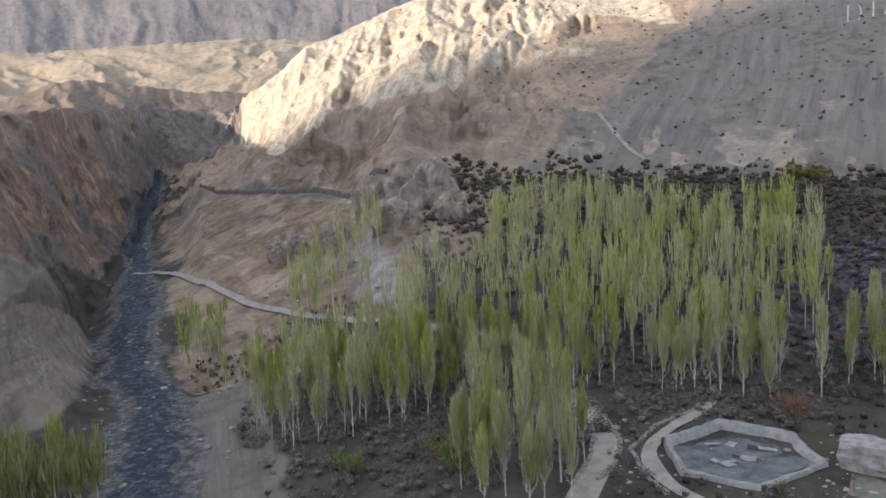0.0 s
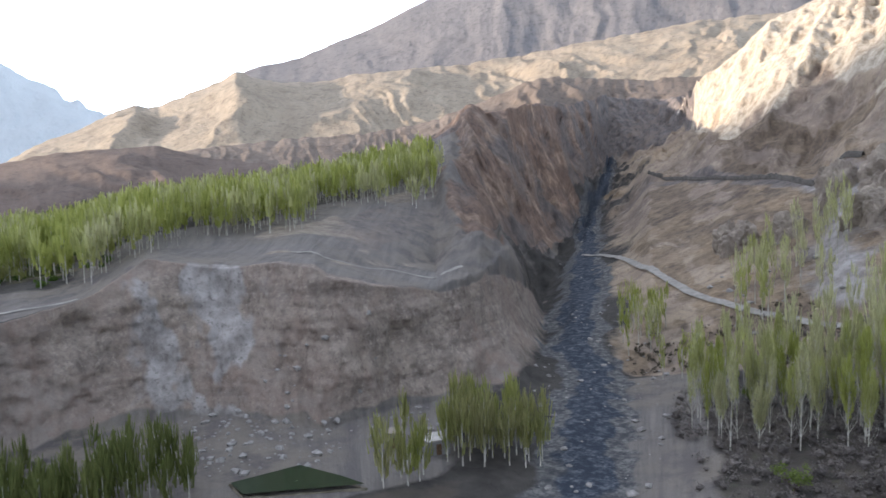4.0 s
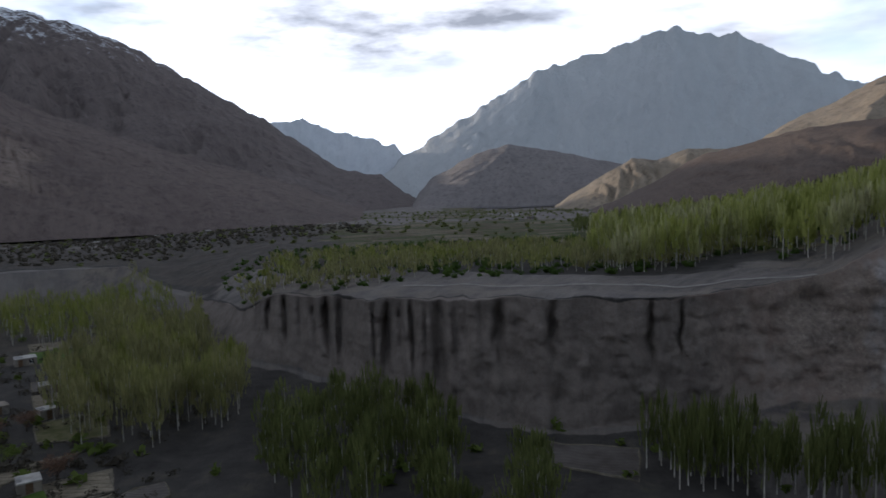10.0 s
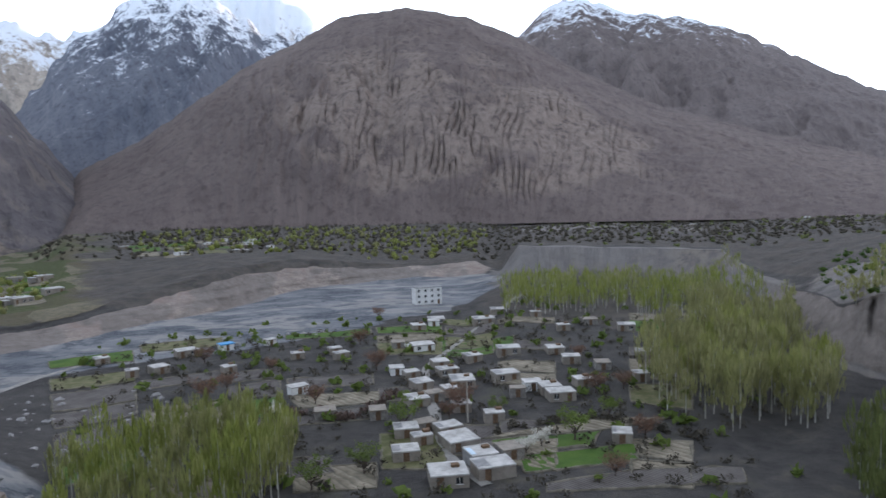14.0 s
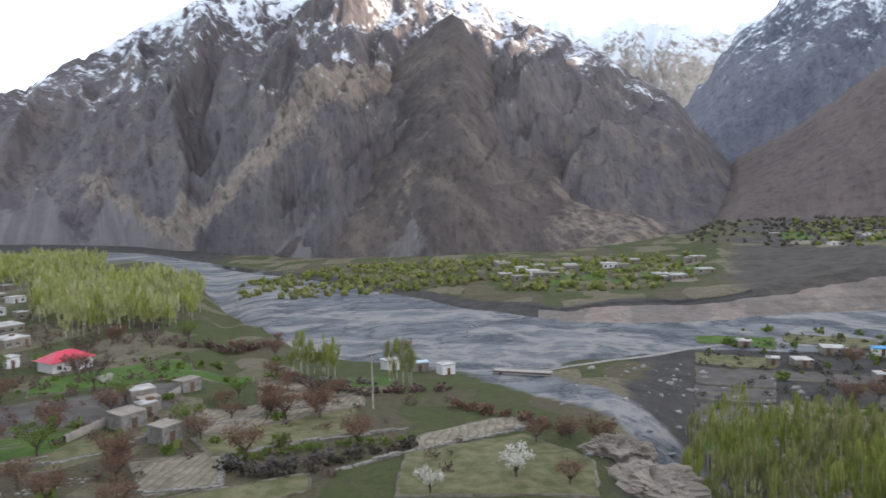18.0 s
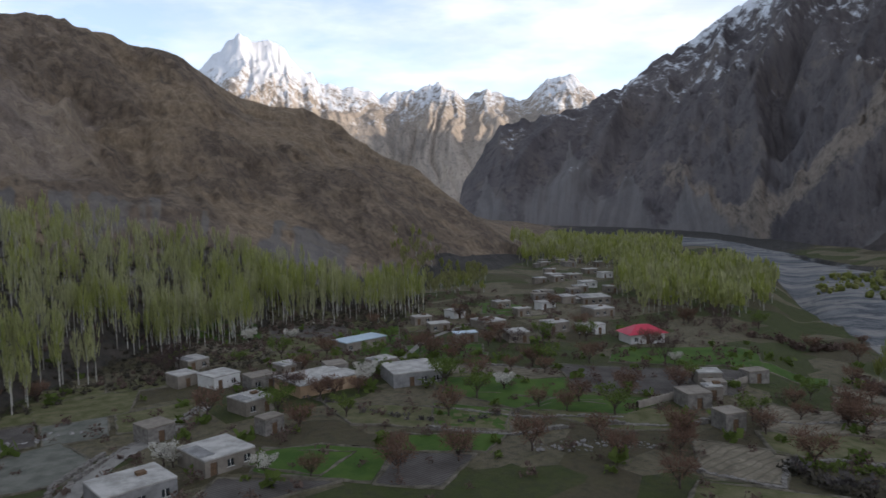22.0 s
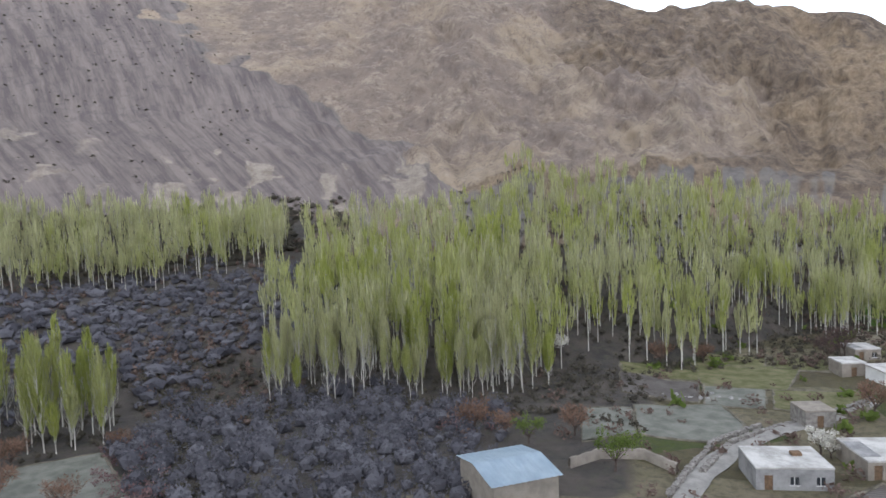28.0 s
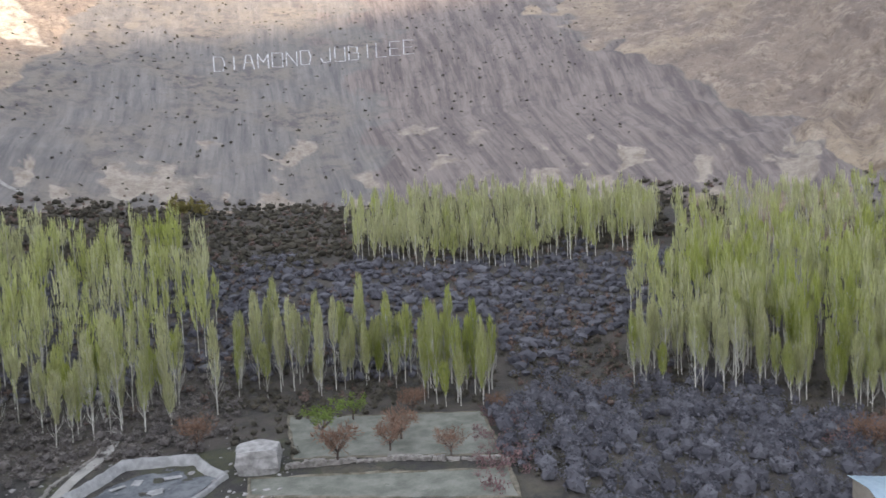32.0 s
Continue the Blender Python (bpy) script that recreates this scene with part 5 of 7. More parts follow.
field("meadow", [(-133.7, 119.0), (-137.7, 124.5), (-147.2, 121.5), (-147.1, 112.0), (-141.8, 109.0)])


g_plot = np.random.default_rng(19)
for a0, r0, na, nr, da, dr in ((167, 318, 6, 5, 2.4, 19), (152, 418, 4, 4, 2.5, 26)):
    for i in range(na):
        for j in range(nr):
            if g_plot.random() < 0.75:
                a, r = a0 + i * da + 0.5 * g_plot.random(), r0 + j * dr + 4 * g_plot.random()
                field(("green", "meadow", "green", "bare")[g_plot.integers(4)], [(a, r), (a + 0.2, r + dr * 0.8), (a + da * 0.85, r + dr * 0.75), (a + da * 0.8, r + 2)])


def patchwork(a0, a1, da, r0, r1, dr, kinds, share, skew=0.0):
    """Uneven small plots laid side by side over a stretch of the valley floor."""
    a = a0
    while a < a1:
        wa = da * (0.6 + 0.8 * g_plot.random())
        r = r0 + dr * g_plot.random()
        while r < r1:
            wr = dr * (0.6 + 0.8 * g_plot.random())
            if g_plot.random() < share:
                c = [(a + skew * (r - r0), r), (a + skew * (r + wr - r0), r + wr * 0.9), (a + wa * 0.92 + skew * (r + wr - r0), r + wr * (0.75 + 0.3 * g_plot.random())), (a + wa * 0.9 + skew * (r - r0), r + wr * 0.2 * g_plot.random())]
                field(kinds[g_plot.integers(len(kinds))], c)
            r += wr
        a += wa


patchwork(118, 164, 6.0, 98, 232, 15, ("bare", "tilled", "meadow", "tilled", "green"), 0.55)
patchwork(-137, -112, 5.0, 158, 236, 14, ("meadow", "green", "bare", "tilled"), 0.6)
patchwork(-168, -150, 6.0, 132, 176, 12, ("meadow", "bare", "green"), 0.7)
patchwork(-108, -92, 5.0, 118, 160, 13, ("dusty", "dusty", "tilled", "meadow"), 0.6)


def track(name, points, width, label):
    P = along(points, 1.5)
    P2 = np.array([(p[0], p[1]) for p in P])
    for _ in range(6):
        P2[1:-1] = (P2[:-2] + 2 * P2[1:-1] + P2[2:]) / 4
    T = np.gradient(P2, axis=0)
    T /= np.maximum(np.linalg.norm(T, axis=1), 1e-6)[:, None]
    N = np.stack([-T[:, 1], T[:, 0]], -1)
    ks = np.linspace(-0.5, 0.5, 7)
    wv = width * (1 + 0.15 * fbm(P2[:, 0] / 6, P2[:, 1] / 6, 2, 83))
    X, Y = P2[:, 0][:, None] + N[:, 0][:, None] * ks * wv[:, None], P2[:, 1][:, None] + N[:, 1][:, None] * ks * wv[:, None]
    Z = ground_at(np.degrees(np.arctan2(-X, Y)).ravel(), np.hypot(X, Y).ravel()).reshape(X.shape)
    Z = Z * 0.5 + np.repeat(Z[:, 3:4], 7, 1) * 0.5 + 0.22 - 0.5 * np.abs(ks) ** 2
    me = sheet(name, X, Y, Z)
    me.materials.append(GRAVEL_ROAD)
    tagged(new(name, me), label, "road", kind="structure")


def road(points):
    track("road", points, 3.6, "pale unpaved road winding through the poplars")


def lane(points):
    track("lane", points, 2.0, "narrow pale dirt lane")


road([(-9.6, 74), (-11.1, 83), (-12.5, 89), (-12.9, 96), (-11.2, 108.5), (-9.4, 118), (-7.7, 131), (-8.4, 141), (-7.2, 146), (-1.7, 148.5), (6.7, 166), (11.2, 183.5), (15.6, 211.5), (18.5, 246), (21.7, 302), (24.1, 328)])
track("lane", [(-94.6, 76), (-95.3, 82.0), (-96.8, 91.5), (-99.2, 103.0), (-102.4, 113.0), (-106.0, 123.0), (-108.2, 132.5)], 3.4, "pale stony village lane between dry stone walls")
lane([(-121.2, 157.5), (-124.1, 159.5), (-126.1, 182.0), (-130.0, 205.0)])
lane([(94.9, 168.0), (86.6, 153.5), (74.4, 153.5), (66.2, 152.0), (63.4, 154.0)])
lane([(47.8, 166.5), (39.5, 168.5), (36.5, 168.0), (34.0, 171.0)])
lane([(134.5, 98), (137, 106), (138.8, 118), (138.6, 132), (139.5, 151.0), (139.4, 172.0), (135.7, 217.5), (132.0, 271.0), (129.3, 320.0)])
lane([(-179.6, 176.5), (174.8, 187.5), (168.2, 209.0), (163.2, 227.5)])
lane([(-21.5, 78), (-18.4, 81), (-16.9, 84.5), (-15.6, 92.5), (-17.8, 102), (-20.2, 109), (-21.1, 117), (-20.4, 134), (-20.2, 142.5)])


lane([(-12.6, 306), (-13.9, 286), (-16.4, 269)])


CUBE = np.array([(x, y, z) for x in (-0.5, 0.5) for y in (-0.5, 0.5) for z in (-0.5, 0.5)])
CUBE_F = [(0, 1, 3, 2), (4, 6, 7, 5), (0, 4, 5, 1), (2, 3, 7, 6), (0, 2, 6, 4), (1, 5, 7, 3)]


def wall_line(points, width, height, label, mat=STONE, seed=1):
    """A wall along a line: loose stones in courses, or a ragged mud bank."""
    if mat is MUD:
        me = ridge_strip(along(points, 0.6), width, height, 0.1, seed=seed)
        me.materials.append(mat)
    else:
        g = np.random.default_rng(seed)
        P = along(points, 0.42)
        zs = heights(P)
        s = Soup()
        for i, (p, z) in enumerate(zip(P, zs)):
            q = P[min(i + 1, len(P) - 1)] - P[max(i - 1, 0)]
            a = math.atan2(q.y, q.x)
            tall = height * (0.75 + 0.35 * float(vnoise(np.array(i / 9.0), np.array(seed * 3.1), 5)))
            for lv in range(max(1, int(tall / 0.3))):
                for side in (-0.25, 0.25):
                    if g.random() < 0.12:
                        continue
                    v = CUBE * (0.55 * (0.7 + 0.6 * g.random()), width * 0.6 * (0.7 + 0.6 * g.random()), 0.34 * (0.7 + 0.6 * g.random())) + g.normal(0, 0.045, (8, 3))
                    b = a + g.normal(0, 0.25)
                    r = np.array(((math.cos(b), -math.sin(b), 0), (math.sin(b), math.cos(b), 0), (0, 0, 1)))
                    o = (p.x - math.sin(a) * side * width + g.normal(0, 0.06), p.y + math.cos(a) * side * width + g.normal(0, 0.06), z + 0.1 + lv * 0.29)
                    s.add(v @ r.T + np.array(o), CUBE_F)
        me = s.mesh("stone_wall", mat)
    tagged(new("stone_wall", me), label, "wall")


wall_line([(-96.9, 92), (-98.8, 104), (-102.2, 115), (-106, 125), (-108.4, 133.5)], 0.7, 0.9, "dry stone wall beside the dirt lane", seed=2)
wall_line([(-94.4, 84), (-95.8, 92), (-97.7, 104), (-101, 114)], 0.6, 0.8, "dry stone wall beside the dirt lane", seed=3)
wall_line([(-20.6, 118), (-19.6, 109), (-16.6, 101.5), (-14.6, 92.5), (-15.9, 84.5), (-17.4, 81)], 0.45, 0.55, "low dark kerb of stones beside the tank lane", STONE, 12)
wall_line([(-12.0, 84), (-13.7, 90), (-13.8, 96), (-12.1, 108.5), (-10.3, 117.5), (-8.9, 129)], 0.5, 0.5, "low kerb of stones along the road", STONE, 13)
wall_line([(-9.9, 83), (-11.3, 90), (-11.7, 97), (-10.1, 108.5), (-8.3, 118)], 0.5, 0.5, "low kerb of stones along the road", STONE, 14)
wall_line([(-33.5, 94), (-42.3, 93), (-51.7, 91)], 0.8, 0.9, "rough stone wall along a grassy terrace", seed=4)
wall_line([(-86.5, 90), (-89, 94), (-92.5, 95), (-95, 91)], 0.5, 1.4, "low plastered yard wall", MUD, 5)
for k, pts in enumerate((((-126.5, 120.5), (-133.3, 115), (-141.9, 116)), ((-126.4, 109), (-132.8, 105.5), (-137.6, 109.5)), ((-147.4, 94.5), (-153.9, 92), (-154, 100)), ((-154, 101.5), (-157.3, 107), (-164.8, 111.5), (-169, 114)),
                         ((-152.7, 121), (-164.9, 146.5), (-167.2, 151)), ((-162.9, 93), (-169.5, 100.5), (-179.2, 114)), ((-126.8, 148), (-130.9, 150.5), (-137.9, 149)), ((174.5, 103), (171.7, 104.5), (169.9, 107)))):
    wall_line(pts, 0.6, 0.7, "dry stone wall along a terraced plot", STONE, 20 + k)
wall_line([(-143.2, 121), (-148.2, 136)], 0.7, 1.5, "broken mud wall of a ruined yard", MUD, 30)
wall_line([(-150.4, 141), (-152.3, 153)], 0.7, 1.3, "broken mud wall of a ruined yard", MUD, 31)
wall_line([(-141, 112), (-146, 113), (-149.5, 118)], 0.8, 1.0, "rubble terrace wall below ruined huts", STONE, 9)


# ---------------------------------------------------------------- houses
def box(bm, x0, x1, y0, y1, z0, z1):
    m = Matrix.LocRotScale(((x0 + x1) / 2, (y0 + y1) / 2, (z0 + z1) / 2), None, (x1 - x0, y1 - y0, z1 - z0))
    bmesh.ops.create_cube(bm, size=1, matrix=m)


def walling(w, d, h, openings, t=0.35):
    """Four walls; the front one (towards -y) has real openings (x0, x1, z0, z1)."""
    bm = bmesh.new()
    xs = sorted({-w / 2, w / 2, *[v for o in openings for v in o[:2]]})
    zs = sorted({-0.6, h, *[v for o in openings for v in o[2:]]})
    for xa, xb in zip(xs, xs[1:]):
        for za, zb in zip(zs, zs[1:]):
            if not any(o[0] <= (xa + xb) / 2 <= o[1] and o[2] <= (za + zb) / 2 <= o[3] for o in openings):
                box(bm, xa, xb, -d / 2, -d / 2 + t, za, zb)
    box(bm, -w / 2, w / 2, d / 2 - t, d / 2, -0.6, h)
    box(bm, -w / 2, -w / 2 + t, -d / 2 + t, d / 2 - t, -0.6, h)
    box(bm, w / 2 - t, w / 2, -d / 2 + t, d / 2 - t, -0.6, h)
    return bm


def plain_box(*dims, bevel=0.03):
    bm = bmesh.new()
    box(bm, *dims)
    bmesh.ops.bevel(bm, geom=bm.edges[:], offset=bevel, segments=1, affect="EDGES")
    return bm


HOUSE_LOOK = {"plain": (MUD, ROOF, "flat-roofed mud and stone village house"), "front": (CONCRETE, ROOF, "flat-roofed pale block house with dark windows"), "ochre": (OCHRE, ROOF, "flat-roofed house with ochre plaster wall"),
              "white": (WHITE, ROOF, "small whitewashed flat-roofed house"), "sheet": (MUD, SHEET, "long mud house with a pale metal sheet roof"), "red": (WHITE, RED_SHEET, "white house under a hipped red metal roof"),
              "blue": (WHITE, BLUE_SHEET, "small building with a bright blue metal roof"), "tall": (WHITE, CONCRETE, "unfinished white three-storey concrete building"), "mud": (STONE, MUD, "ruined low stone hut with a mud roof")}


def house(az, r, w, look_key, g):
    wall_m, roof_m, label = HOUSE_LOOK[look_key]
    w = max(3.2, w * (0.72 if 110 < az < 165 else 0.9))
    d = w * (0.7 + 0.45 * g.random()) if look_key not in ("sheet", "tall") else w * 0.5
    storeys = 3 if look_key == "tall" else 1
    h = (2.25 + 0.4 * g.random()) * (0.74 if 110 < az < 165 else 1) if storeys == 1 else 6.9
    x, y = on_ground(az, r + d / 2)
    z = min(gz(x, y), gz(*on_ground(az, r))) - 0.05
    ob = new("house")
    ob.matrix_world = pose(x, y, z, 0, 0, az + (g.random() - 0.5) * 24 + (26 if az < -90 else 14))
    tagged(ob, label, "house", "village houses")
    holes = []
    n = max(1, int(w / 2.4))
    door_at = int(g.integers(n))
    for s in range(storeys):
        for i in range(n):
            cx = -w / 2 + w * (i + 0.5) / n
            if i == door_at and s == 0:
                holes.append((cx - 0.5, cx + 0.5, 0.0, 1.9))
            elif g.random() < 0.8 or storeys > 1:
                holes.append((cx - 0.5, cx + 0.5, s * 2.25 + 0.7, s * 2.25 + 1.7))
    part("wall", walling(w, d, h, holes), wall_m, ob)
    for x0, x1, z0, z1 in holes:
        if z0 == 0:
            part("door", plain_box(x0, x1, -d / 2 + 0.16, -d / 2 + 0.24, z0, z1, bevel=0.01), WOOD, ob)
        else:
            win = part("window", plain_box(x0 - 0.08, x1 + 0.08, -d / 2 - 0.03, -d / 2 + 0.1, z0 - 0.08, z0, bevel=0.01), WHITE, ob)
            part("pane", plain_box(x0, x1, -d / 2 + 0.18, -d / 2 + 0.22, z0, z1, bevel=0.005), PANE, win)
            part("mullion", plain_box((x0 + x1) / 2 - 0.04, (x0 + x1) / 2 + 0.04, -d / 2 + 0.12, -d / 2 + 0.17, z0, z1, bevel=0.005), WHITE, win)
    if look_key == "red":
        bm = bmesh.new()
        e = 0.7
        base = [bm.verts.new(v) for v in ((-w / 2 - e, -d / 2 - e, h), (w / 2 + e, -d / 2 - e, h), (w / 2 + e, d / 2 + e, h), (-w / 2 - e, d / 2 + e, h))]
        top = [bm.verts.new(v) for v in ((-w * 0.18, -0.3, h + 1.9), (w * 0.18, -0.3, h + 1.9), (w * 0.18, 0.3, h + 1.9), (-w * 0.18, 0.3, h + 1.9))]
        for i in range(4):
            bm.faces.new((base[i], base[(i + 1) % 4], top[(i + 1) % 4], top[i]))
        bm.faces.new(top)
        bm.faces.new(base[::-1])
        part("roof", bm, roof_m, ob, "hipped red metal roof")
    else:
        e = 0.06 if look_key in ("plain", "mud", "front") else 0.2
        roof = part("roof", plain_box(-w / 2 - e, w / 2 + e, -d / 2 - e, d / 2 + e, h + 0.003, h + 0.28, bevel=0.06), roof_m, ob)
        if look_key in ("plain", "front", "ochre"):
            if g.random() < 0.6:
                q = w * (0.2 + 0.2 * g.random())
                part("roof_patch", plain_box(-w / 2, -w / 2 + q, -d * 0.35, d * 0.3, h + 0.285, h + 0.33, bevel=0.01), SHEET if look_key == "front" else CONCRETE, roof)
            if g.random() < 0.4:
                part("roof_hatch", plain_box(w * 0.1, w * 0.1 + 1.2, 0, 1.0, h + 0.285, h + 0.7, bevel=0.03), WOOD, roof)
    if w > 6 and g.random() < 0.6 and look_key in ("plain", "front", "ochre"):
        a = 1 if g.random() < 0.5 else -1
        lean = part("annexe", plain_box(min(a * w / 2, a * (w / 2 + 2.6)), max(a * w / 2, a * (w / 2 + 2.6)), -d * 0.2, d * 0.45, -0.6, h * 0.72, bevel=0.06), STONE, ob)
        part("annexe_roof", plain_box(min(a * w / 2, a * (w / 2 + 2.8)), max(a * w / 2, a * (w / 2 + 2.8)), -d * 0.23, d * 0.48, h * 0.72 + 0.004, h * 0.72 + 0.2, bevel=0.04), ROOF, lean)
    return ob


HOUSES = []
HOUSES += [(-102.7, 90, 9.8, "front"), (-109.0, 98, 8.4, "plain"), (-117.0, 134, 14.0, "ochre"), (-111.8, 124, 6.3, "plain"), (-107.6, 164, 5.7, "plain"), (-109.5, 145, 6.6,
    "white"), (-120.7, 174, 13.6, "sheet"), ]
HOUSES += [(-124.8, 136, 11.2, "front"), (-133.6, 177, 6.1, "plain"), (-136.7, 191, 7.2, "plain"), (-139.0, 192, 3.8, "white"), (-140.1, 192, 3.5, "white"), (-139.8, 250, 11.2,
    "plain"), (-140.2, 222, 8.3, "plain"), (-131.3, 194, 8.0, "plain"), (-129.4, 176, 6.5, "sheet"), (-127.2, 192, 6.3, "plain"), (-138.2, 328, 8.0, "plain"), (-139.6, 362, 7.6,
    "plain"), (-135.8, 267, 6.5, "plain"), (-141.2, 284, 5.6, "plain"), (-143.6, 180, 10.4, "red"), (-148.5, 140, 4.9, "plain"), (-148.8, 130, 3.1, "plain"), (-142.1, 328, 6.9,
    "plain"), (-138.8, 284, 6.5, "plain"), (-134.1, 220, 5.4, "plain"), (-137.5, 404, 7.2, "plain"), (-140.3, 406, 6.6, "plain"), ]
HOUSES += [(139.1, 283, 15.5, "tall"), (139.6, 191, 8.2, "white"), (155.3, 216, 5.7, "blue"), (151.9, 217, 4.3, "white"), (149.8, 192, 5.1, "plain"), (146.3, 187, 5.3, "plain"),
    (149.9, 154, 5.4, "white"), (155.2, 184, 4.0, "plain"), (158.3, 212, 8.0, "plain"), (160.3, 194, 5.8, "plain"), (139.8, 150, 5.8, "plain"), (137.6, 162, 6.7, "plain"), (138.2,
    170, 5.7, "plain"), (136.4, 152, 7.4, "plain"), (132.8, 153, 7.7, "plain"), (128.3, 139, 7.5, "plain"), (139.9, 115, 4.7, "plain"), (136.8, 112, 7.3, "plain"), (141.3, 108,
    6.0, "plain"), (137.8, 97, 7.7, "plain")]
HOUSES += [(134.0, 100, 8.1, "plain"), (123.0, 212, 7.0, "plain"), (121.5, 178, 6.8, "plain"), (127.4, 170, 6.0, "plain"), (128.7, 180, 6.0,
    "plain"), (132.5, 178, 8.2, "plain"), (135.5, 177, 5.9, "plain"), (123.4, 116, 4.0, "plain"), (134.5, 231, 9.9, "plain"), (133.3, 244, 7.2, "plain"), (130.2, 234, 5.0,
    "plain"), (121.9, 156, 4.2, "plain"), (136.5, 134, 5.0, "plain"), (147.8, 134, 5.7, "mud"), (125.9, 221, 6.5, "mud"), (138.4, 236, 7.8, "plain"), (128.0, 211, 5.2, "plain"),
    (164.2, 216, 5.4, "plain"), (162.2, 194, 4.2, "plain"), ]
HOUSES += [(141.2, 119, 6, "plain"), (139.6, 122, 5, "mud"), (137.7, 119, 6, "plain"), (135.0, 105, 6, "front"), (132.6, 107, 5, "mud"), (129.2, 143, 6, "plain"), (130.6, 146, 5, "white"), (131.8, 141, 4, "mud"), (140.2, 138, 6, "plain"), (138.8, 141, 5, "mud"),
           (137.4, 145, 5, "plain"), (140.6, 161, 5, "plain"), (141.8, 166, 4, "white"), (140.5, 191, 5, "plain"), (141.6, 196, 5, "mud"), (139.9, 224, 6, "plain"), (138.6, 232, 5, "white"), (146.8, 195, 5, "plain"), (126.5, 150, 5, "plain"), (124.9, 165, 5, "mud"), (143.5, 131, 4, "mud"), (133.8, 126, 5, "plain")]
HOUSES += [(36.8, 113, 4.5, "front"), (40.2, 116, 3.6, "mud")]
HOUSES += [(-167.8, 178, 4, "white"), (-170.2, 176, 5, "sheet"), (-172.4, 172, 4, "white"), (-149.0, 133, 4, "mud"), (-147.4, 124, 5, "mud"), (-150.0, 113, 4, "mud"), (-151.8, 147, 5, "mud")]
HOUSES += [(-112.6, 141, 6, "mud"), (-114.8, 150, 5, "plain"), (-118.6, 146, 5, "mud"), (-122.4, 150, 6, "plain"), (-125.8, 206, 6, "plain"), (-128.6, 214, 5, "white"), (-132.4, 232, 6, "plain"), (-136.0, 236, 6, "white"), (-137.6, 246, 6, "plain"),
           (-139.4, 300, 7, "white"), (-137.0, 312, 6, "plain"), (-140.8, 342, 6, "white"), (-136.4, 352, 6, "plain"), (-104.6, 116, 5, "mud"), (-106.8, 150, 5, "plain"), (-113.2, 112, 4, "mud")]
# the small village on the far river bench
g_far = np.random.default_rng(14)
for a0, a1, r0, r1, count in ((166.5, 183, 325, 420, 20), (151, 162.5, 415, 540, 12), (-139, -134.5, 260, 430, 9), (110, 128, 520, 800, 12), (84, 104, 600, 900, 6)):
    for _ in range(count):
        HOUSES.append((a0 + (a1 - a0) * g_far.random(), r0 + (r1 - r0) * g_far.random(), 5 + 4 * g_far.random(), ("plain", "white", "plain", "mud")[g_far.integers(4)]))
rng = np.random.default_rng(12)
for row in HOUSES:
    house(*row, rng)


def shed():
    """The long shed with a pale blue ridged roof below the grey thicket."""
    pts = [Vector(on_ground(a, 31.0 / math.tan(radians(e)))) for a, e in ((-76.9, 20.35), (-82.2, 19.8), (-86.35, 21.7), (-80.2, 22.97))]
    c = sum(pts, Vector((0, 0))) / 4
    u = ((pts[1] - pts[0]) + (pts[2] - pts[3])) / 2
    v = ((pts[3] - pts[0]) + (pts[2] - pts[1])) / 2
    w, d = u.length, v.length
    ob = new("shed")
    ob.matrix_world = pose(c.x, c.y, gz(c.x, c.y) - 0.2, 0, 0, math.degrees(math.atan2(u.y, u.x)))
    tagged(ob, "long block shed with a pale blue metal roof", "shed")
    h = 4.3
    f = 1 if u.x * v.y - u.y * v.x > 0 else -1
    part("wall", walling(w - 0.8, d - 0.8, h, [(-1.5, 0.2, 0.9, 2.2)]), MUD, ob)
    for s in (-1, 1):
        bm = bmesh.new()
        n = 48
        rows = [[bm.verts.new((-w / 2 + w * i / n, s * d / 2 * k, h + 1.0 - 0.85 * k + (0.05 if i % 4 < 2 else 0.0))) for k in (0, 1)] for i in range(n + 1)]
        for p, q in zip(rows, rows[1:]):
            bm.faces.new((p[0], q[0], q[1], p[1]))
        geo = bmesh.ops.solidify(bm, geom=bm.faces[:], thickness=0.06)
        part("roof_sheet", bm, SHEET, ob)
    bm = bmesh.new()
    for sx in (-1, 1):
        a = sx * (w / 2 - 0.4)
        t = [bm.verts.new(p) for p in ((a, -d / 2 + 0.4, h), (a, d / 2 - 0.4, h), (a, 0, h + 0.9))]
        t2 = [bm.verts.new((p.co.x - sx * 0.3, p.co.y, p.co.z)) for p in t]
        bm.faces.new(t), bm.faces.new(t2[::-1])
        for i in range(3):
            bm.faces.new((t[i], t[(i + 1) % 3], t2[(i + 1) % 3], t2[i]))
    part("gable", bm, MUD, ob)


shed()


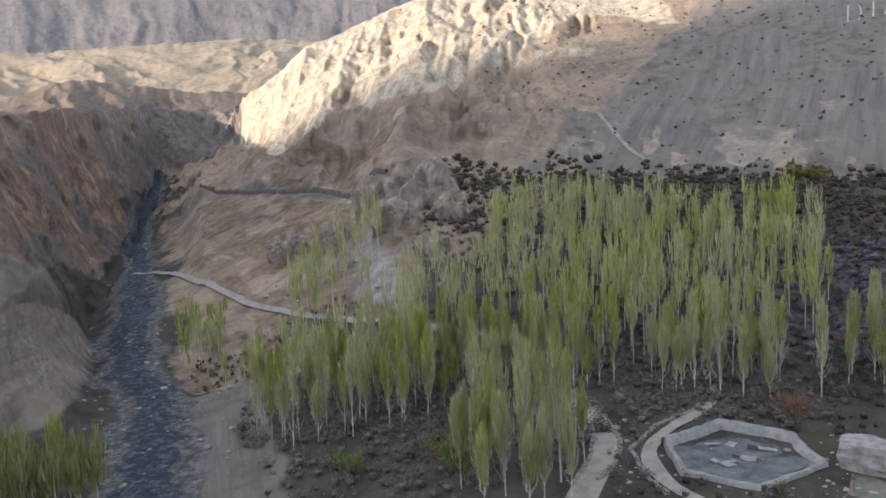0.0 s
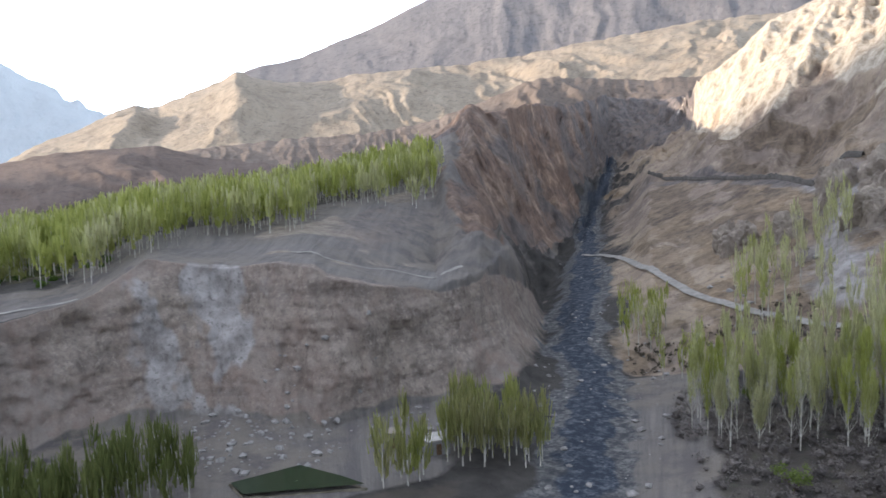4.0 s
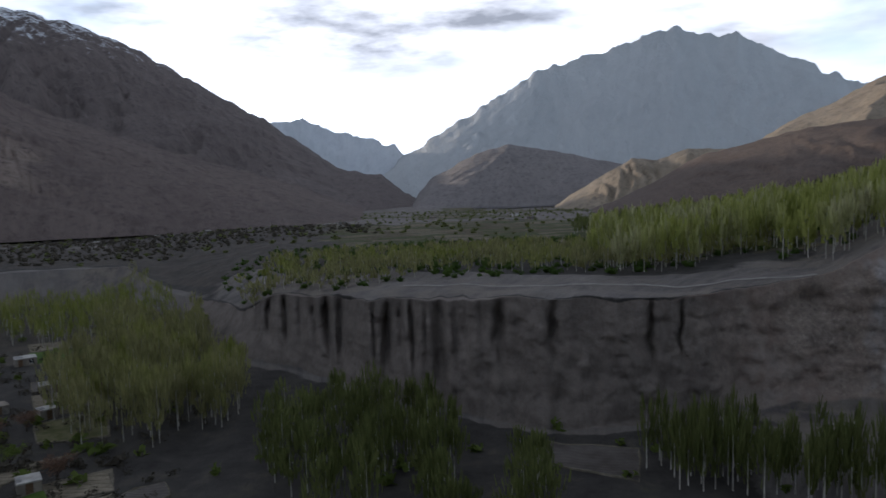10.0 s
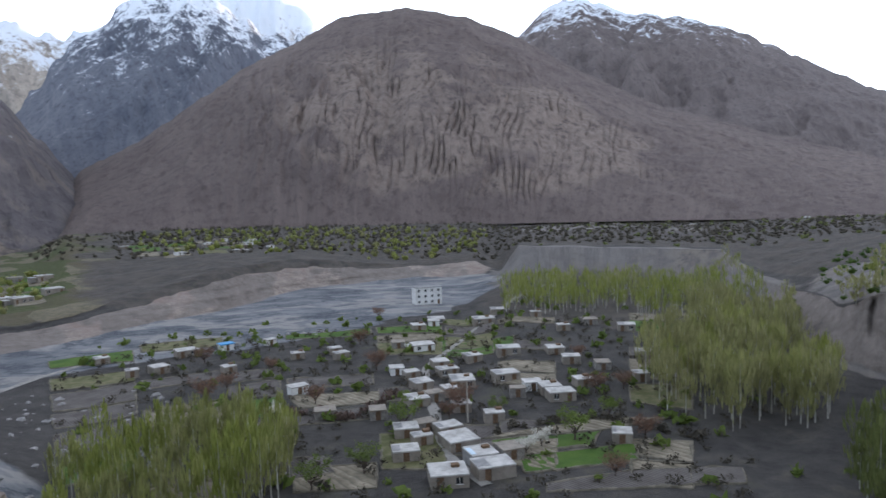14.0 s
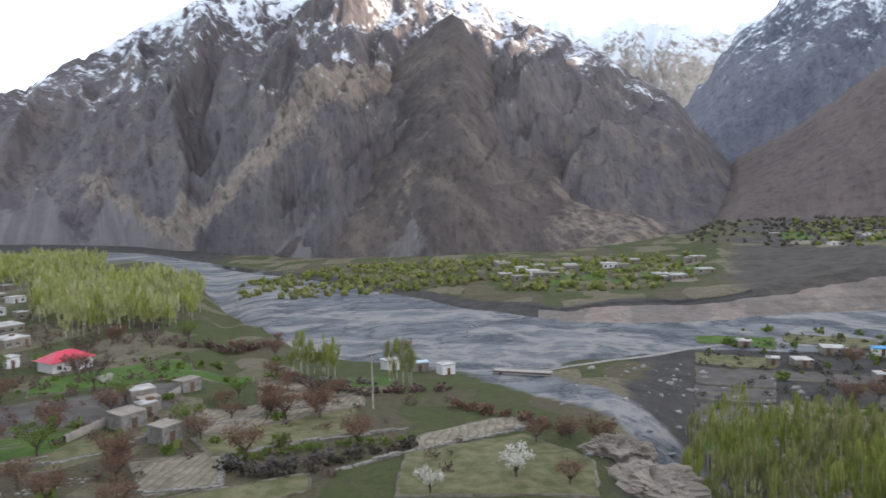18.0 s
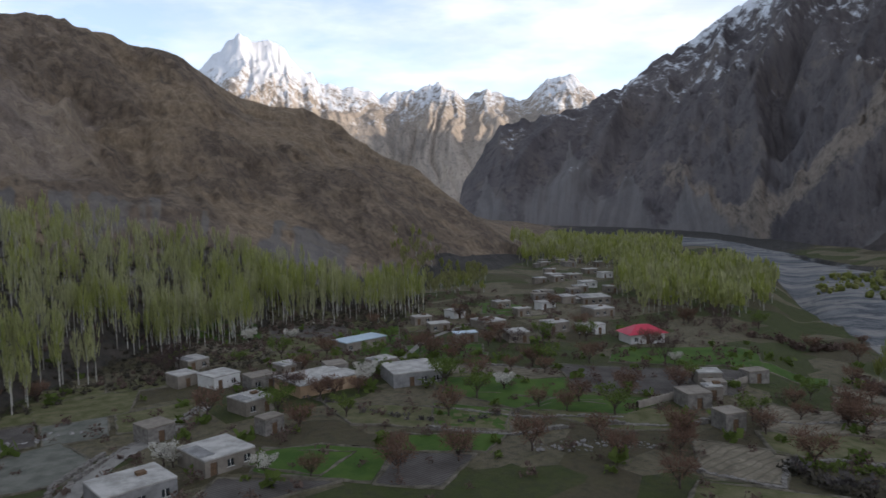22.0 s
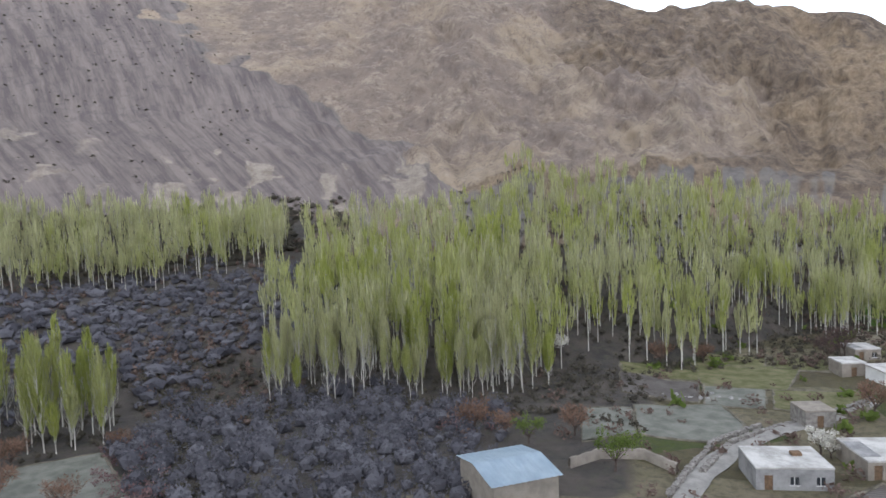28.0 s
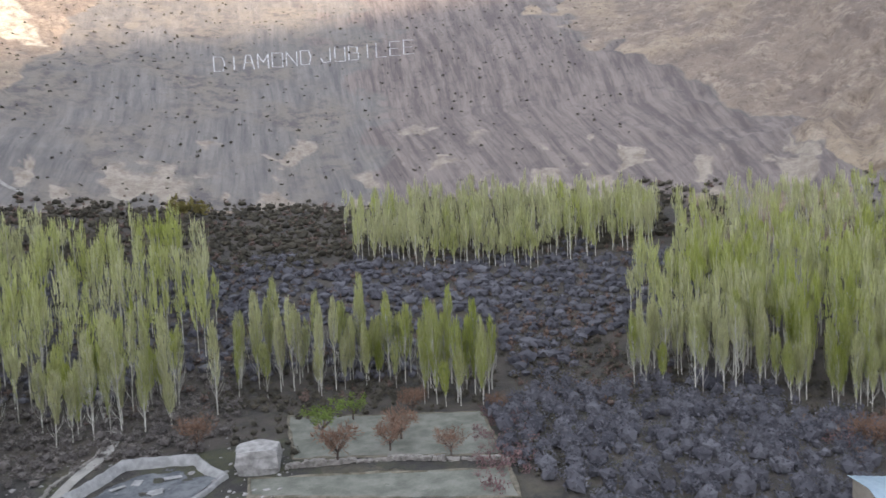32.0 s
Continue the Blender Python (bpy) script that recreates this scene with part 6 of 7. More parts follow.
def pool():
    """An empty tank: battered walls that lean outwards round a sunken floor of silt and slabs."""
    pts = [Vector(on_ground(a, r)) for a, r in ((-17.2, 94.5), (-21.4, 102.5), (-26.6, 100.5), (-28.6, 93.5), (-24.2, 84.5), (-18.6, 86))]
    g = np.random.default_rng(77)
    c = sum(pts, Vector((0, 0))) / len(pts)
    ob = new("water_tank")
    ob.matrix_world = pose(c.x, c.y, gz(c.x, c.y))
    tagged(ob, "empty rough concrete water tank with sloping pale walls", "water tank")
    rims = [1.3, 1.7, 1.5, 0.6, 0.25, 0.6]
    for i, (a, b) in enumerate(zip(pts, pts[1:] + pts[:1])):
        k = max(6, int((b - a).length / 0.7))
        rows = []
        for s in range(k + 1):
            p = (a.lerp(b, s / k) - c) * (1 + 0.035 * float(fbm(np.array(i * 2.0 + s / k * 2), np.array(0.3), 3, 88)))
            h = rims[i] + (rims[(i + 1) % 6] - rims[i]) * s / k + g.normal(0, 0.06)
            prof = ((1.05, -0.7), (1.035, h * 0.8), (1.025, h), (0.985, h * 0.97), (0.90 + g.normal(0, 0.008), 0.08), (0.89, -0.3))
            rows.append([(p.x * q, p.y * q, z) for q, z in prof])
        V = np.array(rows)
        me = sheet("wall", V[:, :, 0], V[:, :, 1], V[:, :, 2])
        me.materials.append(CONCRETE)
        part("wall", me, None, ob)
    ring = []
    for a, b in zip(pts, pts[1:] + pts[:1]):
        ring += [a.lerp(b, s / 8) - c for s in range(8)]
    E = np.array([tuple(p) for p in ring])
    ks = np.linspace(0.01, 0.93, 14)
    X, Y = E[:, 0][:, None] * ks, E[:, 1][:, None] * ks
    me = sheet("tank_floor", X, Y, 0.12 + 0.14 * fbm(X / 2.5, Y / 2.5, 4, 87), wrap=True)
    me.materials.append(two("silt", (0.055, 0.06, 0.068), (0.17, 0.172, 0.175), 2.0, depth=0.04))
    part("tank_floor", me, None, ob)
    for _ in range(9):
        a, q = g.random() * 6.28, g.random() ** 0.5 * 4.5
        w, l = 0.5 + g.random(), 0.8 + 1.6 * g.random()
        slab = plain_box(-w / 2, w / 2, -l / 2, l / 2, -0.06, 0.08, bevel=0.02)
        bmesh.ops.transform(slab, matrix=pose(q * math.cos(a), q * math.sin(a), 0.30, g.normal(0, 5), g.normal(0, 5), g.random() * 180), verts=slab.verts[:])
        part("slab", slab, CONCRETE, ob, "broken concrete slab")


pool()


def stone_block():
    bm = bmesh.new()
    bmesh.ops.create_cube(bm, size=1)
    bmesh.ops.subdivide_edges(bm, edges=bm.edges[:], cuts=5, use_grid_fill=True)
    for v in bm.verts:
        p = v.co * 1.0
        v.co = Vector((p.x * 5.6, p.y * 4.6, p.z * 3.6)) * (1 - 0.12 * (abs(p.x * p.y * p.z) * 8)) + noise.noise_vector(p * 3) * 0.25
    me = bpy.data.meshes.new("stone_hut")
    bm.to_mesh(me)
    bm.free()
    me.materials.append(ROCKS)
    x, y = on_ground(-31.3, 95)
    ob = tagged(new("stone_hut", me), "pale weathered stone hut like a boulder block", "hut")
    ob.matrix_world = pose(x, y, gz(x, y) + 1.5, 0, 0, -42)
    return ob


stone_block()


def power_pole(az, r, h):
    x, y = on_ground(az, r)
    ob = new("power_pole")
    ob.matrix_world = pose(x, y, gz(x, y), 0, 0, az)
    tagged(ob, "tall slim wooden power pole", "pole")
    s = Soup()
    s.add(*stem([(0, 0, -0.5), (0, 0, h * 0.5), (0, 0, h)], [0.17, 0.14, 0.10], 8))
    part("post", s.mesh("post", two("grey_wood", (0.30, 0.27, 0.23), (0.45, 0.41, 0.36), 0.5)), None, ob)
    part("crossarm", plain_box(-0.8, 0.8, -0.06, 0.06, h - 0.7, h - 0.55, bevel=0.01), WOOD, ob)


power_pole(-166.3, 131, 11)
power_pole(136, 128, 8)


# ---------------------------------------------------------------- orchard trees and bushes
def sprays(rng, n, size, centre, spread, flat=0.8):
    """Loose leaf or twig quads in an uneven ball."""
    p = rng.normal(0, 1, (n, 3))
    p /= np.linalg.norm(p, axis=1)[:, None]
    p *= (rng.random(n) ** 0.4)[:, None] * np.array((spread, spread, spread * flat)) * (0.75 + 0.5 * vnoise(p[:, 0] * 2 + 9, p[:, 1] * 2 + 5, 3))[:, None]
    c = p + np.array(centre)
    a = rng.normal(0, 1, (n, 3))
    b = rng.normal(0, 1, (n, 3))
    a = a / np.linalg.norm(a, axis=1)[:, None] * (size * (0.5 + rng.random(n)))[:, None]
    b = b / np.linalg.norm(b, axis=1)[:, None] * (size * (0.5 + rng.random(n)))[:, None]
    return np.stack([c - a * 0.5 - b * 0.5, c + a * 0.5 - b * 0.5, c + a * 0.5 + b * 0.5, c - a * 0.5 + b * 0.5], 1)


DARK_BARK = two("dark_bark", (0.06, 0.045, 0.038), (0.13, 0.10, 0.085), 0.6)
ORCHARD_LEAF = {"orchard": leaf_material("budding_red_brown", (0.135, 0.086, 0.062), (0.26, 0.168, 0.122), 0.3), "blossom": leaf_material("white_blossom", (0.50, 0.47, 0.40), (0.76, 0.74, 0.68), 0.35),
                "green_tree": leaf_material("fresh_leaf", (0.09, 0.125, 0.03), (0.20, 0.25, 0.07), 0.4), "dark_tree": leaf_material("bare_twigs", (0.06, 0.042, 0.04), (0.13, 0.095, 0.085), 0.2)}


def twigs(rng, n, length, centre, spread, flat=0.8, width=0.045):
    """Fine twigs that fan outwards and upwards in an uneven crown: narrow quads (n, 4, 3)."""
    p = rng.normal(0, 1, (n, 3))
    p /= np.linalg.norm(p, axis=1)[:, None]
    q = p * (0.3 + 0.7 * rng.random(n) ** 0.5)[:, None] * np.array((spread, spread, spread * flat)) * (0.8 + 0.45 * vnoise(p[:, 0] * 2 + 9, p[:, 1] * 2 + p[:, 2] * 2, 3))[:, None]
    c = q + np.array(centre)
    d = p + np.array((0, 0, 0.5)) + rng.normal(0, 0.45, (n, 3))
    d = d / np.linalg.norm(d, axis=1)[:, None] * (length * (0.5 + rng.random(n)))[:, None]
    e = np.cross(d, rng.normal(0, 1, (n, 3)))
    e = e / np.maximum(np.linalg.norm(e, axis=1), 1e-6)[:, None] * width
    return np.stack([c - e, c + e, c + d + e * 0.5, c + d - e * 0.5], 1)


def orchard_shapes(rng, key, h):
    t, c = Soup(), Soup()
    t.add(*stem([(0, 0, -0.2), (0.08, 0, h * 0.16), (0.05, 0.1, h * 0.30)], [0.17, 0.13, 0.11], 6))
    leafy = key in ("blossom", "green_tree")
    for i in range(11):
        a = i * 0.57 + rng.random()
        l = h * (0.42 + 0.3 * rng.random())
        o = np.array((0.05, 0.05, h * (0.18 + 0.14 * rng.random())))
        m = o + np.array((0.42 * l * math.cos(a), 0.42 * l * math.sin(a), 0.45 * l))
        e = o + np.array((0.80 * l * math.cos(a), 0.80 * l * math.sin(a), 0.95 * l))
        t.add(*stem([o, m, e], [0.07, 0.04, 0.012], 4))
        k = 70 if leafy else 46
        q = sprays(rng, k, 0.17, e * 0.85 + m * 0.15, h * 0.22) if leafy else twigs(rng, k, 0.5, e * 0.8 + m * 0.2, h * 0.22)
        c.add(q.reshape(-1, 3), np.arange(k * 4).reshape(k, 4))
    k = 260
    q = sprays(rng, k, 0.18, (0, 0, h * 0.62), h * 0.42, 0.75) if leafy else twigs(rng, k, 0.55, (0, 0, h * 0.58), h * 0.42, 0.75)
    c.add(q.reshape(-1, 3), np.arange(k * 4).reshape(k, 4))
    return t.mesh("trunk", DARK_BARK), c.mesh("crown", ORCHARD_LEAF[key])


ORCHARD = {}
ORCHARD["orchard"] = [(-127.8, 115.0), (-137.6, 118.0), (-142.6, 128.5), (-158.0, 127.5), (-159.2, 125.0), (-161.9, 124.5), (-133.1, 146.5), (-134.9, 152.0), (-131.3, 171.5),
    (-123.5, 91.0), (-128.6, 94.5), (-134.7, 99.0), (-141.8, 96.0), (-146.5, 100.5), (-146.4, 88.0), (-120.4, 133.0), (-118.0, 167.0), (-108.5, 125.0), (-115.6, 113.0), (-138.6,
    124.0), (-142.4, 131.0), (-146.4, 136.0), (-158.3, 134.5)]
ORCHARD["orchard"] += [(-146.6, 105.5), (-140.1, 105.0), (-135.3, 120.5), (-132.2, 178.5), (-130.2, 137.5), (-155.0, 128.0), (-161.6,
    129.0), (-179.8, 105.5), (177.4, 106.0), (175.0, 101.0), (177.5, 86.5), (-158.3, 134.5), (-161.7, 129.0), (-78.8, 104.0), (-81.3, 102.5), (-87.0, 102.5), (-97.0, 155.5),
    (-93.8, 152.0), (-116.3, 92.5), (-118.5, 132.0), (-26.7, 105.0), (-37.6, 93.5), (-47.0, 92.5), (-42.9, 100.5), (-41.9, 96.0), (-43.9, 112.0), (-51.0, 110.0), (126.8, 176.5),
    (136.7, 134.5), (143.1, 254.0)]
ORCHARD["blossom"] = [(-121.1, 142.5), (-132.5, 131.5), (-146.1, 158.0), (-105.8, 103.5), (-111.8, 196.5), (-115.2, 189.0), (-132.5, 132.0), (-178.1, 88.0), (-170.8, 83.5),
    (-112.7, 95.0), (-105.1, 104.5), (-121.0, 138.5), (-112.0, 189.5), (-85.8, 149.0), (131.2, 110.5), (155.9, 134.0), (154.5, 131.0), (129.9, 113.5), (151.7, 137.5)]
ORCHARD["green_tree"] = [(-123.2, 181.0), (-114.4, 167.0), (-119.4, 118.0), (-127.5, 140.5), (-121.8, 157.0), (-111.1, 165.5), (-113.9, 122.0), (-114.3, 127.0), (-90.2, 90.0),
    (-83.2, 99.0), (-151.7, 120.0), (-127.7, 134.0), (-155.6, 145.0), (141.4, 124.0), (149.2, 100.0), (144.8, 104.5), (133.5, 130.5), (124.4, 130.0), (127.2, 117.0), (-36.4,
    103.5), (-39.0, 111.0), (1.1, 95.0), (8.7, 96.5), (-0.7, 86.0), (11.6, 132.0)]
ORCHARD["dark_tree"] = [(-105.6, 161.0), (-100.3, 182.5), (-114.7, 131.0), (-106.6, 166.5), (-133.6, 169.5)]
g_tree = np.random.default_rng(33)
for key, count, a0, a1, r0, r1 in (("orchard", 34, -170, -112, 95, 235), ("dark_tree", 5, -150, -118, 150, 240), ("orchard", 14, 116, 160, 100, 220), ("green_tree", 8, -160, -118, 110, 220)):
    ORCHARD[key] = ORCHARD[key] + [(a0 + (a1 - a0) * g_tree.random(), r0 + (r1 - r0) * g_tree.random()) for _ in range(count)]
TREE_LABEL = {"orchard": "round orchard tree with red-brown budding twigs", "blossom": "small fruit tree in white blossom", "green_tree": "small round tree in fresh green leaf", "dark_tree": "broad bare dark-twigged tree"}
TREE_SIZE = {"orchard": 4.2, "blossom": 3.6, "green_tree": 4.6, "dark_tree": 6.5}
rng = np.random.default_rng(21)
for key, places in ORCHARD.items():
    shapes = [orchard_shapes(rng, key, TREE_SIZE[key]) for _ in range(3)]
    for az, r in places:
        x, y = on_ground(az, r)
        tree = new("fruit_tree" if key in ("orchard", "blossom") else "tree")
        k = 0.75 + 0.5 * rng.random()
        tree.matrix_world = pose(x, y, gz(x, y), 0, 0, rng.random() * 360) @ Matrix.Diagonal((k, k, k, 1))
        tagged(tree, TREE_LABEL[key], "tree", "orchard trees")
        for nm, data in zip(("trunk", "crown"), shapes[rng.integers(3)]):
            part(nm, data, None, tree)


def thicket(name, label, regions, gap, size, n, mat, seed, flat=0.7, leaf=0.34, core=0.0):
    g = np.random.default_rng(seed)
    places = spots(g, regions, gap)
    zs = heights(places)
    s = Soup()
    bm = bmesh.new()
    bmesh.ops.create_icosphere(bm, subdivisions=1, radius=1)
    ball, tri = np.array([v.co[:] for v in bm.verts]), np.array([[v.index for v in f.verts] for f in bm.faces])
    bm.free()
    for (x, y), z in zip(places, zs):
        k = size * (0.55 + 0.9 * g.random())
        if core:
            o = g.random() * 50
            lump = 1 + 0.35 * fbm(ball[:, 0] * 1.6 + o, ball[:, 1] * 1.6 + ball[:, 2] * 1.3, 3, seed)
            v = ball * lump[:, None] * (k * core) * np.array((1, 0.8 + 0.4 * g.random(), flat)) + np.array((x, y, z + k * 0.25 * flat))
            s.add(v, tri)
        q = sprays(g, n, leaf * k, (x, y, z + k * 0.35 * flat), k * 0.62, flat)
        s.add(q.reshape(-1, 3), np.arange(n * 4).reshape(n, 4))
    tagged(new(name, s.mesh(name, mat)), label, "bushes", kind="stuff")


def hedge(points, label, mat, size, seed, leaf=0.2):
    """A ragged hedge along a line of heading and distance."""
    g = np.random.default_rng(seed)
    P = along(points, 1.1)
    zs = heights(P)
    s = Soup()
    for p, z in zip(P, zs):
        k = size * (0.5 + 0.8 * g.random())
        q = sprays(g, 40, leaf * k, (p[0] + g.normal(0, 0.6), p[1] + g.normal(0, 0.6), z + k * 0.3), k * 0.6, 0.75)
        s.add(q.reshape(-1, 3), np.arange(160).reshape(40, 4))
    tagged(new("hedge", s.mesh("hedge", mat)), label, "hedge")


MAUVE_TWIG = leaf_material("mauve_twigs", (0.06, 0.058, 0.068), (0.165, 0.16, 0.175), 0.2)
GREY_TWIG = leaf_material("grey_mauve_twigs", (0.080, 0.072, 0.068), (0.235, 0.208, 0.192), 0.2)
RUSTY_TWIG = leaf_material("rusty_twigs", (0.10, 0.072, 0.06), (0.20, 0.145, 0.12), 0.2)
DARK_SCRUB = leaf_material("dark_scrub", (0.045, 0.042, 0.035), (0.12, 0.105, 0.08), 0.2)
PINK_TWIG = leaf_material("pink_buds", (0.14, 0.09, 0.088), (0.26, 0.17, 0.165), 0.3)
thicket("thicket", "dense grey leafless thicket of rounded bushes", [(-51, -80, 77, 128, 0.30)], 2.0, 3.0, 190, MAUVE_TWIG, 31, 0.9, 0.075, 0.34)
thicket("undergrowth", "dark undergrowth below the poplars", [(-54, -92, 118, 150, 0.2), (-28, -53, 120, 146, 0.22), (-84, -112, 150, 240, 0.14), (-104, -127, 205, 262, 0.12)], 1.8, 2.4, 48, DARK_SCRUB, 46, 0.7, 0.09, 0.2)
thicket("undergrowth", "dark bushes round the water tank and the road", [(-12, -16, 78, 112, 0.06), (-16.5, -29, 103, 118, 0.12), (-10, 6, 84, 112, 0.2), (-22, -33, 76, 83, 0.1)], 1.6, 1.8, 90, GREY_TWIG, 47, 0.75, 0.08, 0.22)
thicket("thicket", "pink-brown budding bushes beside the thicket", [(-49, -54, 82, 112, 0.3), (-76, -80, 104, 116, 0.1)], 1.6, 2.1, 110, PINK_TWIG, 32, leaf=0.08)
thicket("scrub", "dark leafless scrub on the slope", [(-66, -6, 136, 205, 0.26)], 2.0, 3.2, 44, MAUVE_TWIG, 33, 0.6, leaf=0.12, core=0.42)
thicket("scrub", "dark leafless scrub on the upper slope", [(-66, 0, 200, 264, 0.2)], 2.2, 3.0, 26, DARK_SCRUB, 34, 0.6, leaf=0.15, core=0.40)
thicket("scrub", "rust-brown scrub patches on the slope", [(-66, -8, 130, 262, 0.03), (-52, -62, 118, 160, 0.14), (-84, -127, 160, 240, 0.02)], 2.2, 2.2, 34, RUSTY_TWIG, 35, leaf=0.14, core=0.25)
thicket("scrub", "grey scrub below the poplars", [(16, -12, 88, 160, 0.24), (-12, -30, 108, 160, 0.2), (2, -8, 180, 240, 0.1)], 1.9, 3.0, 84, GREY_TWIG, 36, leaf=0.075, core=0.2)
thicket("scrub", "dark scrub under the rock face", [(-126, -76, 205, 256, 0.05), (20, 8, 165, 185, 0.2)], 2.2, 2.0, 26, DARK_SCRUB, 37, leaf=0.18)
thicket("scrub", "small dark shrubs dotted over the scree", [(-60, -6, 266, 470, 0.010)], 3.0, 1.5, 9, DARK_SCRUB, 38, 0.5)
thicket("hedge_bushes", "brown garden bushes between the plots", [(-172, -78, 84, 140, 0.012), (-150, -104, 140, 270, 0.03)], 2.5, 2.4, 48, RUSTY_TWIG, 39, leaf=0.12)
thicket("hedge_bushes", "dark garden bushes around the lower houses", [(165, 112, 92, 230, 0.03)], 2.5, 2.3, 40, DARK_SCRUB, 40, leaf=0.13)
thicket("hedge_bushes", "fresh green garden bushes", [(165, 112, 92, 260, 0.006), (-158, -96, 90, 200, 0.006), (110, 60, 100, 122, 0.01)], 3, 2.4, 18, ORCHARD_LEAF["green_tree"], 41)
thicket("plain_trees", "dark trees scattered over the far plain", [(132, 56, 430, 1400, 0.0012)], 7, 3.4, 18, MID_LEAF, 42, 0.6, 0.24, 0.3)
thicket("plateau_scrub", "brown and green scrub along the plateau wood", [(107, 60, 182, 330, 0.02)], 3, 2.8, 24, DEEP_LEAF, 43, 0.7, 0.18, 0.3)
thicket("upper_scrub", "dark trees on the far upper river bench", [(165, 100, 430, 690, 0.012)], 3.5, 3.6, 16, DARK_SCRUB, 44, 0.6, 0.17, 0.3)
thicket("far_bank_trees", "green trees on the far river bank", [(-157, -178, 335, 430, 0.03), (182, 168, 300, 430, 0.016), (160, 135, 420, 640, 0.006)], 2.6, 3.8, 26, GROVE_LEAF, 49, 0.95, 0.13, 0.36)
thicket("big_bush", "broad olive bush at the foot of the scree", [(-26, -29, 256, 262, 0.2)], 2.5, 6.0, 40, leaf_material("olive_leaf", (0.12, 0.105, 0.04), (0.24, 0.20, 0.08), 0.3), 45, 0.9, 0.2)


hedge([(-154, 99.5), (-158.7, 92), (-165.2, 99), (-169.5, 103.5)], "ragged dark hedge of thorn in a terrace ditch", DARK_SCRUB, 2.2, 61)
hedge([(-154.2, 101), (-157, 95.5), (-164.4, 101)], "ragged grey hedge of thorn in a terrace ditch", GREY_TWIG, 2.4, 62)
hedge([(-159, 171), (-161.7, 151.5), (-165.9, 144.5), (-172.9, 150)], "brown hedge along the river terrace edge", RUSTY_TWIG, 2.4, 63)
hedge([(-158.9, 163.5), (-162, 160), (-166.3, 157)], "grey hedge along the river terrace edge", GREY_TWIG, 2.4, 64)
hedge([(-154.4, 102.5), (-160, 104), (-168.6, 106.5)], "olive hedge between two plots", ORCHARD_LEAF["green_tree"], 1.6, 65)
hedge([(-173, 131), (-178.5, 122), (-183, 109)], "dark red-brown hedge above the stream", ORCHARD_LEAF["orchard"], 2.4, 66)
hedge([(-151.6, 199), (-156, 208), (-158, 220)], "tall brown hedge beside the river", RUSTY_TWIG, 3.0, 67)
hedge([(-80, 114.5), (-86.4, 113.5), (-93, 106)], "low dark hedge beside a bare plot", DARK_SCRUB, 1.5, 68)
hedge([(134, 121), (125, 129.5), (117, 121)], "dark hedge along a lower terrace", DARK_SCRUB, 2.0, 69)
hedge([(152.6, 144.5), (145.7, 132), (141.8, 147)], "brown hedge among the lower houses", RUSTY_TWIG, 2.2, 70)
hedge([(-116, 131.5), (-121, 121), (-127.3, 110), (-133.4, 117)], "thin grey hedge between fields", GREY_TWIG, 1.2, 71)


def boulders(name, label, regions, gap, size, seed):
    g = np.random.default_rng(seed)
    places = spots(g, regions, gap)
    zs = heights(places)
    bm = bmesh.new()
    bmesh.ops.create_icosphere(bm, subdivisions=1, radius=1)
    V = np.array([v.co[:] for v in bm.verts])
    F = np.array([[v.index for v in f.verts] for f in bm.faces])
    bm.free()
    s = Soup()
    for (x, y), z in zip(places, zs):
        k = size * (0.2 + 1.2 * g.random() ** 3)
        v = V * (1 + 0.3 * g.normal(0, 1, (len(V), 1)).clip(-1, 1)) * k * np.array((1, 0.6 + 0.5 * g.random(), 0.6))
        s.add(v + np.array((x, y, z + 0.1 * k)), F)
    tagged(new(name, s.mesh(name, ROCKS)), label, "boulders", kind="stuff")


def outcrop(az, r, w, h, seed, label="pale weathered rock outcrop on the slope"):
    bm = bmesh.new()
    bmesh.ops.create_icosphere(bm, subdivisions=5, radius=1)
    V = np.array([v.co[:] for v in bm.verts])
    F = [[v.index for v in f.verts] for f in bm.faces]
    bm.free()
    ang = np.arctan2(V[:, 1], V[:, 0])
    k = 1 + 0.22 * ridged(ang * 1.3, V[:, 2] * 0.8, 5, seed) + 0.10 * fbm(V[:, 0] * 5 + 3, V[:, 2] * 5 + V[:, 1] * 4, 4, seed + 3)
    V = V * k[:, None]
    V[:, 2] = np.where(V[:, 2] > 0, np.abs(V[:, 2]) ** 0.75 * np.sign(V[:, 2]), V[:, 2])
    me = bpy.data.meshes.new("rock_outcrop")
    me.from_pydata((V * np.array((w / 2, w * 0.4, h))).tolist(), [], F)
    me.materials.append(OUTCROP)
    x, y = on_ground(az, r)
    tagged(new("rock_outcrop", me), label, "rock").matrix_world = pose(x, y, gz(x, y) - h * 0.15, 0, 0, az)


OUTCROP = two("outcrop_rock", (0.15, 0.125, 0.105), (0.36, 0.31, 0.255), 5.0, depth=0.3)
for row in ((1.6, 226, 19, 13, 1), (3.6, 212, 13, 8, 2), (-0.6, 214, 11, 7, 3), (9.2, 232, 10, 7, 4), (12.6, 236, 12, 8, 5), (6.0, 240, 11, 9, 6), (1.0, 190, 9, 5, 7), (-89.5, 226, 9, 7, 8), (-99, 226, 9, 8, 9)):
    outcrop(*row)


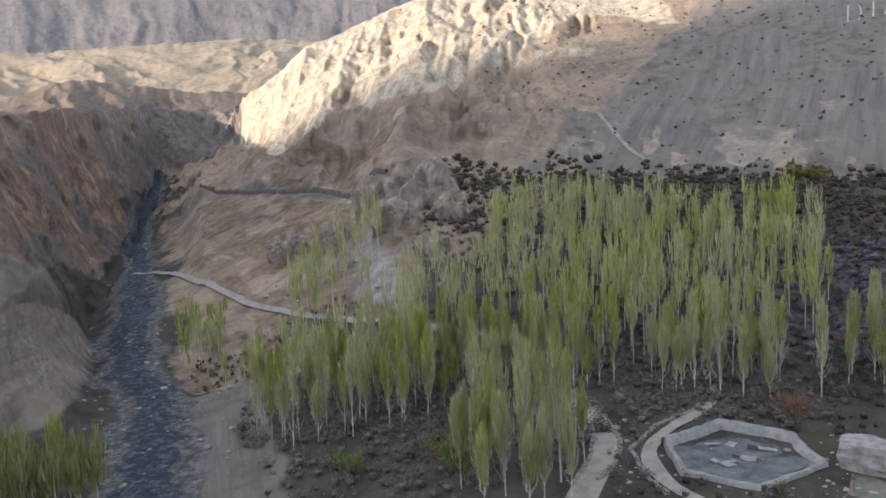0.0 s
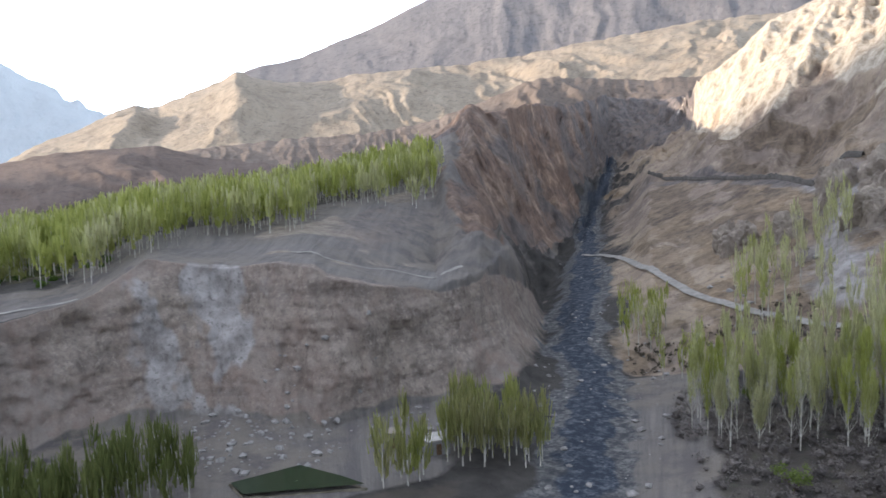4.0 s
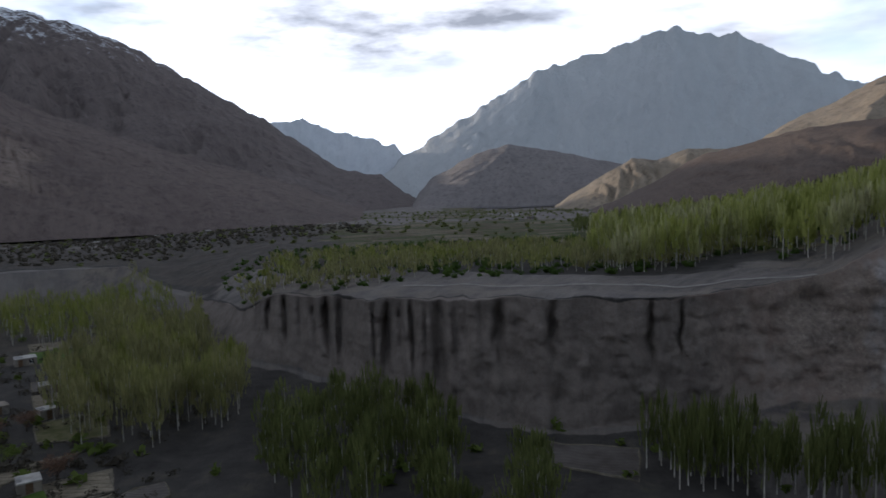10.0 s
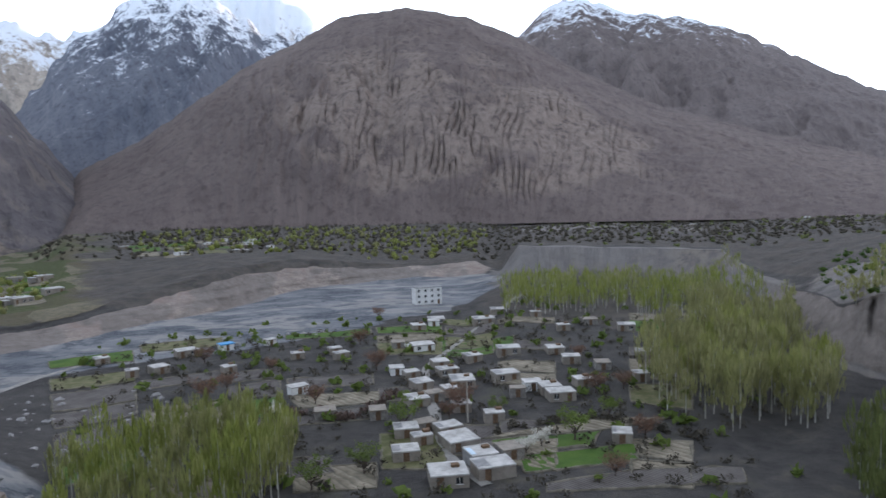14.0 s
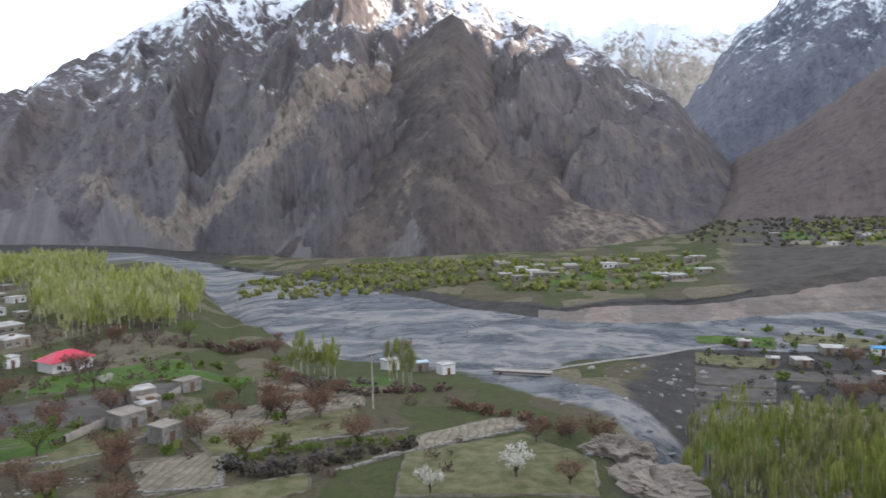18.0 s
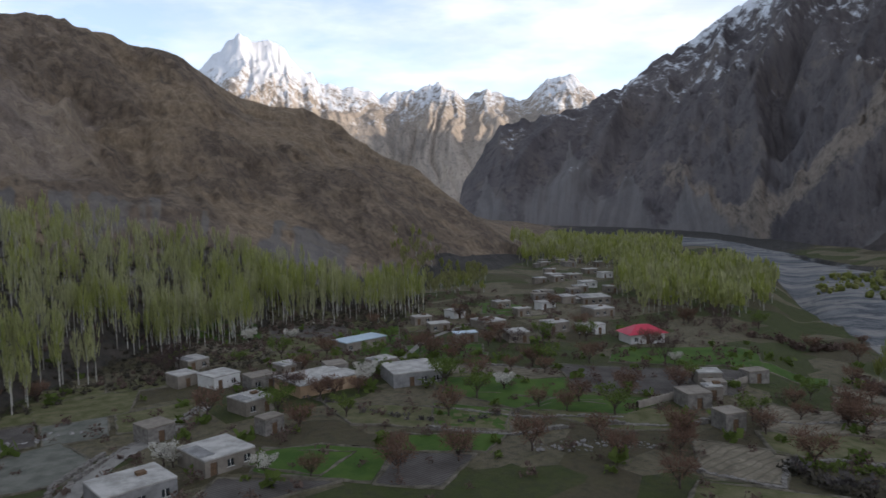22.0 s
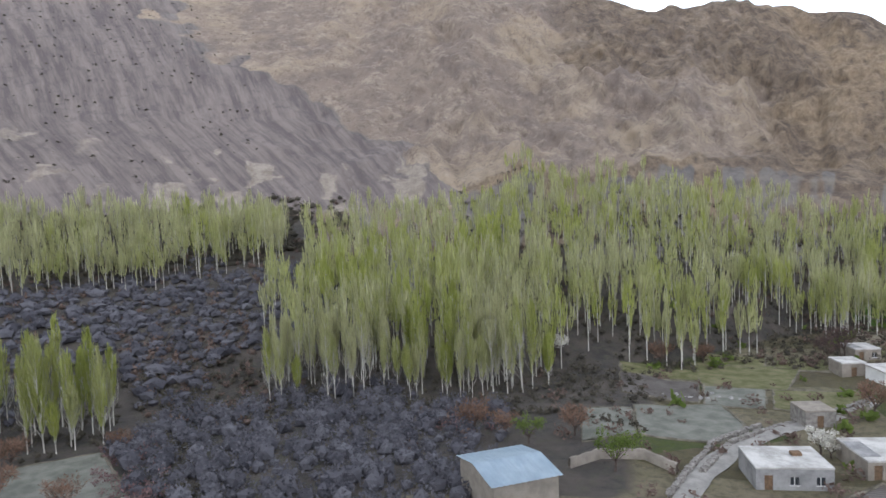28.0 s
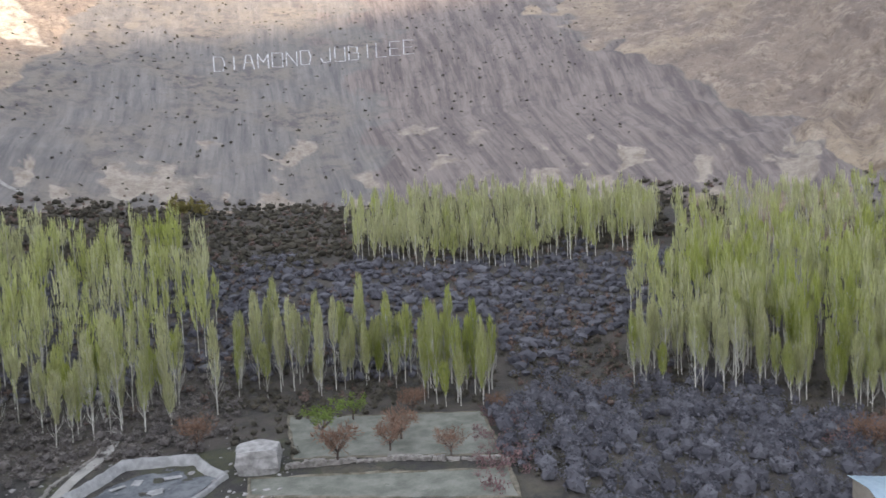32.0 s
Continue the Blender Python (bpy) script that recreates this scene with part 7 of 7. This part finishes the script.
boulders("stream_boulders", "grey boulders strewn in the stream bed", [(18, 28, 88, 220, 0.03), (23, 26, 220, 480, 0.006)], 0.9, 0.7, 51)
boulders("tank_stones", "loose stones and rubble round the water tank", [(-13, -33, 80, 108, 0.10)], 0.8, 0.32, 54)
boulders("slope_stones", "pale stones on the slope under the spur", [(14, -2, 165, 240, 0.03)], 1.5, 0.9, 55)
boulders("stone_heap", "long heap of pale field stones", [(-94, -100, 126.5, 130.5, 1.6), (-135, -139.5, 99, 102.5, 1.6), (-139, -144.5, 101.5, 105, 1.6)], 0.5, 0.5, 56)
boulders("fallen_rocks", "fallen pale blocks under the terrace cliff", [(45, 62, 112, 138, 0.22), (28, 46, 118, 140, 0.06)], 0.9, 0.8, 52)
boulders("bank_stones", "stones along the river edge and stream mouth", [(160, 178, 100, 185, 0.02), (155, 148, 225, 240, 0.05), (-160, -178, 185, 260, 0.004)], 1.5, 0.8, 53)


def far_channel():
    A, R = np.meshgrid(np.linspace(79.5, 89, 40), np.linspace(1540, 1690, 8), indexing="ij")
    R = R + 18 * fbm(A * 0.6, A * 0, 3, 95)
    me = sheet("river_channel", -R * np.sin(np.radians(A)), R * np.cos(np.radians(A)), R * 0 - 1.5)
    me.materials.append(two("bright_water", (0.05, 0.06, 0.07), (0.09, 0.10, 0.11), 30, rough=0.12))
    tagged(new("river_channel", me), "thin river channel shining on the far plain", "river", kind="structure")


far_channel()
# rubble and bushes by the tank
boulders("rubble", "grey rubble and broken stones along the road", [(-9, -11, 84, 118, 0.2), (-13.2, -15, 84, 100, 0.3), (-28, -34, 84, 104, 0.2)], 0.6, 0.5, 57)
thicket("undergrowth", "grey-green low bushes along the tank and the plots", [(-16, -30, 76, 84, 0.22), (-29, -34, 96, 112, 0.15), (-33, -52, 112, 124, 0.12), (-52, -56, 82, 112, 0.2)], 1.4, 1.5, 60, DARK_SCRUB, 48, 0.8, 0.09, 0.3)


# ---------------------------------------------------------------- words laid out in stones on the scree
STROKES = {"D": ((0, 0, 0, 1), (0, 1, 0.8, 1), (0.8, 1, 1, 0.5), (1, 0.5, 0.8, 0), (0.8, 0, 0, 0)), "I": ((0.5, 0, 0.5, 1),), "A": ((0, 0, 0.3, 1), (0.3, 1, 0.7, 1), (0.7, 1, 1, 0), (0.1, 0.45, 0.9, 0.45)),
           "M": ((0, 0, 0, 1), (0, 1, 0.5, 0.4), (0.5, 0.4, 1, 1), (1, 1, 1, 0)), "O": ((0, 0, 0, 1), (0, 1, 1, 1), (1, 1, 1, 0), (1, 0, 0, 0)), "N": ((0, 0, 0, 1), (0, 1, 1, 0), (1, 0, 1, 1)),
           "J": ((0.9, 1, 0.9, 0.1), (0.9, 0.1, 0.2, 0), (0.2, 0, 0, 0.3)), "U": ((0, 1, 0, 0), (0, 0, 1, 0), (1, 0, 1, 1)),
           "B": ((0, 0, 0, 1), (0, 1, 0.9, 0.9), (0.9, 0.9, 0.8, 0.5), (0, 0.5, 1, 0.5), (1, 0.5, 0.9, 0), (0.9, 0, 0, 0)), "L": ((0, 1, 0, 0), (0, 0, 1, 0)), "E": ((0, 0, 0, 1), (0, 1, 1, 1), (0, 0.5, 0.8, 0.5), (0, 0, 1, 0))}


def on_slope(az, e):
    r = np.arange(265, 520, 0.5)
    z = ground_at(np.full(len(r), az), r)
    i = int(np.argmax(C + r * math.tan(radians(e)) < z))
    return r[i]


words = new("hillside_words")
x, y = on_ground(-37.7, 380)
words.matrix_world = pose(x, y, gz(x, y))
tagged(words, "large words laid out in white stones on the scree", "lettering")
STONE_WHITE = two("white_stones", (0.24, 0.23, 0.22), (0.56, 0.54, 0.52), 2.5, spread=(0.42, 0.58))
for k, ch in enumerate("DIAMOND JUBILEE"):
    if ch == " ":
        continue
    k = k - (0.55 if k > 7 else 0)
    a0 = -29.85 - k * 1.098
    e0 = 10.35 + k * 0.085
    s = Soup()
    for x0, y0, x1, y1 in STROKES[ch]:
        pts = []
        for t in np.linspace(0, 1, 5):
            a, e = a0 - 0.80 * (x0 + (x1 - x0) * t), e0 + 1.05 * (y0 + (y1 - y0) * t)
            pts.append(on_ground(a, on_slope(a, e)))
        P = np.array(pts)
        T = P[-1] - P[0]
        N = np.array((-T[1], T[0])) / max(np.linalg.norm(T), 1e-6) * 0.3
        zz = heights(P)
        base = np.array(words.matrix_world.translation)
        for i in range(4):
            v = [(*(P[i] - N), zz[i] + 0.15), (*(P[i] + N), zz[i] + 0.15), (*(P[i + 1] + N), zz[i + 1] + 0.15), (*(P[i + 1] - N), zz[i + 1] + 0.15)]
            v += [(q[0], q[1], q[2] - 0.6) for q in v]
            s.add(np.array(v) - base, [(0, 1, 2, 3), (0, 4, 5, 1), (1, 5, 6, 2), (2, 6, 7, 3), (3, 7, 4, 0)])
    part("letter", s.mesh("letter", STONE_WHITE), None, words)


# ---------------------------------------------------------------- channel on the gorge wall, bridge, bluff
def cliff_channel(points):
    me = ridge_strip(along(points, 1.5), 1.5, 1.5, 0.35, seed=91)
    me.materials.append(two("damp_stone", (0.045, 0.042, 0.038), (0.12, 0.108, 0.095), 1.5, depth=0.06))
    tagged(new("water_channel", me), "dark stone irrigation channel cut along the gorge slope", "channel")


cliff_channel([(4.5, 258), (7.5, 272), (10, 300), (13, 328), (16, 372), (19, 416)])


def footbridge():
    a, b = Vector(on_ground(-176.4, 172)), Vector(on_ground(178.8, 169))
    c, u = (a + b) / 2, b - a
    z = max(gz(*a), gz(*b)) + 0.5
    ob = new("footbridge")
    ob.matrix_world = pose(c.x, c.y, z, 0, 0, math.degrees(math.atan2(u.y, u.x)))
    tagged(ob, "pale plank bridge over the stony side stream", "bridge")
    l = u.length
    for i in range(24):
        x = -l / 2 + l * (i + 0.5) / 24
        part("plank", plain_box(x - l * 0.0195, x + l * 0.0195, -1.2, 1.2, 0.25, 0.33, bevel=0.01), BRIDGE_WOOD, ob)
    for y in (-1.0, 1.0):
        part("beam", plain_box(-l / 2, l / 2, y - 0.15, y + 0.15, -0.15, 0.246, bevel=0.02), WOOD, ob)
        part("rail", plain_box(-l / 2, l / 2, y * 1.12 - 0.04, y * 1.12 + 0.04, 1.1, 1.18, bevel=0.01), BRIDGE_WOOD, ob)
        for i in range(6):
            x = -l / 2 + 0.3 + (l - 0.6) * i / 5
            part("post", plain_box(x - 0.05, x + 0.05, y * 1.12 - 0.05, y * 1.12 + 0.05, 0.335, 1.097, bevel=0.01), BRIDGE_WOOD, ob)
    for x in (-l / 2 + 0.8, l / 2 - 0.8):
        part("abutment", plain_box(x - 0.9, x + 0.9, -1.5, 1.5, -2.2, -0.155, bevel=0.1), STONE, ob)


BRIDGE_WOOD = two("weathered_planks", (0.28, 0.26, 0.23), (0.46, 0.43, 0.39), 1.0, depth=0.01)
footbridge()
outcrop(171.2, 93, 13, 3.6, 21, "pale rounded earth bluff above the side stream")
outcrop(173.6, 99, 8, 2.6, 22, "pale rounded earth bluff above the side stream")
